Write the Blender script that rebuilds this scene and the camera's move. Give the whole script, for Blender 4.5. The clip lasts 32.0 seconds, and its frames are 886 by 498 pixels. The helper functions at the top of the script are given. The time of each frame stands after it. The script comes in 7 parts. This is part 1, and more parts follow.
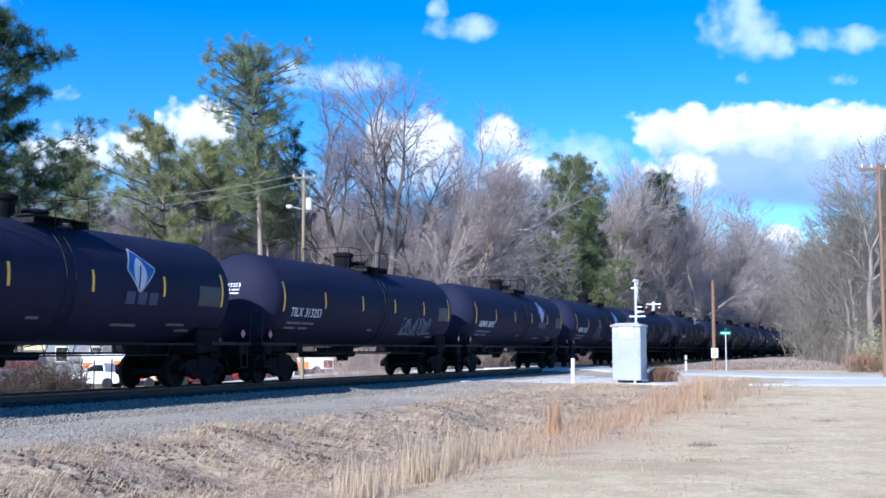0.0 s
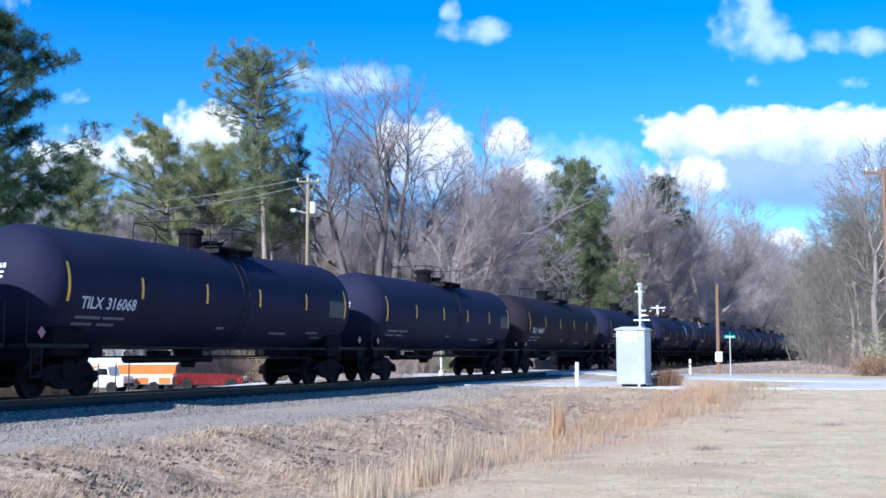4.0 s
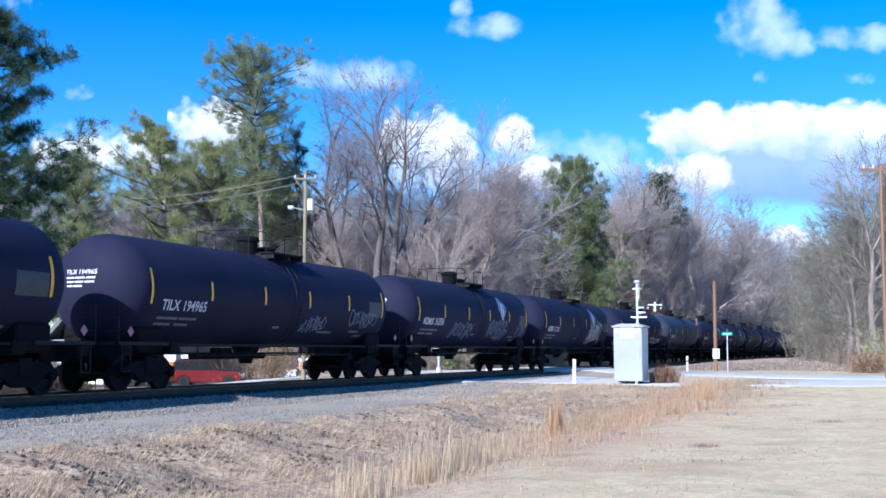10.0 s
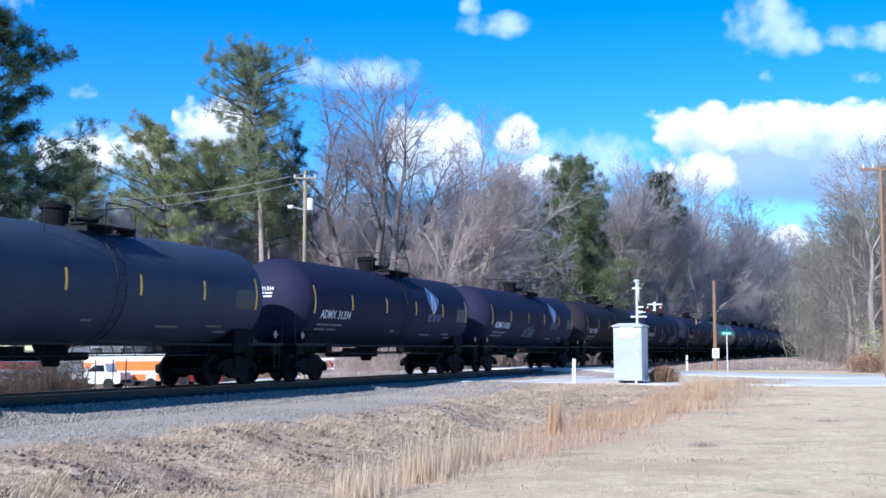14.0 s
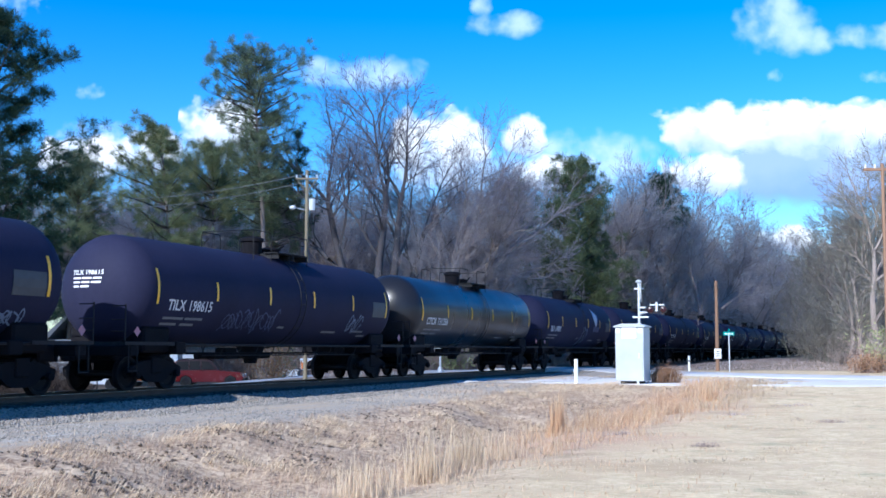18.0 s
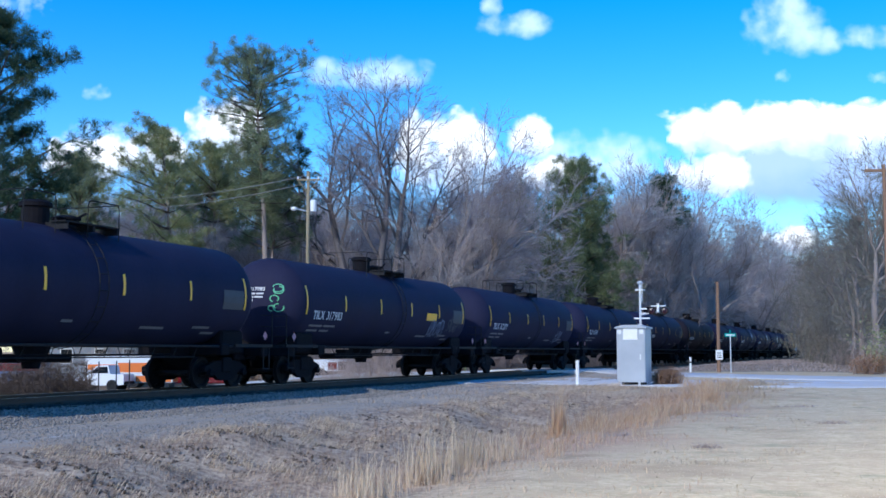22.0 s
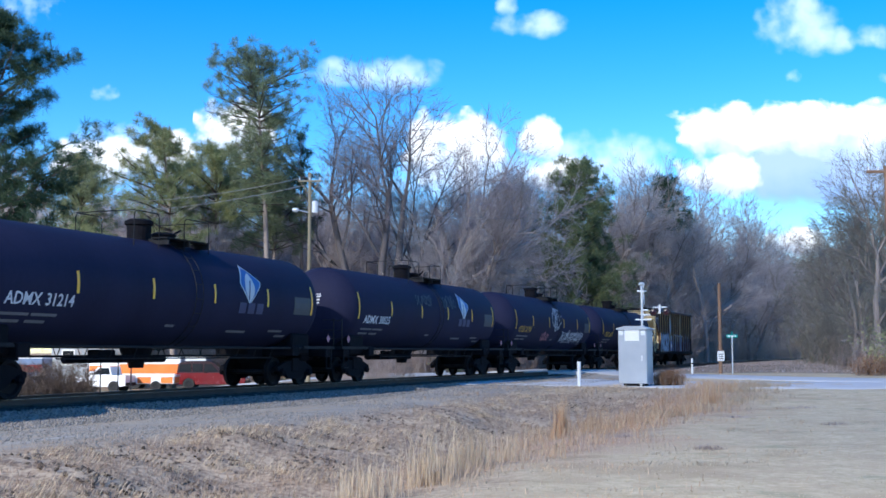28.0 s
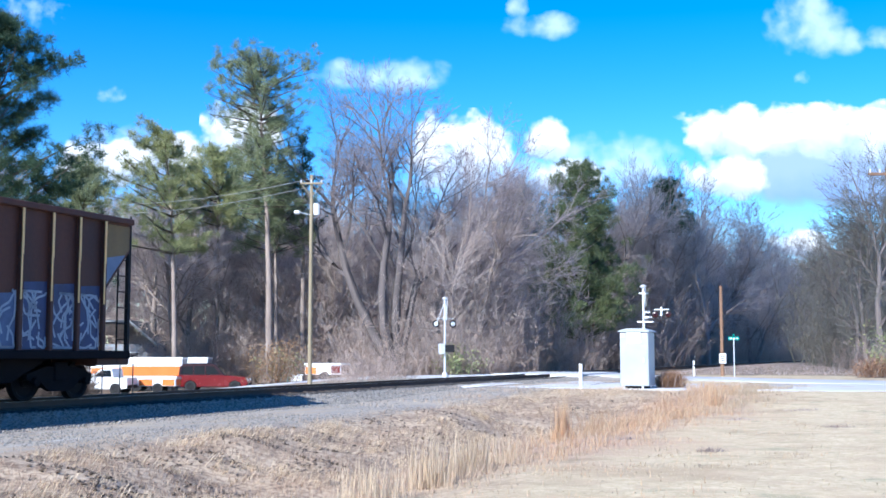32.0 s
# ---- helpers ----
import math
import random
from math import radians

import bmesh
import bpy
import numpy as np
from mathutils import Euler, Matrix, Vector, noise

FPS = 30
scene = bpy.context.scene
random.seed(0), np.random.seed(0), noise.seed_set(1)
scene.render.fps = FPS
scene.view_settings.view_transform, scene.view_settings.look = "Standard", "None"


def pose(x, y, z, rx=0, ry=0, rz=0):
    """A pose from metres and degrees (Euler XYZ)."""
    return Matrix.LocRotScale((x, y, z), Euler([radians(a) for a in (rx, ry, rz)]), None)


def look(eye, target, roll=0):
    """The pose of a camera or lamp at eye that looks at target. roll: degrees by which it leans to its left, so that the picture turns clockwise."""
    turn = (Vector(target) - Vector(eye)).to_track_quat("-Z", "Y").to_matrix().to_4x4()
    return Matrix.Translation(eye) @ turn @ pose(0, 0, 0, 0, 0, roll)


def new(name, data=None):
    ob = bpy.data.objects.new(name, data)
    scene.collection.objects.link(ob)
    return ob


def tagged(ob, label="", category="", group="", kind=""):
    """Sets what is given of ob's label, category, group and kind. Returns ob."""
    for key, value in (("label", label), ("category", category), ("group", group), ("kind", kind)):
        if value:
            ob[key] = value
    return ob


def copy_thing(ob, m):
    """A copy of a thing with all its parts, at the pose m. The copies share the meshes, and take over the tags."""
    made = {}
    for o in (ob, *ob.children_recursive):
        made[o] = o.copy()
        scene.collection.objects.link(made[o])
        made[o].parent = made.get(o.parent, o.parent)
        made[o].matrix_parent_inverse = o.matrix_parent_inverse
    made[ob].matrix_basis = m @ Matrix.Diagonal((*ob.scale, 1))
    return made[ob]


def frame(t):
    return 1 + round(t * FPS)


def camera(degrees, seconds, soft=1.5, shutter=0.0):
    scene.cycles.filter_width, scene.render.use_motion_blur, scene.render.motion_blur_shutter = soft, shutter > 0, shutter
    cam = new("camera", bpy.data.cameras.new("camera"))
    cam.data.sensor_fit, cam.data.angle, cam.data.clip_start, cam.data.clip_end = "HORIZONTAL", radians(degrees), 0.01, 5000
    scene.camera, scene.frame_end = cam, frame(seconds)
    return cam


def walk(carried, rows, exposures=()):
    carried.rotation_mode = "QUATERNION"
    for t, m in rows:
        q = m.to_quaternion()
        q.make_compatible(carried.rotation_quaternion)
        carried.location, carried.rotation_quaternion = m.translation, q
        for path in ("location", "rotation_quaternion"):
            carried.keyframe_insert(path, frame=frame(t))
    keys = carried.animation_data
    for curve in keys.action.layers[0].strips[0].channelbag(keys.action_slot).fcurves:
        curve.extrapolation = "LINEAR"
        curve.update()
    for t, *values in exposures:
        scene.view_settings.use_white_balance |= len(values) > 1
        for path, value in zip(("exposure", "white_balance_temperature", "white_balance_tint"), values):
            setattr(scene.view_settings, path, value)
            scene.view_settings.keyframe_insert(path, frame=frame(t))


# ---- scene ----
# ---- camera and its walk ----
cam = camera(41.3, 32.0, soft=1.6)
EYE = (0.0, 0.0, 0.966)
# seconds, turn to the left and upwards in degrees, from the line of sight below
SWAY = [
    (0.0, -0.055, -0.013), (0.5, -0.050, 0.004), (1.0, -0.033, 0.025), (1.5, -0.004, 0.055), (2.0, 0.017, 0.080),
    (2.5, 0.042, 0.110), (3.0, 0.072, 0.143), (3.5, 0.139, 0.169), (5.5, 0.042, 0.126), (6.0, -0.034, 0.105),
    (6.5, -0.063, 0.126), (7.0, -0.059, 0.105), (7.5, -0.017, 0.089), (8.0, 0.013, 0.059), (8.5, 0.055, 0.063),
    (9.0, 0.068, 0.063), (9.5, 0.030, 0.029), (10.0, 0.013, 0.025), (10.5, -0.004, 0.017), (11.0, -0.009, 0.004),
    (11.5, -0.013, 0.004), (12.0, -0.009, 0.004), (12.5, 0.000, 0.000), (13.0, 0.000, 0.000), (13.5, -0.004, 0.000),
    (14.0, 0.000, -0.000), (14.5, 0.000, -0.004), (16.5, 0.064, 0.013), (17.0, 0.081, 0.017), (17.5, 0.081, 0.021),
    (18.0, 0.093, 0.021), (18.5, 0.118, 0.025), (19.0, 0.122, 0.025), (19.5, 0.130, 0.029), (20.0, 0.126, 0.033),
    (20.5, 0.130, 0.050), (21.0, 0.122, 0.059), (21.5, 0.151, 0.080), (22.0, 0.156, 0.080), (22.5, 0.152, 0.085),
    (23.0, 0.160, 0.076), (23.5, 0.177, 0.080), (24.0, 0.194, 0.076), (24.5, 0.203, 0.071), (25.0, 0.215, 0.067),
    (25.5, 0.219, 0.067), (27.5, 0.228, 0.114), (28.0, 0.232, 0.139), (28.5, 0.228, 0.152), (29.0, 0.237, 0.161),
    (29.5, 0.240, 0.169), (30.0, 0.245, 0.164), (30.5, 0.257, 0.164), (31.0, 0.291, 0.165), (31.5, 0.316, 0.198),
    (32.0, 0.312, 0.253),
]
walk(cam, [(t, pose(*EYE, 90 + 4.91 + up, 0, left)) for t, left, up in SWAY], exposures=[(0.0, 0.72, 5480, 10), (14.0, 0.74, 5480, 10), (19.0, 0.86, 5480, 9), (24.0, 1.02, 5950, 9), (29.0, 1.02, 5950, 9), (32.0, 0.95, 5520, 9)])

# ---- the line of the railway ----
TH = radians(21.16)
DC = 19.81                      # from the eye to the middle of the track
SPEED = 21.15
ALONG = Vector((math.sin(TH), math.cos(TH), 0))
ACROSS = Vector((-math.cos(TH), math.sin(TH), 0))


def trk(s, d, z=0.0):
    """A point s metres along the railway and d metres across it, from the eye's foot."""
    return ALONG * s + ACROSS * d + Vector((0, 0, z))


def trk_pose(s, d, z=0.0):
    """Local x runs along the railway, away from the eye; local y across it, away from the eye."""
    return Matrix.Translation(trk(s, d, z)) @ Matrix.Rotation(math.pi / 2 - TH, 4, "Z")


def sight(px, depth, z=0.0):
    """A point at that depth before the eye; px: how far aside, in thousandths of the depth."""
    return Vector((px * depth / 1000, depth, z))


# ---- world and sun ----
world = bpy.data.worlds.new("sky")
scene.world = world
world.use_nodes = True
wn, wl = world.node_tree.nodes, world.node_tree.links
sky = wn.new("ShaderNodeTexSky")
sky.sky_type = "NISHITA"
sky.sun_disc = False
sky.sun_elevation = radians(31.2)
sky.sun_rotation = radians(212.7)
sky.air_density, sky.dust_density, sky.ozone_density = 1.0, 0.1, 4.0
hsv = wn.new("ShaderNodeHueSaturation")
hsv.inputs["Hue"].default_value = 0.508
hsv.inputs["Saturation"].default_value = 1.42
hsv.inputs["Value"].default_value = 1.0
wl.new(sky.outputs[0], hsv.inputs["Color"])
wl.new(hsv.outputs[0], wn["Background"].inputs["Color"])
wn["Background"].inputs["Strength"].default_value = 0.11
sun_data = bpy.data.lights.new("sun", "SUN")
sun_data.energy, sun_data.angle, sun_data.color = 4.6, radians(0.53), (1.0, 0.93, 0.82)
sun = new("sun", sun_data)
sun.matrix_world = look((-89.3, -139.2, 100), (0, 0, 0))
# ---- materials ----
def nodes_of(name):
    m = bpy.data.materials.new(name)
    m.use_nodes = True
    return m, m.node_tree.nodes, m.node_tree.links, m.node_tree.nodes["Principled BSDF"]


def surface(name, a, b, scale=3.0, rough=0.8, fine=40.0, bump=0.3, metal=0.0, tint=0.0, coat=0.0, streak=1.0):
    """Two colours mixed by noise at two scales, with fine relief. tint: how far each object varies; streak: stretch of the noise upwards."""
    m, n, l, bsdf = nodes_of(name)
    tc = n.new("ShaderNodeTexCoord")
    mp = n.new("ShaderNodeMapping")
    mp.inputs["Scale"].default_value = (1, 1, 1 / streak)
    l.new(tc.outputs["Object"], mp.inputs["Vector"])
    big = n.new("ShaderNodeTexNoise")
    big.inputs["Scale"].default_value, big.inputs["Detail"].default_value = scale, 6
    small = n.new("ShaderNodeTexNoise")
    small.inputs["Scale"].default_value, small.inputs["Detail"].default_value = fine, 4
    l.new(mp.outputs[0], big.inputs["Vector"])
    l.new(tc.outputs["Object"], small.inputs["Vector"])
    add = n.new("ShaderNodeMath")
    add.operation = "MULTIPLY_ADD"
    add.inputs[1].default_value = 0.45
    l.new(small.outputs["Fac"], add.inputs[0])
    sc = n.new("ShaderNodeMath")
    sc.operation = "MULTIPLY_ADD"
    sc.inputs[1].default_value, sc.inputs[2].default_value = 1.6, -0.52
    l.new(big.outputs["Fac"], sc.inputs[0])
    l.new(sc.outputs[0], add.inputs[2])
    mix = n.new("ShaderNodeMix")
    mix.data_type = "RGBA"
    mix.inputs[6].default_value, mix.inputs[7].default_value = (*a, 1), (*b, 1)
    l.new(add.outputs[0], mix.inputs[0])
    out = mix.outputs[2]
    if tint:
        info = n.new("ShaderNodeObjectInfo")
        rng = n.new("ShaderNodeMapRange")
        rng.inputs[3].default_value, rng.inputs[4].default_value = 1 - tint, 1 + tint
        l.new(info.outputs["Random"], rng.inputs[0])
        hv = n.new("ShaderNodeHueSaturation")
        l.new(rng.outputs[0], hv.inputs["Value"])
        l.new(out, hv.inputs["Color"])
        out = hv.outputs[0]
    l.new(out, bsdf.inputs["Base Color"])
    rr = n.new("ShaderNodeMapRange")
    rr.inputs[3].default_value, rr.inputs[4].default_value = max(0.03, rough - 0.12), min(1, rough + 0.12)
    l.new(big.outputs["Fac"], rr.inputs[0])
    l.new(rr.outputs[0], bsdf.inputs["Roughness"])
    bsdf.inputs["Metallic"].default_value = metal
    bsdf.inputs["Coat Weight"].default_value = coat
    if bump:
        bp = n.new("ShaderNodeBump")
        bp.inputs["Strength"].default_value, bp.inputs["Distance"].default_value = bump, 0.02
        l.new(small.outputs["Fac"], bp.inputs["Height"])
        l.new(bp.outputs[0], bsdf.inputs["Normal"])
    return m


def island(name, colours, rough=0.8, translucent=0.0):
    """Colour by chance for each loose piece of a mesh: blades, twigs, leaves, stones."""
    m, n, l, bsdf = nodes_of(name)
    geo = n.new("ShaderNodeNewGeometry")
    info = n.new("ShaderNodeObjectInfo")
    ramp = n.new("ShaderNodeValToRGB")
    els = ramp.color_ramp.elements
    els[0].color, els[1].color = (*colours[0], 1), (*colours[-1], 1)
    for i, c in enumerate(colours[1:-1], 1):
        els.new(i / (len(colours) - 1)).color = (*c, 1)
    l.new(geo.outputs["Random Per Island"], ramp.inputs[0])
    rng = n.new("ShaderNodeMapRange")
    rng.inputs[3].default_value, rng.inputs[4].default_value = 0.8, 1.15
    l.new(info.outputs["Random"], rng.inputs[0])
    hv = n.new("ShaderNodeHueSaturation")
    l.new(rng.outputs[0], hv.inputs["Value"])
    l.new(ramp.outputs[0], hv.inputs["Color"])
    l.new(hv.outputs[0], bsdf.inputs["Base Color"])
    bsdf.inputs["Roughness"].default_value = rough
    bsdf.inputs["Specular IOR Level"].default_value = 0.25
    if translucent:
        tr = n.new("ShaderNodeBsdfTranslucent")
        l.new(hv.outputs[0], tr.inputs["Color"])
        ms = n.new("ShaderNodeMixShader")
        ms.inputs[0].default_value = translucent
        l.new(bsdf.outputs[0], ms.inputs[1])
        l.new(tr.outputs[0], ms.inputs[2])
        l.new(ms.outputs[0], n["Material Output"].inputs["Surface"])
    return m


BARK = surface("grey_brown_bark", (0.16, 0.13, 0.115), (0.32, 0.265, 0.24), 1.5, 0.9, 30, 0.8, streak=4)
PALE_BARK = surface("pale_bark", (0.22, 0.18, 0.165), (0.44, 0.375, 0.345), 1.5, 0.9, 30, 0.6, streak=3)
PINE_BARK = surface("pine_bark", (0.15, 0.115, 0.10), (0.36, 0.29, 0.25), 2.5, 0.9, 30, 0.8, streak=4)
TWIGS = island("bare_twigs", [(0.42, 0.355, 0.325), (0.51, 0.44, 0.405), (0.60, 0.525, 0.485), (0.50, 0.40, 0.355)], 0.9, 0.5)
BRUSH = island("brown_brush", [(0.34, 0.27, 0.235), (0.46, 0.375, 0.325), (0.56, 0.465, 0.41), (0.44, 0.32, 0.27)], 0.9, 0.35)
MID_TWIGS = island("grey_twigs", [(0.34, 0.285, 0.29), (0.43, 0.37, 0.375), (0.52, 0.45, 0.455)], 0.9, 0.5)
ROADSIDE_TWIGS = island("olive_grey_twigs", [(0.19, 0.17, 0.145), (0.265, 0.24, 0.205), (0.34, 0.305, 0.265), (0.23, 0.235, 0.165)], 0.9, 0.3)
DARK_TWIGS = island("dark_twigs", [(0.07, 0.05, 0.04), (0.115, 0.085, 0.07), (0.16, 0.125, 0.10)], 0.9)
DARK_BARK = surface("dark_grey_bark", (0.075, 0.064, 0.064), (0.165, 0.14, 0.137), 1.5, 0.9, 30, 0.8, streak=4)
LIMB_BARK = surface("dark_pine_limb_bark", (0.05, 0.038, 0.033), (0.11, 0.085, 0.075), 2.5, 0.9, 30, 0.5)
BROWN_LEAVES = island("dead_brown_leaves", [(0.17, 0.085, 0.05), (0.27, 0.15, 0.085), (0.34, 0.21, 0.12)], 0.9, 0.2)
RUST_LEAVES = island("rust_leaves", [(0.30, 0.16, 0.09), (0.42, 0.26, 0.14), (0.36, 0.27, 0.17)], 0.85, 0.25)
NEEDLES = island("pine_needles", [(0.10, 0.14, 0.08), (0.17, 0.21, 0.115), (0.25, 0.28, 0.15), (0.32, 0.32, 0.18)], 0.6, 0.35)
DARK_NEEDLES = island("dark_pine_needles", [(0.025, 0.055, 0.036), (0.05, 0.095, 0.055), (0.10, 0.14, 0.07)], 0.6, 0.25)
CEDAR = island("cedar_sprays", [(0.085, 0.12, 0.06), (0.16, 0.20, 0.095), (0.25, 0.27, 0.13)], 0.6, 0.25)
YELLOW_NEEDLES = island("yellowish_pine_needles", [(0.22, 0.26, 0.11), (0.34, 0.37, 0.17), (0.45, 0.44, 0.22)], 0.6, 0.3)
DRY_GRASS = island("dry_grass_blades", [(0.38, 0.28, 0.20), (0.46, 0.35, 0.26), (0.54, 0.43, 0.32), (0.42, 0.29, 0.21)], 0.85, 0.3)
LAWN_BLADES = island("bleached_lawn_blades", [(0.52, 0.41, 0.26), (0.62, 0.505, 0.335), (0.70, 0.58, 0.40), (0.56, 0.44, 0.28)], 0.85, 0.4)
STRAW = island("bleached_straw_blades", [(0.48, 0.37, 0.26), (0.60, 0.48, 0.34), (0.70, 0.57, 0.41), (0.54, 0.41, 0.28)], 0.85, 0.4)
SEDGE = island("broom_sedge_blades", [(0.50, 0.31, 0.19), (0.62, 0.43, 0.27), (0.70, 0.54, 0.36), (0.46, 0.28, 0.18), (0.66, 0.50, 0.32)], 0.85, 0.4)
CLODS = island("soil_clods", [(0.065, 0.048, 0.037), (0.13, 0.10, 0.078), (0.25, 0.20, 0.16)], 0.95)
# near-black stone colour that holds the shade about the rails
SHADED_STONES = island("stone_with_painted_shade", [(0.028, 0.025, 0.024), (0.05, 0.046, 0.044), (0.085, 0.078, 0.074)], 0.9)
STONES = island("crushed_stone", [(0.15, 0.137, 0.122), (0.24, 0.222, 0.203), (0.35, 0.328, 0.305), (0.23, 0.198, 0.17)], 0.9)


def tank_paint(name, a, b, rough):
    m = surface(name, a, b, 0.7, rough, 9.0, 0.03, streak=6)
    m.node_tree.nodes["Principled BSDF"].inputs["Specular IOR Level"].default_value = 0.05 if rough > 0.4 else 0.28
    return m


BLACK = tank_paint("black_tank_paint", (0.0155, 0.0165, 0.038), (0.0280, 0.0295, 0.062), 0.6)
GREY_BLACK = tank_paint("faded_blue_grey_tank_paint", (0.036, 0.047, 0.078), (0.058, 0.073, 0.11), 0.5)
GLOSS = tank_paint("glossy_black_tank_paint", (0.011, 0.012, 0.016), (0.020, 0.021, 0.027), 0.3)
BROWN_BLACK = tank_paint("sooty_brown_black_tank_paint", (0.017, 0.015, 0.022), (0.034, 0.028, 0.035), 0.6)
IRON = surface("grimy_cast_iron", (0.0045, 0.0045, 0.007), (0.013, 0.012, 0.015), 3, 0.8, 40, 0.4)
TREAD = surface("worn_wheel_steel", (0.006, 0.0055, 0.007), (0.017, 0.015, 0.017), 3, 0.65, 40, 0.2)
RAIL = surface("rusty_rail_steel", (0.055, 0.032, 0.022), (0.11, 0.065, 0.045), 3, 0.8, 40, 0.3)
RAIL_TOP = surface("polished_rail_head", (0.35, 0.33, 0.31), (0.5, 0.48, 0.46), 4, 0.3, 60, 0.05, metal=0.9)
TIE = surface("creosoted_timber", (0.035, 0.026, 0.02), (0.11, 0.085, 0.065), 3, 0.9, 30, 0.6)
YELLOW = surface("yellow_reflective_tape", (0.84, 0.42, 0.015), (0.92, 0.54, 0.04), 3, 0.4, 20, 0)
WHITE_PAINT = surface("white_paint", (0.62, 0.63, 0.64), (0.82, 0.82, 0.82), 2, 0.5, 30, 0.05)
STENCIL = surface("white_stencil_paint", (0.50, 0.52, 0.56), (0.74, 0.75, 0.78), 3, 0.6, 30, 0)
YELLOW_STENCIL = surface("yellow_stencil_paint", (0.62, 0.34, 0.03), (0.72, 0.42, 0.05), 3, 0.6, 30, 0)
PANEL_GREY = surface("grey_stencil_panel", (0.032, 0.036, 0.044), (0.065, 0.072, 0.086), 4, 0.6, 30, 0)
LOGO_BLUE = surface("blue_emblem_vinyl", (0.03, 0.09, 0.30), (0.05, 0.13, 0.38), 3, 0.4, 30, 0)
NAVY = surface("navy_lettering", (0.012, 0.024, 0.085), (0.024, 0.042, 0.13), 3, 0.5, 30, 0)
GRAFFITI = surface("pale_blue_spray_paint", (0.25, 0.345, 0.46), (0.40, 0.49, 0.585), 2, 0.6, 20, 0)
PALE_TAG = surface("chalky_blue_grey_spray_paint", (0.20, 0.26, 0.36), (0.34, 0.41, 0.50), 2, 0.6, 20, 0)
TAG = surface("faded_blue_grey_spray_paint", (0.09, 0.125, 0.21), (0.18, 0.235, 0.34), 2, 0.6, 20, 0)
GRAFFITI_WHITE = surface("white_spray_paint", (0.50, 0.52, 0.55), (0.72, 0.72, 0.72), 2, 0.6, 20, 0)
GRAFFITI_BLUE = surface("deep_blue_spray_paint", (0.016, 0.022, 0.065), (0.04, 0.065, 0.17), 2, 0.6, 20, 0)
HOPPER_BLUE = surface("mid_blue_spray_paint", (0.035, 0.06, 0.14), (0.10, 0.15, 0.27), 2, 0.6, 20, 0)
GRAFFITI_GREEN = surface("green_spray_paint", (0.10, 0.42, 0.22), (0.18, 0.55, 0.32), 2, 0.6, 20, 0)
GRAFFITI_PINK = surface("pink_placard", (0.34, 0.13, 0.18), (0.46, 0.24, 0.28), 3, 0.6, 20, 0)
OUTLINE = surface("black_spray_paint", (0.012, 0.014, 0.03), (0.02, 0.024, 0.05), 3, 0.6, 20, 0)
SILVER = surface("aluminium_cabinet", (0.30, 0.33, 0.37), (0.40, 0.43, 0.47), 1.2, 0.45, 30, 0.04)
GALV = surface("galvanised_steel", (0.50, 0.52, 0.54), (0.70, 0.72, 0.74), 4, 0.45, 40, 0.05, metal=0.3)
POLE_WOOD = surface("weathered_pole_wood", (0.19, 0.15, 0.09), (0.34, 0.285, 0.195), 2, 0.85, 40, 0.4, streak=8)
POLE_BROWN = surface("brown_pole_wood", (0.16, 0.09, 0.055), (0.28, 0.17, 0.11), 2, 0.85, 40, 0.4, streak=8)
DARK_METAL = surface("dark_metal", (0.012, 0.012, 0.014), (0.032, 0.032, 0.035), 4, 0.6, 40, 0.1)
WIRE = surface("weathered_wire", (0.16, 0.16, 0.17), (0.30, 0.30, 0.31), 4, 0.6, 40, 0.0)
RUBBER = surface("tyre_rubber", (0.012, 0.012, 0.012), (0.03, 0.03, 0.03), 6, 0.85, 50, 0.2)
RED_LENS = surface("dark_red_lens", (0.020, 0.002, 0.003), (0.032, 0.004, 0.005), 8, 0.25, 30, 0)
TEAL = surface("green_street_sign", (0.0, 0.22, 0.19), (0.0, 0.29, 0.25), 4, 0.4, 30, 0)
RED_CAR = surface("red_car_paint", (0.13, 0.006, 0.008), (0.17, 0.010, 0.011), 1, 0.25, 40, 0, coat=0.6)
RED_DARK = surface("dark_red_roof_paint", (0.02, 0.003, 0.005), (0.035, 0.005, 0.008), 1, 0.3, 40, 0, coat=0.4)
ORANGE = surface("orange_panel_paint", (0.70, 0.16, 0.02), (0.80, 0.22, 0.04), 1, 0.45, 40, 0.02)
VAN_WHITE = surface("white_van_paint", (0.70, 0.71, 0.72), (0.82, 0.82, 0.82), 1, 0.35, 40, 0, coat=0.3)
SIDING = surface("grey_metal_siding", (0.20, 0.22, 0.26), (0.30, 0.33, 0.37), 1, 0.5, 40, 0.1)
ROOF_GREY = surface("grey_roof_sheet", (0.12, 0.13, 0.145), (0.20, 0.21, 0.23), 1, 0.6, 30, 0.1)
TARP = surface("blue_grey_tarpaulin", (0.07, 0.11, 0.20), (0.14, 0.19, 0.29), 1.2, 0.6, 20, 0.3)
ROAD_MAT = surface("worn_pale_asphalt", (0.50, 0.49, 0.48), (0.62, 0.61, 0.60), 0.35, 0.9, 25, 0.4)
APRON_MAT = surface("pale_gravel_apron", (0.52, 0.50, 0.49), (0.66, 0.64, 0.62), 0.5, 0.95, 18, 0.8)
HOPPER_RUST = surface("rusty_brown_hopper_paint", (0.028, 0.012, 0.012), (0.105, 0.038, 0.022), 0.8, 0.7, 12, 0.15, streak=5)
HOPPER_YELLOW = surface("stained_cream_yellow_paint", (0.72, 0.56, 0.28), (0.88, 0.75, 0.50), 0.9, 0.6, 12, 0.1, streak=5)
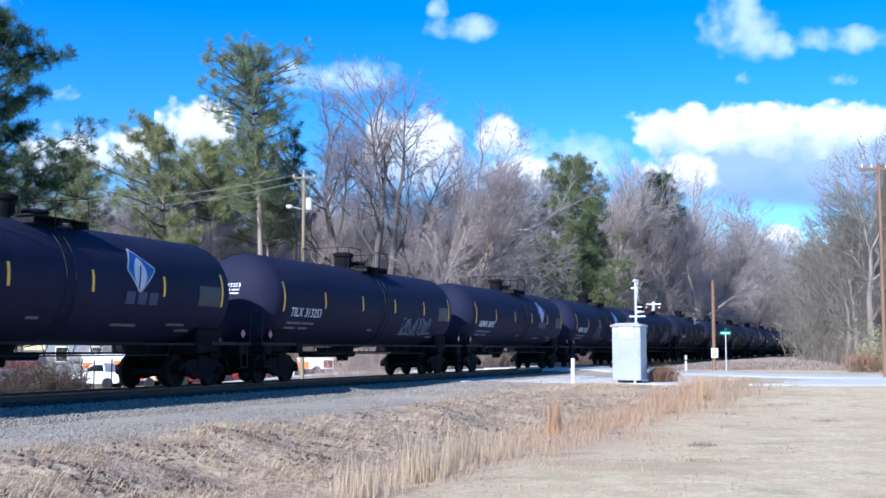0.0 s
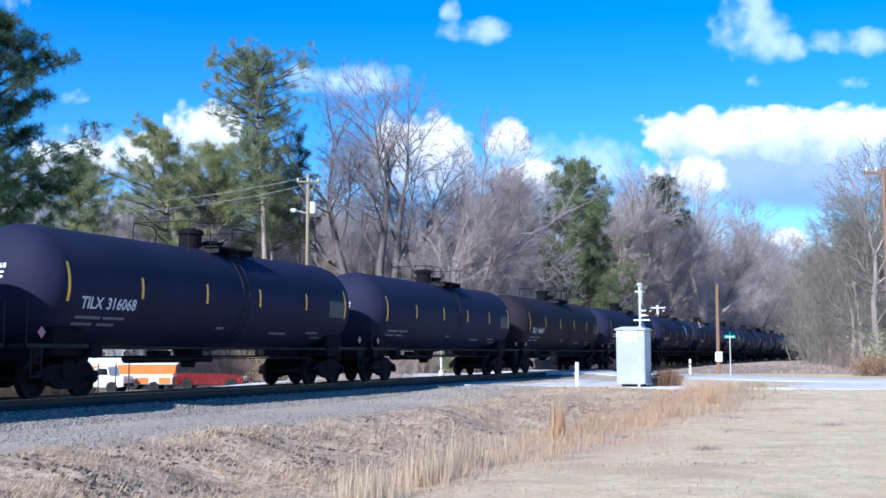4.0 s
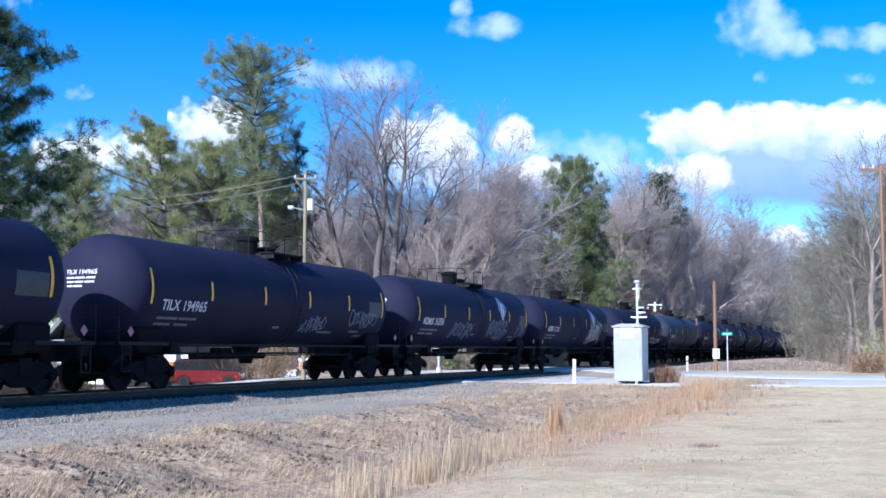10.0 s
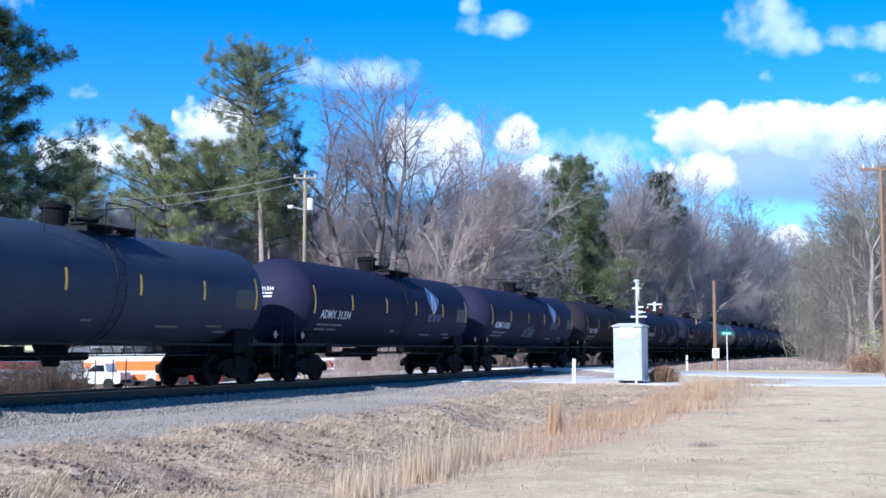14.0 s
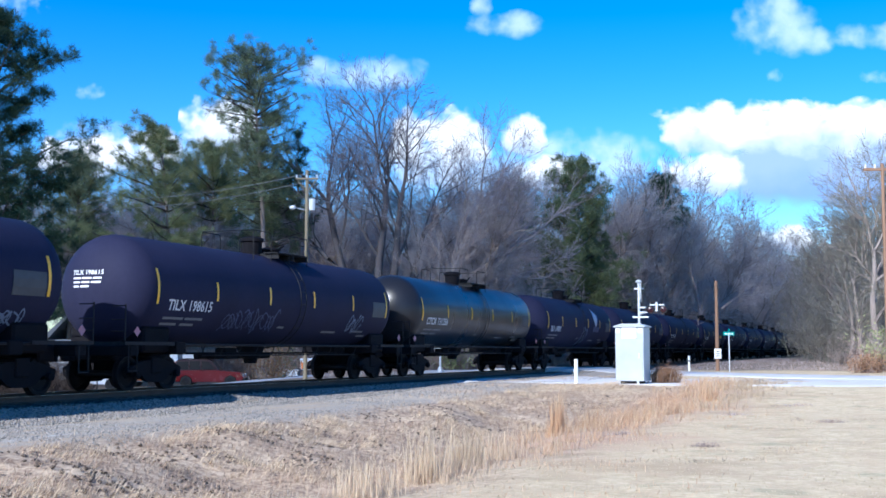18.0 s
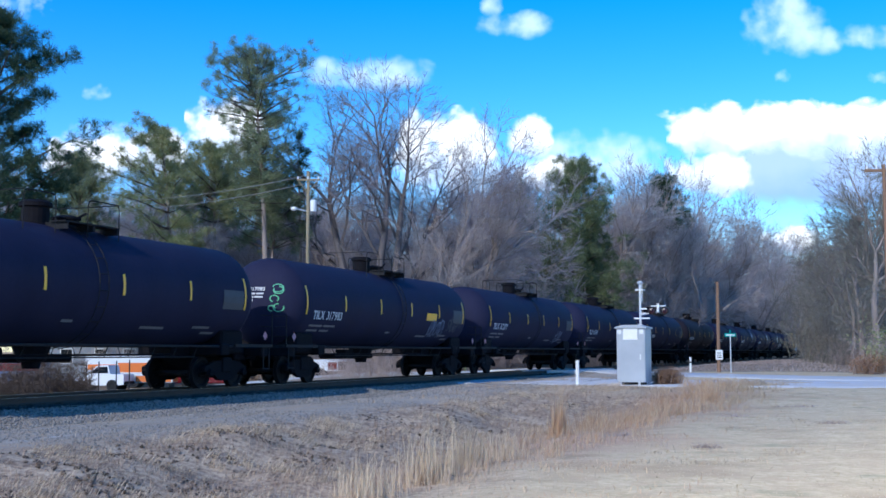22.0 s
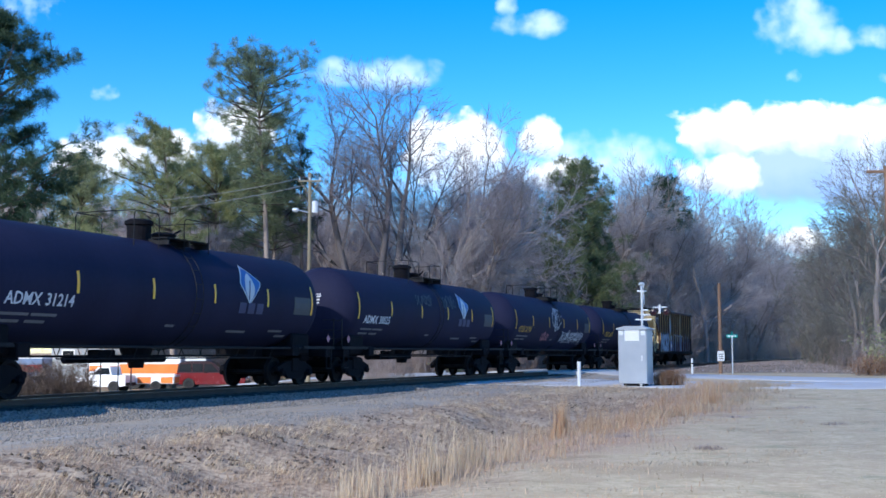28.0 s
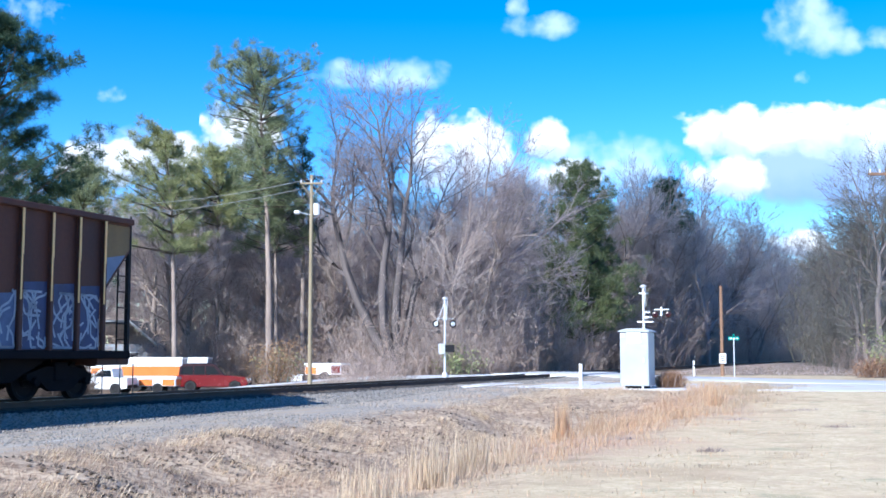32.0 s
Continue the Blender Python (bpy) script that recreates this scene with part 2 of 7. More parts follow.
POST_SUNLIT = surface("painted_sunlight_tan", (0.62, 0.38, 0.13), (0.86, 0.60, 0.26), 1.5, 0.5, 12, 0.05)
HOPPER_TAN = surface("stained_tan_patch_paint", (0.12, 0.075, 0.032), (0.24, 0.165, 0.07), 0.9, 0.7, 12, 0.1, streak=5)
for mat in (ROAD_MAT, APRON_MAT, IRON, TREAD, DARK_METAL):
    mat.node_tree.nodes["Principled BSDF"].inputs["Specular IOR Level"].default_value = 0.1
gm, gn, gl, gb = nodes_of("car_window_glass")
gb.inputs["Base Color"].default_value = (0.012, 0.016, 0.02, 1)
gb.inputs["Roughness"].default_value = 0.06
CAR_GLASS = gm
# ---- mesh helpers ----
def part(name, bm, material, parent=None, label=""):
    """Links a bmesh as one mesh object, under a thing or a part."""
    me = bpy.data.meshes.new(name)
    bm.to_mesh(me)
    bm.free()
    return hang(name, me, material, parent, label)


def hang(name, me, material, parent=None, label=""):
    if material is not None and not me.materials:
        me.materials.append(material)
    ob = new(name, me)
    if parent is not None:
        ob.parent = parent
    if label:
        tagged(ob, label)
    return ob


def smooth(ob, angle=40):
    me = ob.data
    me.polygons.foreach_set("use_smooth", [True] * len(me.polygons))
    me.set_sharp_from_angle(angle=radians(angle))
    return ob


def raw(name, verts, faces, material, parent=None, label=""):
    me = bpy.data.meshes.new(name)
    me.from_pydata(verts, [], faces)
    me.update()
    return hang(name, me, material, parent, label)


def box(bm, lo, hi, bevel=0.0):
    m = Matrix.LocRotScale(((lo[0] + hi[0]) / 2, (lo[1] + hi[1]) / 2, (lo[2] + hi[2]) / 2), None, (hi[0] - lo[0], hi[1] - lo[1], hi[2] - lo[2]))
    r = bmesh.ops.create_cube(bm, size=1, matrix=m)
    if bevel:
        es = list({e for v in r["verts"] for e in v.link_edges})
        bmesh.ops.bevel(bm, geom=es, offset=bevel, segments=1, affect="EDGES")
    return bm


def rod(bm, a, b, r, n=6, r2=None):
    """A round bar from a to b."""
    a, b = Vector(a), Vector(b)
    m = Matrix.Translation((a + b) / 2) @ (b - a).to_track_quat("Z", "Y").to_matrix().to_4x4()
    bmesh.ops.create_cone(bm, cap_ends=True, segments=n, radius1=r, radius2=r if r2 is None else r2, depth=(b - a).length, matrix=m)
    return bm


def lathe(bm, profile, n=24, matrix=None):
    """Turns (axis, radius) pairs round the local x axis."""
    rings = []
    for x, r in profile:
        if r < 1e-6:
            rings.append([bm.verts.new((x, 0, 0))])
        else:
            rings.append([bm.verts.new((x, r * math.cos(2 * math.pi * i / n), r * math.sin(2 * math.pi * i / n))) for i in range(n)])
    made = [v for q in rings for v in q]
    for a, b in zip(rings, rings[1:]):
        for i in range(n):
            j = (i + 1) % n
            if len(a) == 1 and len(b) > 1:
                bm.faces.new((a[0], b[j], b[i]))
            elif len(b) == 1 and len(a) > 1:
                bm.faces.new((a[i], a[j], b[0]))
            elif len(a) > 1:
                bm.faces.new((a[i], a[j], b[j], b[i]))
    if matrix is not None:
        bmesh.ops.transform(bm, matrix=matrix, verts=made)
    bmesh.ops.recalc_face_normals(bm, faces=bm.faces)
    return bm


def prism(bm, outline, y0, y1):
    """An outline in x and z, drawn out from y0 to y1."""
    a = [bm.verts.new((x, y0, z)) for x, z in outline]
    b = [bm.verts.new((x, y1, z)) for x, z in outline]
    bm.faces.new(a)
    bm.faces.new(b[::-1])
    for i in range(len(a)):
        j = (i + 1) % len(a)
        bm.faces.new((a[i], b[i], b[j], a[j]))
    bmesh.ops.recalc_face_normals(bm, faces=bm.faces)
    return bm


def thing(name, m, label, category, group="", kind=""):
    e = new(name)
    e.matrix_world = m
    e.empty_display_size = 0.2
    return tagged(e, label, category, group, kind)


# ---- ground ----
def step(a, b, x):
    t = np.clip((x - a) / (b - a), 0, 1)
    return t * t * (3 - 2 * t)


PROFILE_D = [-4000, -40, 0, 4.5, 6.2, 8.4, 9.6, 12.4, 13.2, 16.4, 17.2, 18.0, 21.6, 22.6, 24, 30, 37, 70, 200, 4000]
PROFILE_Z = [-0.3, -0.4, -0.62, -0.66, -0.76, -1.22, -1.22, -0.66, -0.58, -0.54, -0.48, -0.29, -0.29, -0.5, -0.55, -0.75, -1.35, -1.35, -1.0, -1.0]
ROAD = [(-60, 46), (-22, 58), (-10, 66), (0, 72.5), (7.6, 74.5), (13.5, 66), (19, 56.5), (29, 49), (50, 42), (100, 34), (260, 20)]


def road_distance(x, y):
    best = np.full(np.shape(x), 1e9)
    for (ax, ay), (bx, by) in zip(ROAD, ROAD[1:]):
        dx, dy = bx - ax, by - ay
        t = np.clip(((x - ax) * dx + (y - ay) * dy) / (dx * dx + dy * dy), 0, 1)
        best = np.minimum(best, np.hypot(x - ax - t * dx, y - ay - t * dy))
    return best


def ground_height(x, y):
    x, y = np.asarray(x, float), np.asarray(y, float)
    s = x * math.sin(TH) + y * math.cos(TH)
    d = -x * math.cos(TH) + y * math.sin(TH)
    z = np.interp(d, PROFILE_D, PROFILE_Z)
    # the ditch and the low lot end before the road
    flat = np.where(d < 16.4, -0.34, np.where(d > 22.6, -0.42, z))
    fade = np.where(d > 22.6, step(72, 90, s), step(33, 44, s))
    z = z * (1 - fade) + flat * fade
    rough = 0.05 * np.sin(x * 0.7 + 1.3 * np.sin(y * 0.31)) * np.sin(y * 0.53 + x * 0.21) + 0.03 * np.sin(x * 2.1 + y * 1.3) * np.sin(y * 1.9 - x * 0.8)
    wild = step(5, 7, d) * (1 - step(12.2, 13.2, d)) * (1 - fade)
    keep = 1 - step(12.5, 14, d) * (1 - step(26, 30, d))
    near = np.hypot(x, y) < 400
    z = z + np.where(near, rough * (0.35 * keep + 2.6 * wild), 0)
    # the field that rises beyond the road, on the near side of the railway
    z = z + 0.32 * step(78, 100, s) * (1 - step(14, 17, d)) * step(2, 8, d)
    w = road_distance(x, y)
    level = -0.34 - 1.0 * step(24, 30, d) * step(4, 20, -x) + 0.2 * np.exp(-((d - DC) / 5.0) ** 2)
    k = 1 - step(3.2, 6.5, w)
    z = z * (1 - k) + level * k
    return z


def axis(points):
    out = []
    for a, b, n in points:
        out += list(np.linspace(a, b, n, endpoint=False))
    return np.array(out + [points[-1][1]])


gs = axis([(-3500, -200, 12), (-200, -20, 18), (-20, 60, 160), (60, 110, 60), (110, 300, 40), (300, 3500, 14)])
gd = axis([(-3500, -200, 12), (-200, -20, 24), (-20, 4, 34), (4, 24, 80), (24, 60, 40), (60, 300, 30), (300, 3500, 14)])
GS, GD = np.meshgrid(gs, gd, indexing="ij")
GX = GS * math.sin(TH) - GD * math.cos(TH)
GY = GS * math.cos(TH) + GD * math.sin(TH)
GZ = ground_height(GX, GY)
ni, nj = GS.shape
idx = np.arange(ni * nj).reshape(ni, nj)
quads = np.stack([idx[:-1, :-1], idx[:-1, 1:], idx[1:, 1:], idx[1:, :-1]], -1).reshape(-1, 4)


def ground_material():
    m, n, l, bsdf = nodes_of("ground_of_dry_grass_soil_and_gravel")
    geo = n.new("ShaderNodeNewGeometry")

    def noise_at(scale, detail=6, rough=0.6):
        k = n.new("ShaderNodeTexNoise")
        k.inputs["Scale"].default_value, k.inputs["Detail"].default_value, k.inputs["Roughness"].default_value = scale, detail, rough
        l.new(geo.outputs["Position"], k.inputs["Vector"])
        return k.outputs["Fac"]

    def maths(op, a, b=None, c=None):
        k = n.new("ShaderNodeMath")
        k.operation = op
        for i, v in enumerate((a, b, c)):
            if v is None:
                continue
            if isinstance(v, (int, float)):
                k.inputs[i].default_value = v
            else:
                l.new(v, k.inputs[i])
        return k.outputs[0]

    def ramp(v, lo, hi):
        k = n.new("ShaderNodeMapRange")
        k.interpolation_type = "SMOOTHSTEP"
        k.inputs[1].default_value, k.inputs[2].default_value = lo, hi
        l.new(v, k.inputs[0])
        return k.outputs[0]

    def mixed(f, a, b):
        k = n.new("ShaderNodeMix")
        k.data_type = "RGBA"
        for i, v in ((0, f), (6, a), (7, b)):
            if isinstance(v, tuple):
                k.inputs[i].default_value = (*v, 1)
            elif isinstance(v, float):
                k.inputs[i].default_value = v
            else:
                l.new(v, k.inputs[i])
        return k.outputs[2]

    def dot(v):
        k = n.new("ShaderNodeVectorMath")
        k.operation = "DOT_PRODUCT"
        l.new(geo.outputs["Position"], k.inputs[0])
        k.inputs[1].default_value = v
        return k.outputs["Value"]

    big, mid, fine, grit = noise_at(0.25), noise_at(1.7), noise_at(9), noise_at(28, 3)
    d0, s0 = dot(ACROSS), dot(ALONG)
    wob = maths("MULTIPLY_ADD", mid, 1.6, -0.8)
    wob2 = maths("MULTIPLY_ADD", fine, 0.9, -0.45)
    d = maths("ADD", maths("ADD", d0, wob), wob2)
    edge = maths("ADD", d, maths("MULTIPLY_ADD", big, 5.0, -2.5))
    lawn = mixed(ramp(maths("ADD", fine, maths("MULTIPLY", mid, 0.6)), 0.5, 1.1), (0.52, 0.405, 0.245), (0.75, 0.625, 0.415))
    lawn = mixed(ramp(big, 0.45, 0.75), lawn, (0.62, 0.47, 0.30))
    lawn = mixed(ramp(noise_at(0.6, 5), 0.52, 0.72), lawn, (0.43, 0.33, 0.20))
    lawn = mixed(ramp(noise_at(1.1, 5), 0.57, 0.72), lawn, (0.40, 0.35, 0.215))
    bank = mixed(ramp(maths("ADD", fine, maths("MULTIPLY", mid, 0.7)), 0.68, 1.02), (0.25, 0.175, 0.122), (0.56, 0.435, 0.305))
    bank = mixed(ramp(noise_at(4.2, 4), 0.58, 0.68), bank, (0.13, 0.10, 0.08))
    gravel = mixed(ramp(maths("ADD", grit, maths("MULTIPLY", mid, 0.7)), 0.5, 1.2), (0.27, 0.24, 0.20), (0.45, 0.405, 0.35))
    along = n.new("ShaderNodeCombineXYZ")
    l.new(maths("MULTIPLY", s0, 0.16), along.inputs[0])
    l.new(maths("MULTIPLY", d0, 1.5), along.inputs[1])
    streaks = n.new("ShaderNodeTexNoise")
    streaks.inputs["Scale"].default_value, streaks.inputs["Detail"].default_value = 1.0, 6
    l.new(along.outputs[0], streaks.inputs["Vector"])
    gravel = mixed(ramp(big, 0.42, 0.6), gravel, (0.44, 0.37, 0.29))
    gravel = mixed(ramp(streaks.outputs["Fac"], 0.48, 0.62), gravel, (0.41, 0.335, 0.255))
    gravel = mixed(ramp(streaks.outputs["Fac"], 0.36, 0.26), gravel, (0.54, 0.505, 0.46))
    wood = mixed(ramp(maths("ADD", fine, mid), 0.7, 1.3), (0.20, 0.145, 0.105), (0.34, 0.255, 0.18))
    lawn = mixed(ramp(noise_at(0.33, 5), 0.50, 0.66), lawn, (0.49, 0.37, 0.23))
    lawn = mixed(maths("MULTIPLY", ramp(noise_at(1.5, 6, 0.7), 0.46, 0.66), 0.75), lawn, (0.56, 0.42, 0.27))
    lawn = mixed(maths("MULTIPLY", ramp(noise_at(3.6, 5, 0.7), 0.54, 0.7), 0.7), lawn, (0.48, 0.37, 0.23))
    c = mixed(ramp(edge, 3.8, 7.4), lawn, bank)
    rusty = maths("MULTIPLY", maths("MULTIPLY", ramp(edge, 3.0, 6.4), ramp(d, 9.0, 7.4)), maths("MULTIPLY", ramp(s0, 12, 24), ramp(s0, 50, 44)))
    c = mixed(maths("MULTIPLY", rusty, ramp(maths("ADD", fine, mid), 0.75, 1.1)), c, (0.52, 0.34, 0.23))
    beyond = ramp(s0, 38, 46)
    c = mixed(beyond, c, lawn)
    stony = ramp(d, 12.4, 13.6)
    c = mixed(maths("MULTIPLY", stony, maths("SUBTRACT", 1.0, ramp(s0, 78, 84))), c, gravel)
    field = mixed(ramp(maths("ADD", fine, mid), 0.7, 1.3), (0.20, 0.15, 0.11), (0.33, 0.26, 0.19))
    c = mixed(ramp(s0, 76, 82), c, field)
    c = mixed(ramp(d, 27, 31), c, wood)
    l.new(c, bsdf.inputs["Base Color"])
    bsdf.inputs["Roughness"].default_value = 0.95
    bsdf.inputs["Specular IOR Level"].default_value = 0.2
    bp = n.new("ShaderNodeBump")
    bp.inputs["Strength"].default_value, bp.inputs["Distance"].default_value = 0.7, 0.04
    l.new(maths("ADD", fine, maths("MULTIPLY", grit, 0.5)), bp.inputs["Height"])
    l.new(bp.outputs[0], bsdf.inputs["Normal"])
    return m


ground = raw("ground", np.stack([GX, GY, GZ], -1).reshape(-1, 3).tolist(), quads[:, ::-1].tolist(), ground_material())
smooth(ground, 180)
tagged(ground, "dry winter grass, ditch bank and gravel beside the railway", "ground", kind="structure")


def ribbon(points, half, lift, step_len=1.5):
    """A strip along a line of points, laid on the ground, with edges that drop into it."""
    pts = []
    for (ax, ay), (bx, by) in zip(points, points[1:]):
        k = max(2, int(math.hypot(bx - ax, by - ay) / step_len))
        pts += [(ax + (bx - ax) * i / k, ay + (by - ay) * i / k) for i in range(k)]
    pts.append(points[-1])
    p = np.array(pts)
    for _ in range(6):
        p[1:-1] = (p[:-2] + p[1:-1] * 2 + p[2:]) / 4
    t = np.gradient(p, axis=0)
    t /= np.linalg.norm(t, axis=1)[:, None]
    side = np.stack([-t[:, 1], t[:, 0]], 1)
    cols = [-half - 0.3, -half, -half * 0.5, 0, half * 0.5, half, half + 0.3]
    verts, faces = [], []
    for i in range(len(p)):
        for j, c in enumerate(cols):
            q = p[i] + side[i] * (c + (0.25 * math.sin(i * 0.9 + j) if abs(c) > half - 0.01 else 0))
            z = float(ground_height(q[0], q[1])) + (-0.25 if j in (0, 6) else lift)
            verts.append((q[0], q[1], z))
    w = len(cols)
    for i in range(len(p) - 1):
        for j in range(w - 1):
            a = i * w + j
            faces.append((a, a + w, a + w + 1, a + 1))
    return verts, [f[::-1] for f in faces]


v, f = ribbon(ROAD, 3.6, 0.03)
road = tagged(smooth(raw("road", v, f, ROAD_MAT), 60), "sun-bleached pale asphalt road over the railway crossing", "road", kind="structure")
v, f = ribbon([(-1.0, 60), (3.5, 55), (7.5, 50), (12, 48), (17, 48.5), (24, 47)], 5.2, 0.012)
tagged(smooth(raw("gravel_apron", v, f, APRON_MAT), 60), "pale gravel pad around the signal cabinet", "gravel", kind="structure")
v, f = ribbon([(-45, 56), (-30, 61), (-20, 66)], 9, 0.01)
lot = tagged(smooth(raw("parking_lot", v, f, APRON_MAT), 60), "pale gravel parking lot beyond the railway", "parking lot", kind="structure")

# ---- railway ----
track = thing("railway_track", Matrix.Identity(4), "rusty steel rails on dark timber ties in stone ballast", "railway track", kind="structure")


RAIL_Z = -0.1


def rail_bar(d, s0, s1):
    base = trk_pose(0, d, RAIL_Z)
    prof = [(-0.07, -0.17), (0.07, -0.17), (0.07, -0.15), (0.01, -0.13), (0.01, -0.04), (0.036, -0.03), (0.036, -0.004), (-0.036, -0.004), (-0.036, -0.03), (-0.01, -0.04), (-0.01, -0.13), (-0.07, -0.15)]
    verts = [base @ Vector((s, y, z)) for s in (s0, s1) for y, z in prof]
    n = len(prof)
    faces = [(i, (i + 1) % n, n + (i + 1) % n, n + i) for i in range(n)] + [tuple(range(n))[::-1], tuple(range(n, 2 * n))]
    r = raw("rail", verts, faces, RAIL, track)
    top = [base @ Vector((s, y, z)) for s in (s0, s1) for y, z in ((-0.03, -0.003), (0.03, -0.003), (0.03, 0.0), (-0.03, 0.0))]
    raw("rail_head", top, [(0, 1, 5, 4), (1, 2, 6, 5), (2, 3, 7, 6), (3, 0, 4, 7)], RAIL_TOP, r, "polished running surface")


for d in (DC - 0.755, DC + 0.755):
    rail_bar(d, -80, 900)
# ---- trees ----
def tube(V, Fc, path, n=5):
    """Adds a tapered tube along (point, radius) pairs to the lists of corners and faces."""
    base = len(V)
    k = len(path)
    for i, (p, r) in enumerate(path):
        q = path[min(i + 1, k - 1)][0] - path[max(i - 1, 0)][0]
        if q.length < 1e-6:
            q = Vector((0, 0, 1))
        a = q.orthogonal().normalized()
        b = q.cross(a).normalized()
        for j in range(n):
            t = 2 * math.pi * j / n
            V.append(p + a * (r * math.cos(t)) + b * (r * math.sin(t)))
    for i in range(k - 1):
        for j in range(n):
            j2 = (j + 1) % n
            Fc.append((base + i * n + j, base + i * n + j2, base + (i + 1) * n + j2, base + (i + 1) * n + j))


def bent(rng, p, d, length, r0, r1, parts, wander, lift):
    """A bent path from p."""
    out = [(p.copy(), r0)]
    d = d.normalized()
    for i in range(1, parts + 1):
        d = (d + Vector((rng.uniform(-1, 1), rng.uniform(-1, 1), rng.uniform(-1, 1))) * wander + Vector((0, 0, lift))).normalized()
        p = p + d * (length / parts)
        out.append((p.copy(), r0 + (r1 - r0) * i / parts))
    return out


def aside(rng, d, angle):
    a = d.orthogonal().normalized()
    a.rotate(Matrix.Rotation(rng.uniform(0, 2 * math.pi), 3, d))
    return (d * math.cos(angle) + a * math.sin(angle)).normalized()


def twig(V, Fc, p, d, length, w):
    """A thin flat twig of two triangles."""
    a = d.orthogonal().normalized() * w
    a.rotate(Matrix.Rotation(len(V) * 2.399, 3, d))
    b = len(V)
    mid = p + d * (length * 0.55) + a.cross(d) * 2
    V.extend((p - a, p + a, mid, p + d * length))
    Fc.append((b, b + 1, b + 2))
    Fc.append((b, b + 2, b + 3))


def strip(V, Fc, path):
    """A thin branch as a narrow bent strip that ends in a point."""
    d = path[-1][0] - path[0][0]
    a = d.orthogonal().normalized()
    a.rotate(Matrix.Rotation(len(V) * 2.399, 3, d.normalized()))
    b, k = len(V), len(path)
    for q, r in path[:-1]:
        V.extend((q - a * r, q + a * r))
    V.append(path[-1][0])
    for i in range(k - 2):
        Fc.append((b + 2 * i, b + 2 * i + 1, b + 2 * i + 3, b + 2 * i + 2))
    Fc.append((b + 2 * (k - 2), b + 2 * (k - 2) + 1, b + 2 * (k - 1)))


def bare_tree(seed, height, spread=0.5, stems=1, dense=1.0, low=0.3, thick=1.0, lean=0.0, bole=0.0, tilts=(), tips=6, fine=1.0):
    """Corners and faces of trunk with limbs, and of twigs."""
    rng, small = random.Random(seed), random.Random(seed + 500)
    V, Fc, TV, TF = [], [], [], []

    def grow(p, d, length, r, level):
        parts = 5 if level < 2 else 3
        path = bent(rng, p, d, length, r, r * (0.45 if level < 3 else 0.3), parts, 0.13 + 0.05 * level, 0.05)
        if level < 3:
            tube(V, Fc, path, 6 if level == 0 else 4)
        else:
            strip(TV, TF, path)
        n = int((5, 6, 6, 4)[level] * dense + 0.5)
        for i in range(n):
            t = (low if level == 0 else 0.25) + (1 - (low if level == 0 else 0.25)) * (i + rng.random()) / n
            k = min(int(t * parts), parts - 1)
            q = path[k][0].lerp(path[k + 1][0], t * parts - k)
            dd = (path[k + 1][0] - path[k][0]).normalized()
            cd = aside(rng, dd, radians(rng.uniform(25, 55)) * (0.6 + spread))
            cl = length * rng.uniform(0.42, 0.68) * (1.0 - 0.35 * t * (level == 0))
            rr = path[k][1] * rng.uniform(0.45, 0.65)
            if level == 3:
                twig(TV, TF, q, cd, cl * fine, 0.011)
            else:
                grow(q, cd, cl, max(rr, 0.013), level + 1)
        end = path[-1]
        ed = (end[0] - path[-2][0]).normalized()
        for i in range(2 if level < 3 else 0):
            grow(end[0], aside(rng, ed, radians(rng.uniform(12, 30))), length * 0.5, max(end[1] * 0.8, 0.013), level + 1)
        if level == 3:
            for i in range(int(tips * dense)):
                q = path[small.randrange(1, parts + 1)][0]
                twig(TV, TF, q, aside(small, ed, radians(small.uniform(15, 45))), small.uniform(0.5, 1.2) * fine, 0.009)

    if bole:
        tube(V, Fc, [(Vector((0, 0, -0.3)), 0.75), (Vector((0.05, 0, 0.6)), 0.55), (Vector((0, 0.05, bole)), 0.5), (Vector((0, 0, bole + 0.7)), 0.42)], 9)
    for tx, ty, share in tilts:
        grow(Vector((tx * 1.2, ty, bole - 0.3)), Vector((tx, ty, 1)), (height - bole) * 0.52 * share, height * 0.017 * thick * share, 0)
    for k in range(0 if tilts else stems):
        a = 2 * math.pi * (k + rng.random() * 0.5) / stems
        tilt = (0.0 if stems == 1 else 0.28) + lean
        d = Vector((math.cos(a) * tilt, math.sin(a) * tilt, 1))
        grow(Vector((math.cos(a), math.sin(a), 0)) * (0.25 if stems > 1 else 0) + Vector((0, 0, bole - 0.3)), d, (height - bole) * 0.52, height * 0.017 * thick, 0)
    return V, Fc, TV, TF


def sprig(V, Fc, rng, p, size, count, up=0.4):
    """A clump of needles round p."""
    for _ in range(count):
        d = Vector((rng.gauss(0, 1), rng.gauss(0, 1), rng.gauss(0, 1) + up)).normalized()
        q = p + d * size * rng.uniform(0.0, 0.55)
        a = d.orthogonal().normalized()
        a.rotate(Matrix.Rotation(rng.uniform(0, 6.28), 3, d))
        b = len(V)
        w = size * rng.uniform(0.022, 0.038)
        V.extend((q - a * w, q + a * w, q + d * size * rng.uniform(0.5, 0.95)))
        Fc.append((b, b + 1, b + 2))


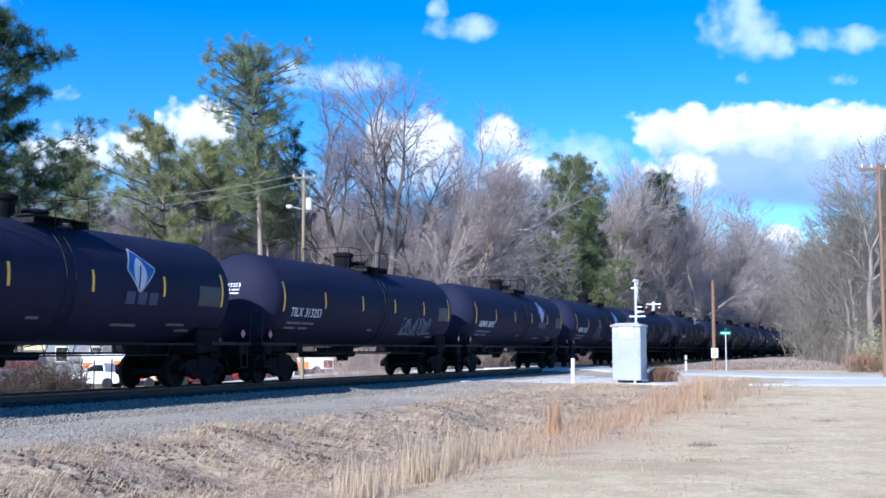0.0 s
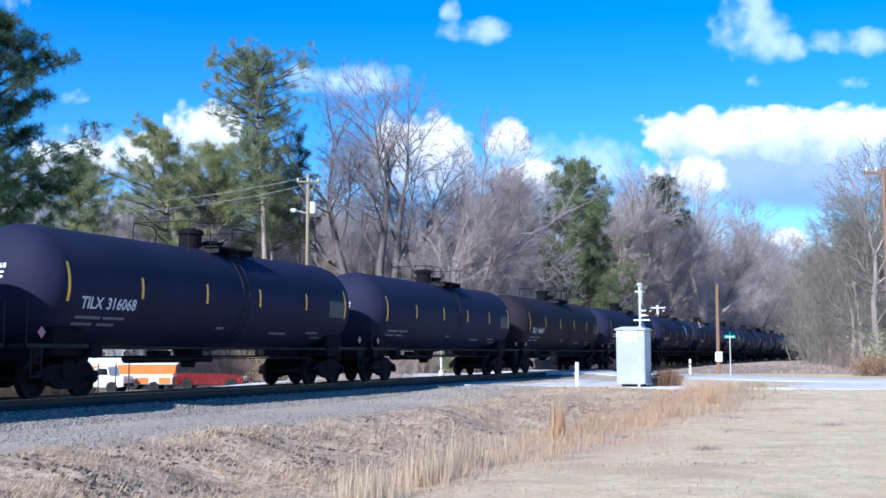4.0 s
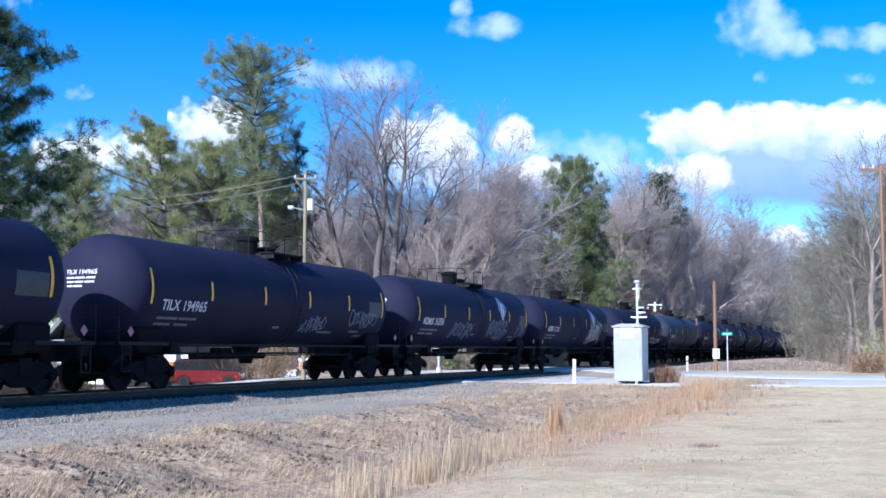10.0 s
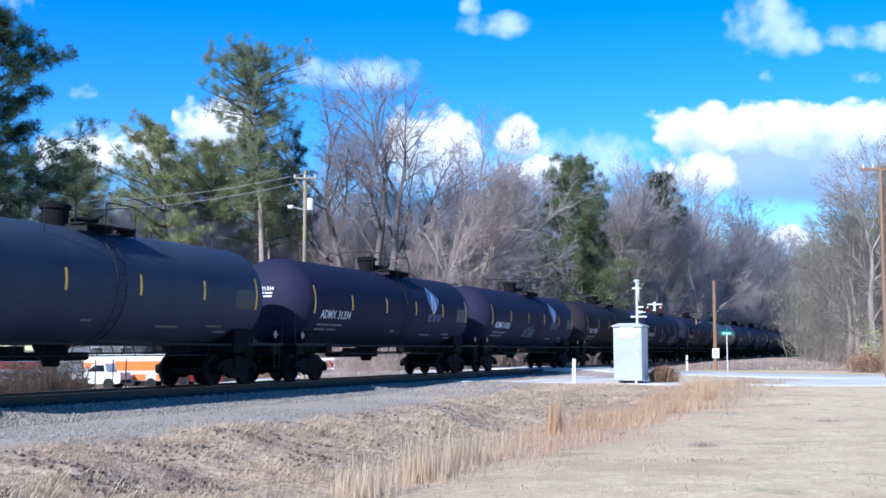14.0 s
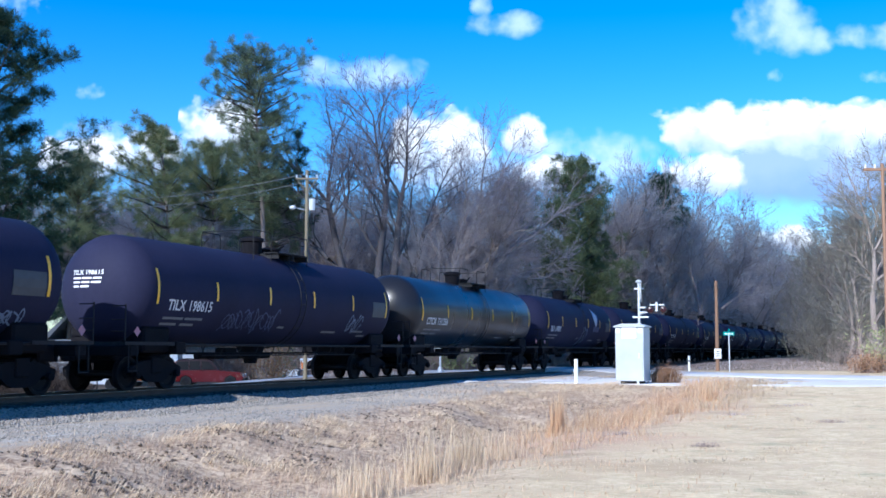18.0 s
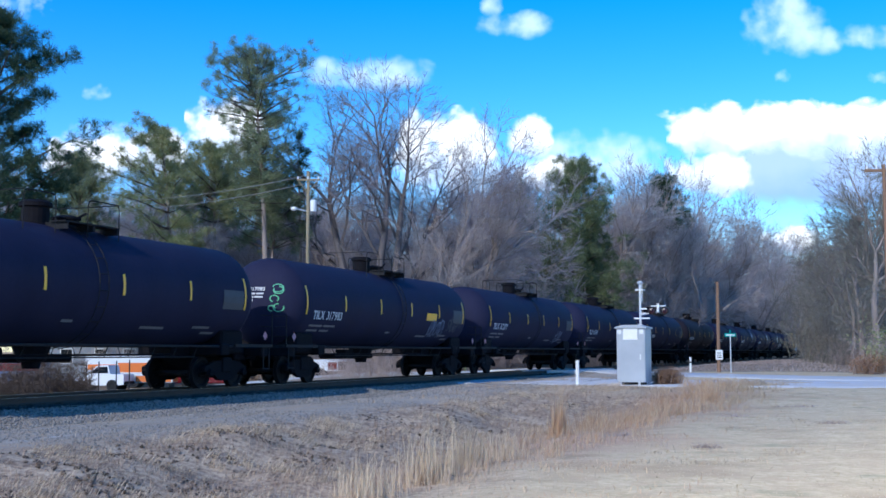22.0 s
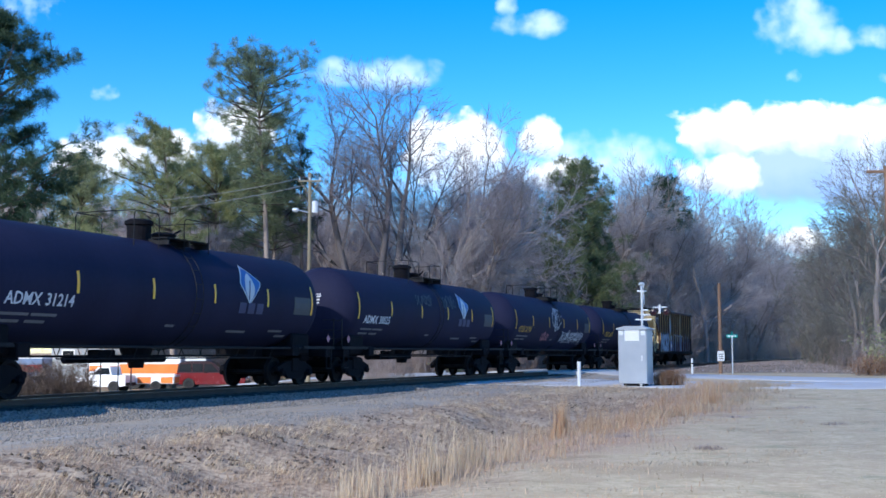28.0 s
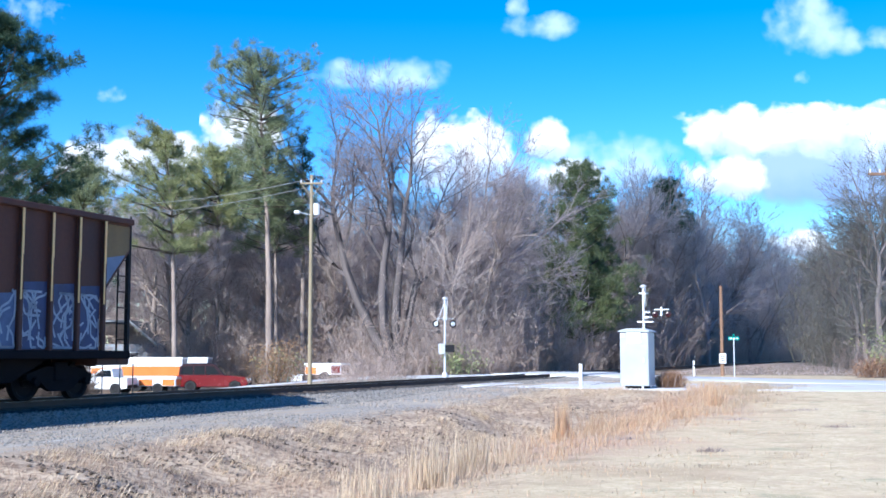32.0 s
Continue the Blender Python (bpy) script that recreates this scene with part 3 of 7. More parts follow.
def pine_tree(seed, height, crown_from, reach, tiers, per=5, clumps=6, size=0.42, lean=0.0, needles=80, up=0.25, flat=1.0, lop=0.0):
    """A pine: a straight trunk, tiers of limbs, and clumps of needles along them. reach: a function of the height share, in metres."""
    rng = random.Random(seed)
    V, Fc, NV, NF, LV, LF = [], [], [], [], [], []
    path = bent(rng, Vector((0, 0, -0.3)), Vector((lean, lean * 0.4, 1)), height, height * 0.0125, 0.03, 14, 0.03, 0.05)
    tube(V, Fc, path, 7)
    for i in range(tiers):
        h = crown_from + (1 - crown_from) * ((i + rng.uniform(-0.3, 0.3)) / tiers)
        h = min(max(h, crown_from), 0.995)
        k = min(int(h * 14), 13)
        q = path[k][0].lerp(path[k + 1][0], h * 14 - k)
        share = (h - crown_from) / (1 - crown_from)
        for j in range(per):
            if rng.random() < 0.15:
                continue
            a = 2 * math.pi * (j + rng.random()) / per + i
            length = reach(share) * rng.uniform(0.65, 1.05) * (1 - lop * math.cos(a))
            d = Vector((math.cos(a), math.sin(a), up + 0.5 * share))
            limb = bent(rng, q, d, length, 0.02 + 0.014 * length, 0.012, 5, 0.14, 0.04)
            tube(LV, LF, limb, 4)
            for m in range(int(clumps * (0.5 + length / 4))):
                t = rng.uniform(0.35, 1.12) * 5
                c = limb[min(int(t), 5)][0] + Vector((rng.gauss(0, 0.3), rng.gauss(0, 0.3), rng.gauss(0.12, 0.28) * flat)) * (0.6 + length * 0.16)
                sprig(NV, NF, rng, c, size * rng.uniform(0.7, 1.25), needles)
    return V, Fc, NV, NF, LV, LF


def plant(name, made, m, woods, leaves, label, category, group="", crown="crown"):
    V, Fc, NV, NF = made[:4]
    t = thing(name, m, label, category, group)
    trunk = smooth(raw("trunk", V, Fc, woods, t), 60)
    if len(made) > 4:
        # the boughs grow out of the trunk but have darker bark
        k = len(V)
        me = bpy.data.meshes.new("trunk")
        me.from_pydata(V + made[4], [], Fc + [tuple(q + k for q in f) for f in made[5]])
        me.materials.append(woods)
        me.materials.append(LIMB_BARK)
        me.polygons.foreach_set("material_index", [0] * len(Fc) + [1] * len(made[5]))
        trunk.data = me
        smooth(trunk, 60)
    raw(crown, NV, NF, leaves, t)
    return t


def at_ground(x, y, turn=0.0, size=1.0, sink=0.0):
    m = Matrix.Translation((x, y, float(ground_height(x, y)) - sink)) @ Matrix.Rotation(turn, 4, "Z")
    return m if size == 1.0 else m @ Matrix.Scale(size, 4)


def spot(px, depth, turn=0.0, size=1.0):
    """On the ground at that depth; px: the picture's column on the middle line of sight."""
    return at_ground((px - 784) / 2080 * depth, depth, turn, size)


FAR_SIDE = "trees beyond the railway"
plant("pine_tree", pine_tree(11, 23.2, 0.53, lambda h: (2.1 + 1.7 * math.exp(-((h - 0.72) / 0.26) ** 2)) * (1 - h ** 14) + 0.6, 23, 6, 6, 0.44, 0.0, 70, -0.05), spot(466, 80), PINE_BARK, NEEDLES,
      "tall pine with a bare grey trunk and dark rounded crown", "tree", FAR_SIDE)
plant("pine_tree", pine_tree(12, 17.9, 0.52, lambda h: 5.0 * (1 - h) ** 0.7 + 0.5, 11, 5, 9, 0.42, 0.0, 80, 0.05, 0.3, 0.45), spot(300, 78), PINE_BARK, YELLOW_NEEDLES,
      "slender pine with sparse layered yellow-green boughs", "tree", FAR_SIDE)
plant("pine_tree", pine_tree(13, 25.0, 0.14, lambda h: 6.9 * (1 - h) ** 0.45 + 0.8 + 1.8 * math.sin(h * 19), 24, 6, 12, 0.52, 0.0, 80, 0.3, 0.5), spot(-18, 75), PINE_BARK, DARK_NEEDLES,
      "large dark green pine with long upswept boughs", "tree", FAR_SIDE)
plant("pine_tree", pine_tree(14, 18.2, 0.68, lambda h: 3.9 * (1 - h ** 3) + 0.5, 7, 7, 11, 0.5), spot(372, 92), PINE_BARK, YELLOW_NEEDLES,
      "round-topped yellow-green pine among bare trees", "tree", FAR_SIDE)
plant("pine_tree", pine_tree(18, 15.0, 0.66, lambda h: 3.2 * (1 - h ** 3) + 0.5, 9, 6, 7, 0.45), spot(478, 84, 2.0), PINE_BARK, NEEDLES,
      "shorter green pine beside a tall one", "tree", FAR_SIDE)
plant("pine_tree", pine_tree(19, 18.6, 0.58, lambda h: 1.7 * (1 - h ** 3) + 0.5, 10, 4, 6, 0.4), spot(524, 86, 1.0), PINE_BARK, DARK_NEEDLES,
      "thin dark pine close behind a tall one", "tree", FAR_SIDE)
plant("pine_tree", pine_tree(15, 17.4, 0.58, lambda h: 3.4 * (1 - h ** 3) + 0.5, 11, 6, 9, 0.45), spot(118, 92), PINE_BARK, NEEDLES,
      "green pine with a rounded top behind bare trees", "tree", FAR_SIDE)
plant("pine_tree", pine_tree(16, 19.6, 0.16, lambda h: 6.2 * (1 - h) ** 0.55 + 0.9, 20, 7, 9, 0.56), spot(1016, 112), PINE_BARK, CEDAR,
      "dense dark green conical evergreen at the wood's edge", "tree", FAR_SIDE)
plant("pine_tree", pine_tree(17, 23.2, 0.72, lambda h: 3.8 * (1 - h ** 3) + 0.4, 8, 6, 9, 0.55), spot(1172, 146), PINE_BARK, DARK_NEEDLES,
      "tall pine with a small dark crown above bare trees", "tree", FAR_SIDE)
plant("pine_tree", pine_tree(20, 18.8, 0.74, lambda h: 2.9 * (1 - h ** 3) + 0.4, 6, 6, 7, 0.5), spot(905, 122), PINE_BARK, NEEDLES,
      "pine with a small olive crown above bare trees", "tree", FAR_SIDE)
plant("bare_tree", bare_tree(223, 23.0, 0.42, 4, 0.78, 0.5, 1.0, 0.0, 2.0, ((-0.52, 0.1, 1.06), (-0.28, -0.15, 1.02), (-0.05, 0.0, 1.0), (0.2, 0.1, 0.82)), 14, 0.95), spot(690, 82), DARK_BARK, MID_TWIGS,
      "large leafless tree with several dark spreading stems", "tree", FAR_SIDE)
plant("bare_tree", bare_tree(224, 21.4, 0.55, 3, 0.74, 0.52, 0.85, 0.0, 2.0, ((0.42, 0.1, 1.0), (0.2, -0.1, 0.82), (0.72, 0.1, 1.0)), 11, 0.95), spot(734, 86), PALE_BARK, MID_TWIGS,
      "leafless tree with a broad leaning twiggy crown", "tree", FAR_SIDE)

kinds = [bare_tree(31, 15, 0.4, 1, 0.95), bare_tree(32, 16, 0.3, 1, 0.95, 0.4), bare_tree(33, 13, 0.5, 2, 0.8), bare_tree(34, 14, 0.55, 1, 1.0, 0.2), bare_tree(35, 17, 0.25, 1, 0.9, 0.5)]
firsts = []
for i, made in enumerate(kinds):
    firsts.append(plant("bare_tree", made, spot(160 + 150 * i, 104, i), PALE_BARK if i % 2 else BARK, TWIGS,
                        "leafless grey-brown woodland tree with fine twigs", "tree", "woodland trees"))
darks = []
for i in (1, 3):
    darks.append(plant("bare_tree", kinds[i], spot(1580 + 30 * i, 100 + 10 * i, i), BARK, ROADSIDE_TWIGS,
                       "leafless grey-brown roadside tree with fine twigs", "tree", "roadside trees"))
rng = random.Random(5)


def stand(s, d, k, size):
    """A woodland tree beside the railway, unless it would stand in the lot or far out of sight."""
    p = trk(s, d)
    px = 784 + 2080 * p.x / p.y
    if p.y < 60 or px < -80 or px > 1480 or (p.y < 90 and px < 660) or (abs(px - 700) < 70 and p.y < 90) or (abs(px - 1016) < 140 and p.y < 126) or (abs(px - 1182) < 60 and p.y < 150):
        return
    if 590 < px < 860:
        size *= 0.82
    elif px > 860:
        size *= 1.12
    copy_thing(firsts[k], at_ground(p.x, p.y, rng.uniform(0, 6.28)) @ Matrix.Scale(size, 4))


for d, s0, s1, gap, lo, hi in ((29, 70, 420, 5.5, 0.95, 1.45), (35, 60, 440, 6.0, 1.2, 1.55), (43, 45, 420, 6.5, 1.15, 1.5), (54, 30, 300, 6.5, 1.1, 1.4), (68, 20, 220, 6.5, 1.1, 1.4), (86, 10, 150, 7.5, 1.2, 1.5)):
    s = s0
    while s < s1:
        stand(s + rng.uniform(-1.5, 1.5), d + rng.uniform(-2, 2), rng.randrange(5), rng.uniform(lo, hi))
        s += gap * rng.uniform(0.7, 1.3) * (1 + max(0, s - 120) / 160)
for px, y, size in ((1395, 360, 2.18), (1410, 330, 2.05), (1425, 380, 2.30), (1440, 340, 2.18), (1455, 300, 2.05), (1470, 330, 2.18), (1380, 400, 2.30), (1450, 260, 1.79), (1485, 250, 1.79), (1500, 240, 1.92), (1432, 420, 2.18), (1418, 440, 2.18), (1122, 138, 1.52), (1150, 140, 1.50), (1178, 150, 1.56), (1200, 158, 1.65), (1225, 165, 1.71), (1250, 178, 1.76), (1275, 190, 1.71), (1240, 150, 1.38), (1290, 230, 2.18), (1105, 150, 1.43), (1140, 165, 1.54), (1310, 250, 2.0), (1335, 270, 2.05), (1360, 300, 2.1), (1320, 210, 1.7), (1345, 340, 2.2), (1375, 330, 2.1)):
    copy_thing(firsts[rng.randrange(5)], spot(px, y, rng.uniform(0, 6.28)) @ Matrix.Scale(size, 4))
for k in range(20):
    copy_thing(firsts[rng.randrange(5)], spot(125 + 22 * k + rng.uniform(-8, 8), rng.uniform(94, 126), rng.uniform(0, 6.28)) @ Matrix.Scale(rng.uniform(0.9, 1.12), 4))
for k, (px, y, size) in enumerate(((556, 108, 1.0), (584, 114, 1.08), (606, 104, 0.98), (628, 118, 1.14), (648, 108, 1.02), (668, 114, 1.1), (690, 106, 1.0), (716, 112, 1.06))):
    copy_thing(firsts[k % 5], spot(px, y, 1.3 * k) @ Matrix.Scale(size, 4))
# the trees on the near side of the railway, beyond the road
for px, y, size in ((1455, 130, 0.85), (1475, 112, 0.9), (1500, 96, 0.9), (1520, 84, 0.85), (1548, 78, 1.0), (1600, 80, 1.1), (1560, 100, 1.15), (1530, 118, 1.15), (1500, 140, 1.1), (1590, 120, 1.3), (1490, 170, 1.2), (1470, 200, 1.3), (1520, 210, 1.4), (1550, 190, 1.3), (1580, 200, 1.4), (1540, 240, 1.5), (1562, 150, 1.1)):
    copy_thing(darks[rng.randrange(2)], spot(px, y, rng.uniform(0, 6.28)) @ Matrix.Scale(size, 4))


def thicket(seed, width, height, count, twigs=7, reach=1.1):
    """Undergrowth: a tangle of thin upright stems and twigs."""
    rng = random.Random(seed)
    V, Fc = [], []
    for _ in range(count):
        p = Vector((rng.uniform(-width, width), rng.gauss(0, width * 0.3), 0))
        d = Vector((rng.gauss(0, 0.3), rng.gauss(0, 0.3), 1)).normalized()
        length = height * rng.uniform(0.25, 1.0)
        path = bent(rng, p, d, length, 0.02, 0.007, 3, 0.2, 0.02)
        strip(V, Fc, path)
        for q, _ in path[1:]:
            for _ in range(twigs):
                twig(V, Fc, q + Vector((0, 0, rng.uniform(-0.8, 0.8) * (reach - 0.9))), aside(rng, d, radians(rng.uniform(20, 75))), rng.uniform(0.3, reach), 0.014)
    return V, Fc


saplings = []
for i in range(3):
    V, Fc = thicket(90 + i, 3.4, 9.5, 90, 8, 1.5)
    t = raw("saplings", V, Fc, (TWIGS, BRUSH, TWIGS)[i])
    t.matrix_world = spot(560 + 120 * i, 96)
    saplings.append(tagged(t, "dense stand of thin leafless grey-brown saplings", "saplings", "undergrowth", "stuff"))
for d, s0, s1, gap in ((29.5, 74, 400, 5.2), (36, 66, 330, 5.8), (46, 44, 260, 6.2)):
    s = s0
    while s < s1:
        p = trk(s, d + rng.uniform(-1.5, 1.5))
        px = 784 + 2080 * p.x / p.y
        if -60 < px < 1400 and not (p.y < 86 and px < 660) and not (abs(px - 1016) < 110 and p.y < 128):
            copy_thing(saplings[rng.randrange(3)], at_ground(p.x, p.y, rng.uniform(-0.4, 0.4)) @ Matrix.Scale(rng.uniform(0.75, 1.2), 4))
        s += gap * rng.uniform(0.7, 1.3) * (1 + max(0, s - 120) / 160)
for px, y, size in ((180, 98, 1.1), (240, 102, 1.2), (300, 98, 1.1), (350, 100, 1.15), (410, 102, 1.1), (470, 104, 1.2), (540, 98, 1.1), (600, 96, 1.15), (660, 98, 1.2), (730, 96, 1.1), (790, 100, 1.2), (850, 98, 1.15), (1140, 130, 1.2)):
    copy_thing(saplings[rng.randrange(3)], spot(px, y, rng.uniform(-0.4, 0.4)) @ Matrix.Scale(size, 4))
V, Fc = thicket(97, 3.4, 9.5, 120, 9, 1.5)
olive = raw("saplings", V, Fc, ROADSIDE_TWIGS)
olive.matrix_world = spot(1470, 106)
tagged(olive, "dense stand of thin olive-grey roadside saplings", "saplings", "undergrowth", "stuff")
for px, y, size in ((1445, 118, 0.85), (1500, 101, 0.85), (1530, 98, 0.9), (1562, 96, 0.95), (1490, 125, 1.1), (1520, 114, 1.05), (1550, 110, 1.1), (1460, 135, 1.1)):
    copy_thing(olive, spot(px, y, rng.uniform(-0.4, 0.4)) @ Matrix.Scale(size, 4))
bushes = []
for i in range(4):
    V, Fc = thicket(60 + i, 3.2, 4.5, 105, 5)
    t = raw("undergrowth", V, Fc, BRUSH)
    t.matrix_world = spot(220 + 80 * i, 90)
    bushes.append(tagged(t, "tangle of leafless brown undergrowth at the wood's edge", "undergrowth", "undergrowth", "stuff"))
for d, s0, s1, gap in ((27.5, 72, 430, 5.5), (33, 62, 400, 6), (40, 50, 300, 6), (50, 35, 240, 6.5), (62, 30, 180, 7)):
    s = s0
    while s < s1:
        p = trk(s, d + rng.uniform(-1.5, 1.5))
        px = 784 + 2080 * p.x / p.y
        if -60 < px < 1480 and not (p.y < 84 and px < 640):
            copy_thing(bushes[rng.randrange(4)], at_ground(p.x, p.y, rng.uniform(-0.5, 0.5)) @ Matrix.Scale(rng.uniform(0.5, 1.1), 4))
        s += gap * rng.uniform(0.7, 1.3) * (1 + max(0, s - 120) / 200)
for px, y, size in ((345, 92, 1.3), (395, 95, 1.5), (440, 92, 1.3), (490, 95, 1.5), (540, 92, 1.4), (590, 90, 1.4), (640, 94, 1.6), (735, 92, 1.5), (790, 94, 1.6), (840, 92, 1.4), (890, 96, 1.6), (260, 98, 1.3), (200, 96, 1.3), (1090, 118, 1.5), (1140, 128, 1.5)):
    copy_thing(bushes[rng.randrange(4)], spot(px, y, rng.uniform(-0.5, 0.5)) @ Matrix.Scale(size, 4))
for px, y, size in ((1500, 90, 0.6), (1530, 82, 0.5), (1560, 78, 0.6), (1600, 76, 0.6), (1480, 110, 0.7), (1510, 130, 0.9), (1545, 105, 0.9), (1585, 95, 0.9), (1530, 160, 1.4), (1555, 150, 1.4), (1575, 170, 1.5), (1510, 190, 1.5)):
    copy_thing(bushes[rng.randrange(4)], spot(px, y, rng.uniform(-0.5, 0.5)) @ Matrix.Scale(size, 4))


def leafy_bush(seed, w, h, stems, leaves, size):
    rng = random.Random(seed)
    V, Fc, NV, NF = [], [], [], []
    for _ in range(stems):
        d = Vector((rng.gauss(0, 0.45), rng.gauss(0, 0.45), 1))
        path = bent(rng, Vector((rng.gauss(0, w * 0.3), rng.gauss(0, w * 0.3), 0)), d, h * rng.uniform(0.5, 1), 0.018, 0.006, 4, 0.16, 0.0)
        tube(V, Fc, path, 3)
        for q, _ in path[1:]:
            for _ in range(leaves):
                p = q + Vector((rng.gauss(0, 0.22), rng.gauss(0, 0.22), rng.gauss(0, 0.2))) * (w / 1.5)
                a = Vector((rng.gauss(0, 1), rng.gauss(0, 1), rng.gauss(0, 1))).normalized()
                c = a.orthogonal().normalized()
                b = len(NV)
                k = size * rng.uniform(0.6, 1.3)
                NV.extend((p - c * k * 0.4, p + a * k * 0.6, p + c * k * 0.4, p - a * k * 0.6))
                NF.append((b, b + 1, b + 2, b + 3))
    return V, Fc, NV, NF


plant("bush", leafy_bush(71, 1.7, 2.6, 50, 22, 0.08), spot(474, 66), BARK, RUST_LEAVES, "rust-brown leafy bush beyond the railway", "bush", crown="leaves")
plant("bush", leafy_bush(72, 1.3, 1.9, 18, 12, 0.12), spot(492, 68), BARK, YELLOW_NEEDLES, "olive green bush beyond the railway", "bush", crown="leaves")
plant("bush", leafy_bush(73, 1.4, 2.2, 18, 12, 0.13), spot(800, 76), BARK, YELLOW_NEEDLES, "green bush behind a crossing signal", "bush", crown="leaves")
plant("bush", leafy_bush(74, 0.8, 0.62, 150, 22, 0.035), spot(1172, 47.0), BARK, BROWN_LEAVES, "low rust-brown bush beside the signal cabinet", "bush", crown="leaves")
plant("bush", leafy_bush(75, 1.6, 1.2, 60, 22, 0.06), spot(1532, 68), BARK, BROWN_LEAVES, "reddish brown brush pile at the roadside", "bush", crown="leaves")
plant("bush", leafy_bush(76, 2.0, 4.2, 20, 14, 0.14), spot(1566, 74), BARK, YELLOW_NEEDLES, "green bush under bare roadside trees", "bush", crown="leaves")
dark_weeds = []
for i in range(2):
    V, Fc = thicket(80 + i, 3.0, 3.2, 260, 9, 0.9)
    t = raw("dead_weeds", V, Fc, DARK_TWIGS)
    t.matrix_world = spot(20 + 70 * i, 43, 0.1, 0.42)
    dark_weeds.append(tagged(t, "dense dark brown dead weeds by the lot", "weeds", "undergrowth", "stuff"))
for px, y, size in ((-60, 43, 0.5), (-20, 44, 0.55), (10, 42, 0.5), (55, 42, 0.5), (75, 43, 0.5), (95, 45, 0.5), (125, 44, 0.42), (-80, 42, 0.55), (150, 47, 0.3)):
    copy_thing(dark_weeds[rng.randrange(2)], spot(px, y, rng.uniform(-0.5, 0.5)) @ Matrix.Scale(size, 4))
for px, y, size in ((-10, 47, 0.42), (40, 46, 0.4), (90, 48, 0.42), (130, 48, 0.36), (10, 52, 0.5), (70, 54, 0.45)):
    copy_thing(dark_weeds[rng.randrange(2)], spot(px, y, rng.uniform(-0.5, 0.5)) @ Matrix.Scale(size, 4))
for px, y, size in ((640, 60, 0.4), (690, 64, 0.4), (590, 62, 0.35), (840, 80, 0.5), (1405, 300, 1.6), (1430, 320, 1.6), (1450, 340, 1.6), (1470, 300, 1.5)):
    copy_thing(bushes[rng.randrange(4)], spot(px, y, rng.uniform(-0.5, 0.5)) @ Matrix.Scale(size, 4))
# ---- the train ----
R, ZC = 1.5, 2.6


def on_shell(x, z, out=0.012):
    """A point on the near side of a tank's shell."""
    k = R + out
    a = (z - ZC) / k
    return Vector((x, -k * math.sqrt(max(0.0, 1 - a * a)), z))


def wrap(verts, x0, z0, scale=1.0, out=0.012):
    """Flat x, y shapes laid on the near side of the shell."""
    return [on_shell(x0 + v[0] * scale, z0 + v[1] * scale, out) for v in verts]


lettering = {}


def letters(text, size=1.0, bold=0.0):
    """Corners and faces of a text in the built-in font."""
    key = (text, size, bold)
    if key not in lettering:
        cu = bpy.data.curves.new("lettering", "FONT")
        cu.body, cu.size, cu.offset = text, size, bold
        cu.resolution_u = 2
        ob = bpy.data.objects.new("lettering", cu)
        me = bpy.data.meshes.new_from_object(ob)
        lettering[key] = ([tuple(v.co) for v in me.vertices], [tuple(p.vertices) for p in me.polygons])
        bpy.data.objects.remove(ob)
        bpy.data.curves.remove(cu)
        bpy.data.meshes.remove(me)
    return lettering[key]


def shell_quad(V, Fc, x0, x1, z0, z1, n=4, skew=0.0):
    b = len(V)
    for i in range(n + 1):
        z = z0 + (z1 - z0) * i / n
        V.append(on_shell(x0 + skew * i / n, z))
        V.append(on_shell(x1 + skew * i / n, z))
    for i in range(n):
        a = b + 2 * i
        Fc.append((a, a + 1, a + 3, a + 2))


def stroke_line(V, Fc, pts, w, out=0.013):
    """A painted line along x, z points on the shell."""
    for (ax, az), (bx, bz) in zip(pts, pts[1:]):
        dx, dz = bx - ax, bz - az
        k = math.hypot(dx, dz) or 1
        nx, nz = -dz / k * w / 2, dx / k * w / 2
        ax, az, bx, bz = ax - dx / k * w / 2, az - dz / k * w / 2, bx + dx / k * w / 2, bz + dz / k * w / 2
        n = max(1, int(abs(bz - az) / 0.12))
        b = len(V)
        for i in range(n + 1):
            x, z = ax + (bx - ax) * i / n, az + (bz - az) * i / n
            V.extend((on_shell(x - nx, z - nz, out), on_shell(x + nx, z + nz, out)))
        Fc.extend((b + 2 * i, b + 2 * i + 2, b + 2 * i + 3, b + 2 * i + 1) for i in range(n))


HALF = 8.45                      # half the tank's length
STRIPES = (-7.5, -4.6, -1.55, 1.4, 4.4, 7.3)
TRUCK = 6.95


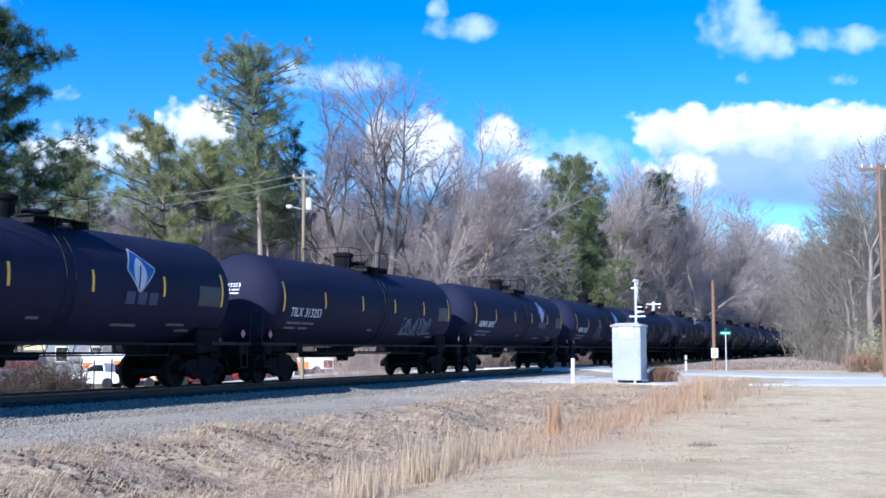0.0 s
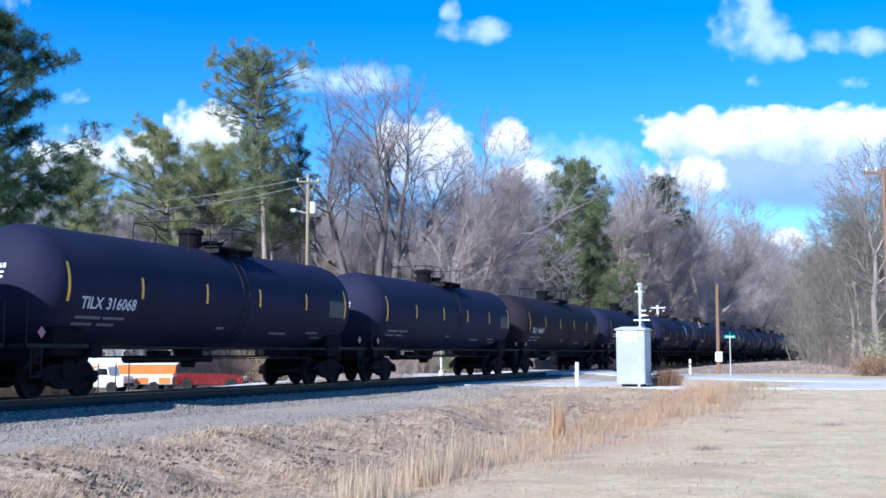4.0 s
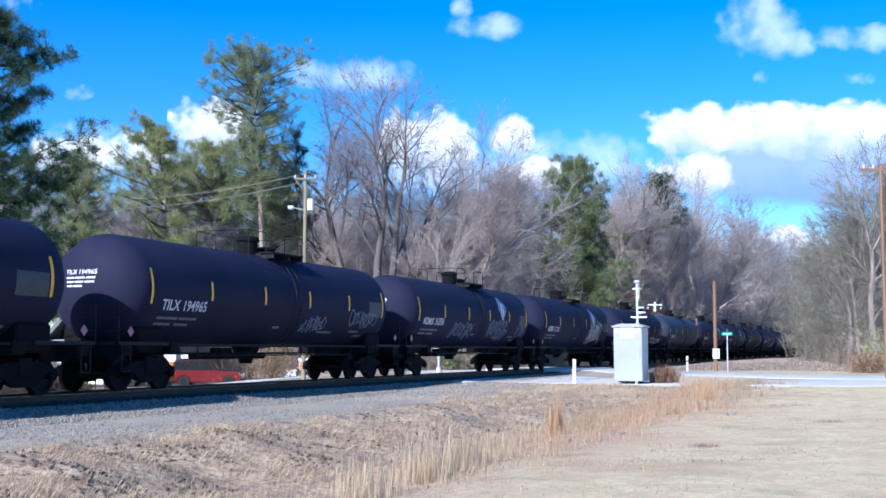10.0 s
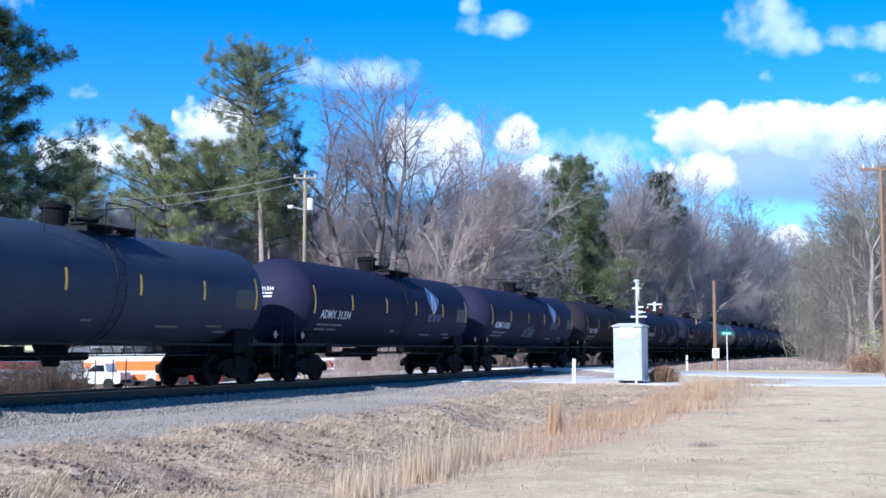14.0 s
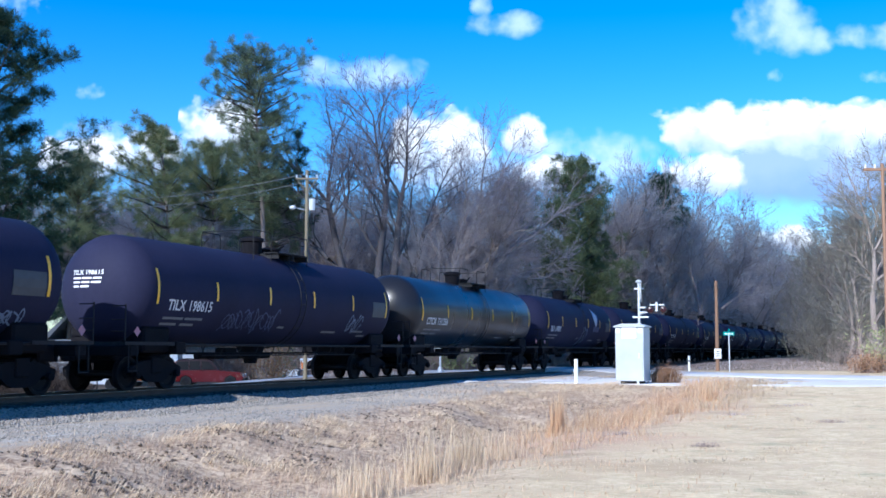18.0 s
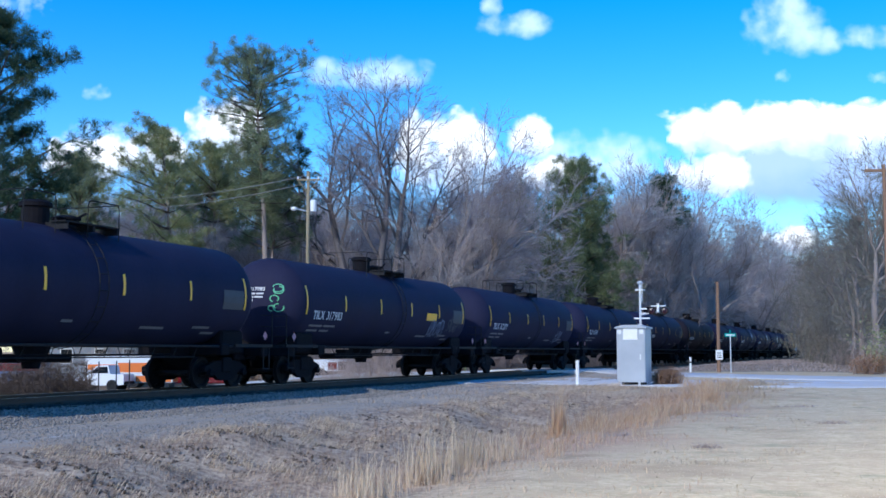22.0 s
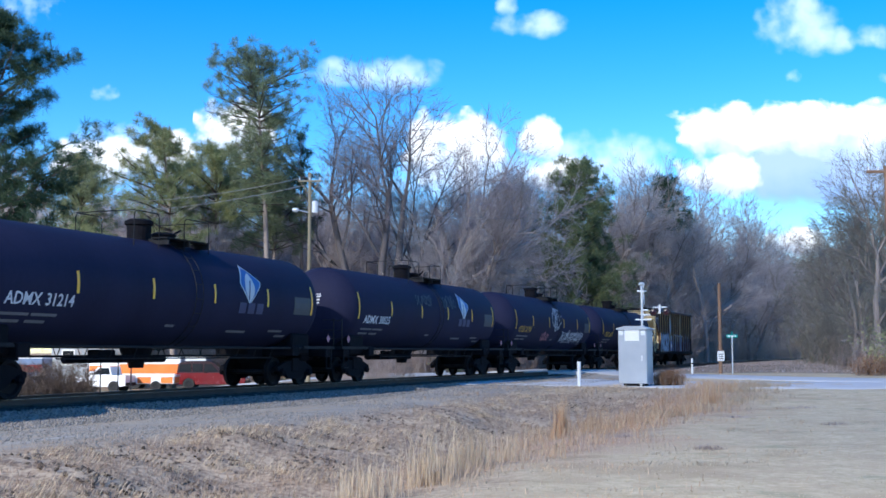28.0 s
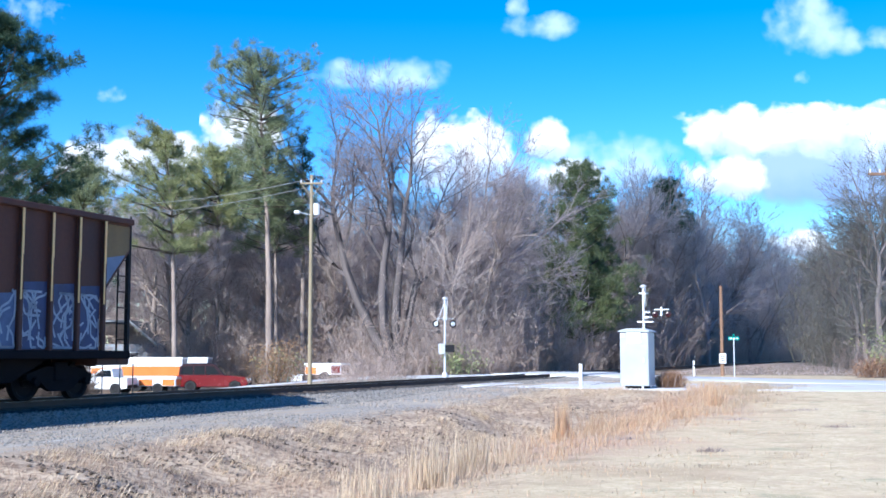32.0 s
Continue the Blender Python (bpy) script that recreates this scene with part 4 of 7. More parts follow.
def base_meshes():
    """The meshes that all tank cars share."""
    out = {}

    def keep(name, bm, material):
        me = bpy.data.meshes.new(name)
        bm.to_mesh(me)
        bm.free()
        me.materials.append(material)
        out[name] = me

    bm = bmesh.new()
    prof = [(-HALF, 0.0)]
    for i in range(1, 9):
        a = i / 8 * math.pi / 2
        prof.append((-HALF + 0.95 * (1 - math.cos(a)), R * math.sin(a)))
    for x in np.linspace(-HALF + 0.95, HALF - 0.95, 7)[1:-1]:
        prof.append((float(x), R))
    prof += [(-x, r) for x, r in prof[8::-1]]
    lathe(bm, prof, 40, Matrix.Translation((0, 0, ZC)))
    keep("tank_shell", bm, None)
    for k, x in enumerate((0.35, 0.7)):
        V, Fc = [], []
        turns = [radians(80 - i * 12) for i in range(15)]
        tube(V, Fc, [(Vector((x, -(R + 0.07) * math.cos(a), ZC + (R + 0.07) * math.sin(a))), 0.014) for a in turns], 5)
        me = bpy.data.meshes.new("ladder_rail")
        me.from_pydata(V, [], Fc)
        me.materials.append(DARK_METAL)
        out["ladder_rail_" + "ab"[k]] = me
    bm = bmesh.new()
    rod(bm, (0.35, 0, 0), (0.7, 0, 0), 0.012, 4)
    keep("ladder_rung", bm, DARK_METAL)
    # stub sill with coupler
    bm = bmesh.new()
    box(bm, (0, -0.33, 0.78), (3.3, 0.33, 1.18), 0.02)
    box(bm, (3.3, -0.16, 0.74), (3.9, 0.16, 1.0), 0.02)
    box(bm, (0.9, -1.45, 0.86), (1.35, 1.45, 1.2), 0.03)
    box(bm, (1.3, -1.2, 0.9), (2.5, 1.2, 1.6), 0.06)
    box(bm, (3.1, -1.5, 0.82), (3.5, 1.5, 1.1), 0.03)
    box(bm, (2.5, -0.9, 0.7), (3.1, 0.7, 1.12), 0.05)
    keep("stub_sill", bm, IRON)
    bm = bmesh.new()
    box(bm, (0, -0.11, 0.72), (0.44, 0.11, 0.98), 0.04)
    box(bm, (0.3, -0.17, 0.68), (0.47, 0.17, 1.02), 0.04)
    keep("coupler", bm, IRON)
    bm = bmesh.new()
    box(bm, (-1.2, -1.52, 1.1), (1.0, -1.47, 1.19))
    box(bm, (-1.2, 1.47, 1.1), (1.0, 1.52, 1.19))
    box(bm, (0.95, -1.52, 1.1), (1.0, 1.52, 1.19))
    for y in (-1.5, 1.5):
        rod(bm, (0.8, y, 1.15), (0.8, y, 0.42), 0.02, 5)
        rod(bm, (0.45, y, 1.15), (0.45, y, 0.42), 0.02, 5)
        rod(bm, (0.45, y, 0.44), (0.8, y, 0.44), 0.02, 5)
        rod(bm, (0.97, y, 1.2), (0.97, y, 2.15), 0.022, 5)
        for z in (1.45, 1.75, 2.1):
            rod(bm, (0.97, y, z), (0.97, y * 0.72, z), 0.016, 5)
    keep("end_platform", bm, DARK_METAL)
    bm = bmesh.new()
    rod(bm, (-HALF + 1.6, -1.36, 1.12), (HALF - 1.6, -1.36, 1.12), 0.035, 6)
    rod(bm, (-HALF + 1.6, 1.36, 1.12), (HALF - 1.6, 1.36, 1.12), 0.035, 6)
    for k in range(11):
        x = -5.0 + k
        for y in (-1.36, 1.36):
            rod(bm, (x, y, 1.12), (x, y * 0.9, 0.82), 0.016, 4)
    rod(bm, (-5.0, -1.25, 0.82), (5.0, -1.25, 0.82), 0.02, 5)
    keep("side_handrail", bm, DARK_METAL)
    bm = bmesh.new()
    rod(bm, (-5.2, -0.45, 0.88), (5.2, -0.45, 0.88), 0.03, 6)
    rod(bm, (-2.6, 0.5, 0.8), (1.8, 0.5, 0.8), 0.11, 8)
    box(bm, (-2.2, -0.3, 0.7), (-1.5, 0.1, 1.05), 0.03)
    keep("brake_rigging", bm, IRON)
    bm = bmesh.new()
    lathe(bm, [(0.0, 0.0), (0.0, 0.2), (0.16, 0.24), (0.2, 0.34), (0.75, 0.55)], 16, Matrix.Translation((-0.2, 0, 0.55)) @ Matrix.Rotation(-math.pi / 2, 4, "Y"))
    keep("bottom_outlet", bm, IRON)
    # top fittings
    bm = bmesh.new()
    for y0, y1 in ((-1.0, -0.5), (0.5, 1.0)):
        box(bm, (-0.3, y0, 4.12), (1.85, y1, 4.15))
    for x in (-0.2, 0.8, 1.75):
        box(bm, (x - 0.02, -1.0, 3.95), (x + 0.02, 1.0, 4.12))
    keep("walkway", bm, DARK_METAL)
    for k, (x0, x1) in enumerate(((-1.72, -0.6), (0.6, 1.85))):
        bm = bmesh.new()
        end = x0 if k == 0 else x1
        rod(bm, (end, -0.95, 4.74), (end, 0.95, 4.74), 0.014, 5)
        keep("end_bar_" + "ab"[k], bm, DARK_METAL)
        for side, y in (("near", -0.95), ("far", 0.95)):
            V, Fc = [], []
            hoop = [(x0, 3.8), (x0, 4.62), (x0 + 0.04, 4.71), (x0 + 0.13, 4.74), (x1 - 0.13, 4.74), (x1 - 0.04, 4.71), (x1, 4.62), (x1, 3.8)]
            tube(V, Fc, [(Vector((x, y, z)), 0.015) for x, z in hoop], 6)
            me = bpy.data.meshes.new("handrail")
            me.from_pydata(V, [], Fc)
            me.materials.append(DARK_METAL)
            out["handrail_" + side + "_" + "ab"[k]] = me
    bm = bmesh.new()
    lathe(bm, [(0, 0.0), (0, 0.38), (0.1, 0.33), (0.5, 0.34), (0.52, 0.4), (0.62, 0.4), (0.68, 0.28), (0.7, 0.0)], 18, Matrix.Translation((-0.2, 0, 4.0)) @ Matrix.Rotation(-math.pi / 2, 4, "Y"))
    keep("valve_housing", bm, IRON)
    bm = bmesh.new()
    lathe(bm, [(0, 0.0), (0, 0.33), (0.3, 0.33), (0.31, 0.38), (0.36, 0.38), (0.42, 0.2), (0.43, 0.0)], 14, Matrix.Translation((0.95, 0, 4.0)) @ Matrix.Rotation(-math.pi / 2, 4, "Y"))
    rod(bm, (0.95, -0.35, 4.35), (1.3, -0.35, 4.5), 0.03, 5)
    keep("manway", bm, IRON)
    # truck
    bm = bmesh.new()
    side = [(-1.15, 0.5), (-1.15, 0.62), (-0.75, 0.74), (-0.5, 0.8), (0.5, 0.8), (0.75, 0.74), (1.15, 0.62), (1.15, 0.5), (0.72, 0.48), (0.5, 0.3), (0.3, 0.22), (-0.3, 0.22), (-0.5, 0.3), (-0.72, 0.48)]
    for y in (-1.08, 0.94):
        prism(bm, side, y, y + 0.14)
    box(bm, (-0.24, -1.12, 0.45), (0.24, 1.12, 0.9), 0.03)
    for x in (-0.42, 0.36):
        box(bm, (x, -0.85, 0.3), (x + 0.08, 0.85, 0.5), 0.01)
    box(bm, (-0.5, -0.4, 0.85), (0.5, 0.4, 1.0), 0.03)
    keep("truck_frame", bm, IRON)
    bm = bmesh.new()
    for y in (-1.02, 1.02):
        for x in (-0.14, 0.0, 0.14):
            rod(bm, (x, y, 0.28), (x, y, 0.5), 0.06, 7)
    keep("spring_group", bm, IRON)
    bm = bmesh.new()
    for y in (-0.75, 0.75):
        sgn = 1 if y > 0 else -1
        lathe(bm, [(-0.07 * sgn, 0.485), (-0.045 * sgn, 0.485), (-0.04 * sgn, 0.46), (0.07 * sgn, 0.455), (0.07 * sgn, 0.38), (0.02 * sgn, 0.33), (0.02 * sgn, 0.14), (0.08 * sgn, 0.12), (0.08 * sgn, 0.0)], 22, Matrix.Translation((0, y, 0)) @ Matrix.Rotation(math.pi / 2, 4, "Z"))
    rod(bm, (0, -1.0, 0), (0, 1.0, 0), 0.08, 8)
    keep("wheelset", bm, TREAD)
    for k, y in (("near", -1.12), ("far", 1.12)):
        bm = bmesh.new()
        rod(bm, (0, y - 0.06, 0), (0, y + 0.06, 0), 0.11, 8)
        for q in range(3):
            a = q * 2.094
            rod(bm, (0.06 * math.cos(a), y * 1.06 - 0.02, 0.06 * math.sin(a)), (0.06 * math.cos(a), y * 1.06 + 0.02, 0.06 * math.sin(a)), 0.02, 5)
        keep("bearing_cap_" + k, bm, IRON)
    bm = bmesh.new()
    bmesh.ops.create_grid(bm, x_segments=1, y_segments=1, size=0.1, matrix=Matrix.Rotation(math.pi / 2, 4, "X") @ Matrix.Rotation(math.pi / 4, 4, "Z"))
    keep("placard", bm, GRAFFITI_PINK)
    return out


MESH = base_meshes()
wheelsets = []


def add_trucks(car, spread):
    for x in (-spread, spread):
        tr = hang("truck", MESH["truck_frame"], None, car)
        tr.location = (x, 0, -0.1)
        hang("spring_group", MESH["spring_group"], None, tr)
        for w in (-0.9, 0.9):
            ws = hang("wheelset", MESH["wheelset"], None, tr)
            ws.location = (w, 0, 0.457)
            wheelsets.append(ws)
            for side in ("near", "far"):
                cap = hang("bearing_cap", MESH["bearing_cap_" + side], None, tr)
                cap.location = (w, 0, 0.457)


shells = {}


def shell_mesh(paint):
    if paint.name not in shells:
        me = MESH["tank_shell"].copy()
        me.materials.clear()
        me.materials.append(paint)
        me.polygons.foreach_set("use_smooth", [True] * len(me.polygons))
        shells[paint.name] = me
    return shells[paint.name]


def scribble(rng, x0, z0, w, h, tag_width=0.035):
    """An unreadable tag of looping strokes."""
    V, Fc = [], []
    x = x0
    while x < x0 + w:
        rx, rz = rng.uniform(0.1, 0.24) * (0.6 + h * 0.5), h * rng.uniform(0.25, 0.5)
        cx, cz = x + rx, z0 + h * rng.uniform(0.4, 0.6)
        a0, span, tilt = rng.uniform(0, 6.28), rng.uniform(3.2, 7.5), rng.uniform(-0.3, 0.6)
        pts = []
        for k in range(13):
            a = a0 + span * k / 12
            u, v = rx * math.cos(a), rz * math.sin(a) * (1 - 0.25 * math.sin(2 * a))
            pts.append((cx + u + v * tilt, cz + v))
        stroke_line(V, Fc, pts, tag_width)
        if rng.random() < 0.5:
            stroke_line(V, Fc, [(cx - rx, z0 + rng.uniform(0, 0.2) * h), (cx + rx * rng.uniform(0.4, 1.6), z0 + h * rng.uniform(0.7, 1.05))], tag_width)
        x += rx * rng.uniform(1.1, 1.8)
    return V, Fc


def head_scrawl(car, rng, material, spread, mid=0.0):
    """A looping scrawl on the end towards the eye."""
    V, Fc = [], []
    for _ in range(5):
        cy, cz, r = mid + rng.uniform(-spread, spread), 2.68 + rng.uniform(-0.3, 0.4), rng.uniform(0.3, 0.8) * (0.2 + spread * 0.3)
        a0 = rng.uniform(0, 6.28)
        ring = []
        for k in range(12):
            a = a0 + 5.2 * k / 11
            for q in (r, r - 0.035 - 0.03 * spread):
                y, z = cy + q * math.cos(a), cz + q * 0.8 * math.sin(a)
                rr = min(0.97, math.hypot(y, z - ZC) / R)
                ring.append(Vector((-HALF + 0.95 - 0.95 * math.sqrt(1 - rr * rr) - 0.02, y, z)))
        b = len(V)
        V += ring
        Fc += [(b + 2 * k, b + 2 * k + 1, b + 2 * k + 3, b + 2 * k + 2) for k in range(11)]
    raw("graffiti", V, Fc, material, car, "spray-painted scrawl")


def plate_on(car, x0, x1, z0, z1, material, label):
    V, Fc = [], []
    shell_quad(V, Fc, x0, x1, z0, z1, 3, 0.04)
    raw("plate", V, Fc, material, car, label)


def shell_shape(outline, x, z, out, rows=10):
    """Strips that fill an outline, given as (height, left, right) by height share, on the shell."""
    V, Fc = [], []
    for i in range(rows + 1):
        h, a, b = outline(i / rows)
        V += [on_shell(x + a, z + h, out), on_shell(x + b, z + h, out)]
    Fc = [(2 * i, 2 * i + 1, 2 * i + 3, 2 * i + 2) for i in range(rows)]
    return V, Fc


def lozenge(t, grow=1.0):
    left = -0.13 - 0.47 * t / 0.52 if t < 0.52 else -0.6 + 0.35 * (t - 0.52) / 0.48
    right = -0.13 + 0.73 * t / 0.58 if t < 0.58 else 0.6 - 0.85 * (t - 0.58) / 0.42
    return (t - 0.5) * 1.1 * grow, left * grow, right * grow


def border(t):
    return lozenge(t, 1.09)


def leaf(t):
    w = 0.27 * math.sin(math.pi * min(1, t * 0.98 + 0.01)) ** 0.7
    mid = -0.13 + 0.06 * t
    return -0.5 + 0.86 * t, mid - w, mid + w


def vein(t):
    mid = -0.2 + 0.17 * t ** 1.6
    return -0.46 + 0.6 * t, mid - 0.03, mid + 0.03


def emblem_meshes():
    out = []
    for fn, o, mat in ((border, 0.008, GRAFFITI_WHITE), (lozenge, 0.012, LOGO_BLUE), (leaf, 0.018, GRAFFITI_WHITE), (vein, 0.022, NAVY)):
        V, Fc = shell_shape(fn, 3.45, 3.0, o)
        me = bpy.data.meshes.new("emblem")
        me.from_pydata(V, [], Fc)
        me.materials.append(mat)
        out.append(me)
    for dx in (-0.5, 0.0, 0.5):
        V, Fc = [], []
        shell_quad(V, Fc, 3.45 + dx - 0.19, 3.45 + dx + 0.19, 2.14, 2.46, 3)
        me = bpy.data.meshes.new("emblem_bar")
        me.from_pydata(V, [], Fc)
        me.materials.append(NAVY)
        out.append(me)
    return out


EMBLEM = emblem_meshes()


def emblem(car):
    """A blue lozenge with a white leaf, and plain blue bars below it."""
    em = hang("emblem", EMBLEM[1], None, car, "blue lozenge emblem")
    hang("border", EMBLEM[0], None, em, "white border")
    hang("leaf_shape", EMBLEM[2], None, em, "white leaf shape")
    hang("leaf_vein", EMBLEM[3], None, em, "dark blue vein")
    for me in EMBLEM[4:]:
        hang("emblem_bar", me, None, em, "plain dark blue bar")


def shared_quads(name, quads, material):
    out = []
    for x, z, w in quads:
        V, Fc = [], []
        stroke_line(V, Fc, [(x, z), (x + w, z)], 0.065)
        me = bpy.data.meshes.new(name)
        me.from_pydata(V, [], Fc)
        me.materials.append(material)
        out.append(me)
    return out


STENCIL_DIM = surface("faded_stencil_paint", (0.10, 0.105, 0.12), (0.20, 0.205, 0.22), 3, 0.6, 30, 0)
LINES = shared_quads("stencil_line", ((-7.0, 1.84, 0.9), (-5.95, 1.84, 0.8), (-7.0, 1.68, 0.7), (-6.05, 1.68, 0.6), (2.6, 1.6, 1.0), (5.0, 1.65, 0.8), (-0.6, 1.7, 0.35), (5.6, 1.5, 0.6)), STENCIL_DIM)


def stripe_meshes():
    out = []
    for i, x in enumerate(STRIPES):
        V, Fc = [], []
        lo, hi = (2.2, 3.15) if i in (0, 5) else (2.38, 2.92)
        shell_quad(V, Fc, x - 0.05, x + 0.05, lo, hi, 5)
        me = bpy.data.meshes.new("reflective_stripe")
        me.from_pydata(V, [], Fc)
        me.materials.append(YELLOW)
        out.append(me)
    V, Fc = [], []
    shell_quad(V, Fc, 6.1, 7.2, 2.2, 2.76, 3)
    me = bpy.data.meshes.new("stencil_panel")
    me.from_pydata(V, [], Fc)
    me.materials.append(PANEL_GREY)
    return out, me


STRIPE_MESH, PANEL_MESH = stripe_meshes()
END_LINES = []


def on_head(y, z):
    """A point on the domed head that faces the eye."""
    rr = math.hypot(y, z - ZC) / R
    return Vector((-HALF + 0.95 - 0.95 * math.sqrt(1 - rr * rr) - 0.012, y, z))


for z, cuts in ((2.84, (0.58, 0.3, 0.26, -0.06, -0.1, -0.36)), (2.73, (0.56, 0.32, 0.27, 0.0, -0.04, -0.34)), (2.62, (0.55, 0.36, 0.31, 0.02))):
    V, Fc = [], []
    for y1, y0 in zip(cuts[::2], cuts[1::2]):
        b = len(V)
        V += [on_head(y, zz) for y, zz in ((y0, z), (y1, z), (y1, z + 0.05), (y0, z + 0.05))]
        Fc.append((b, b + 3, b + 2, b + 1))
    me = bpy.data.meshes.new("end_stencil_line")
    me.from_pydata(V, [], Fc)
    me.materials.append(STENCIL)
    END_LINES.append(me)


def tank_car(s, spec, label):
    """spec: mark, paint, emblem, tags, lettering paint."""
    mark, paint, has_emblem, tags, ink = spec
    car = thing("tank_car", trk_pose(s, DC), label, "tank car", "tank cars of the train")
    hang("tank_shell", shell_mesh(paint), None, car)
    for name in ("side_handrail", "brake_rigging", "bottom_outlet", "walkway", "valve_housing", "manway"):
        hang(name, MESH[name], None, car)
    ladder = hang("side_ladder", MESH["ladder_rail_a"], None, car)
    hang("ladder_rail", MESH["ladder_rail_b"], None, ladder)
    for k in range(9):
        a = radians(70 - k * 15)
        hang("ladder_rung", MESH["ladder_rung"], None, ladder).location = (0, -(R + 0.07) * math.cos(a), ZC + (R + 0.07) * math.sin(a))
    for k in "ab":
        hang("end_bar", MESH["end_bar_" + k], None, car)
        for side in ("near", "far"):
            hang("handrail", MESH["handrail_" + side + "_" + k], None, car)
    for k in (0, 1):
        turn = Matrix.Rotation(math.pi * k, 4, "Z")
        sx = 1 - 2 * k
        for name, x in (("stub_sill", 5.2), ("end_platform", 7.95), ("coupler", 8.86)):
            ob = hang(name, MESH[name], None, car)
            ob.matrix_local = turn @ Matrix.Translation((x, 0, 0))
        pl = hang("placard", MESH["placard"], None, car)
        pl.location = (sx * 8.45, -1.53, 1.45)
    add_trucks(car, TRUCK)
    for me in STRIPE_MESH:
        hang("reflective_stripe", me, None, car, "yellow reflective stripe")
    hang("stencil_panel", PANEL_MESH, None, car, "grey stencilled panel")
    if mark:
        x = -6.98
        for word, name in zip(mark.split(), ("reporting_mark", "car_number")):
            tv, tf = letters(word, 0.4, 0.008)
            raw(name, wrap(tv, x, 2.06), tf, ink, car, "stencilled lettering")
            x += max(v[0] for v in tv) + 0.14
        tv, tf = letters(mark, 0.17, 0.004)
        wide = max(v[0] for v in tv)
        raw("end_mark", [on_head(0.62 - v[0] / wide * 1.02, 2.96 + v[1]) for v in tv], tf, ink, car, "stencilled lettering")
    for me in LINES:
        hang("stencil_line", me, None, car)
    for me in END_LINES:
        hang("end_stencil_line", me, None, car)
    if has_emblem:
        emblem(car)
    rng = random.Random(int(abs(s) * 10))
    for x, z, w, h, ink2 in tags:
        V, Fc = scribble(rng, x, z, w, h, 0.04 if h < 0.9 else 0.06)
        raw("graffiti", V, Fc, ink2, car, "spray-painted scrawl")
    return car


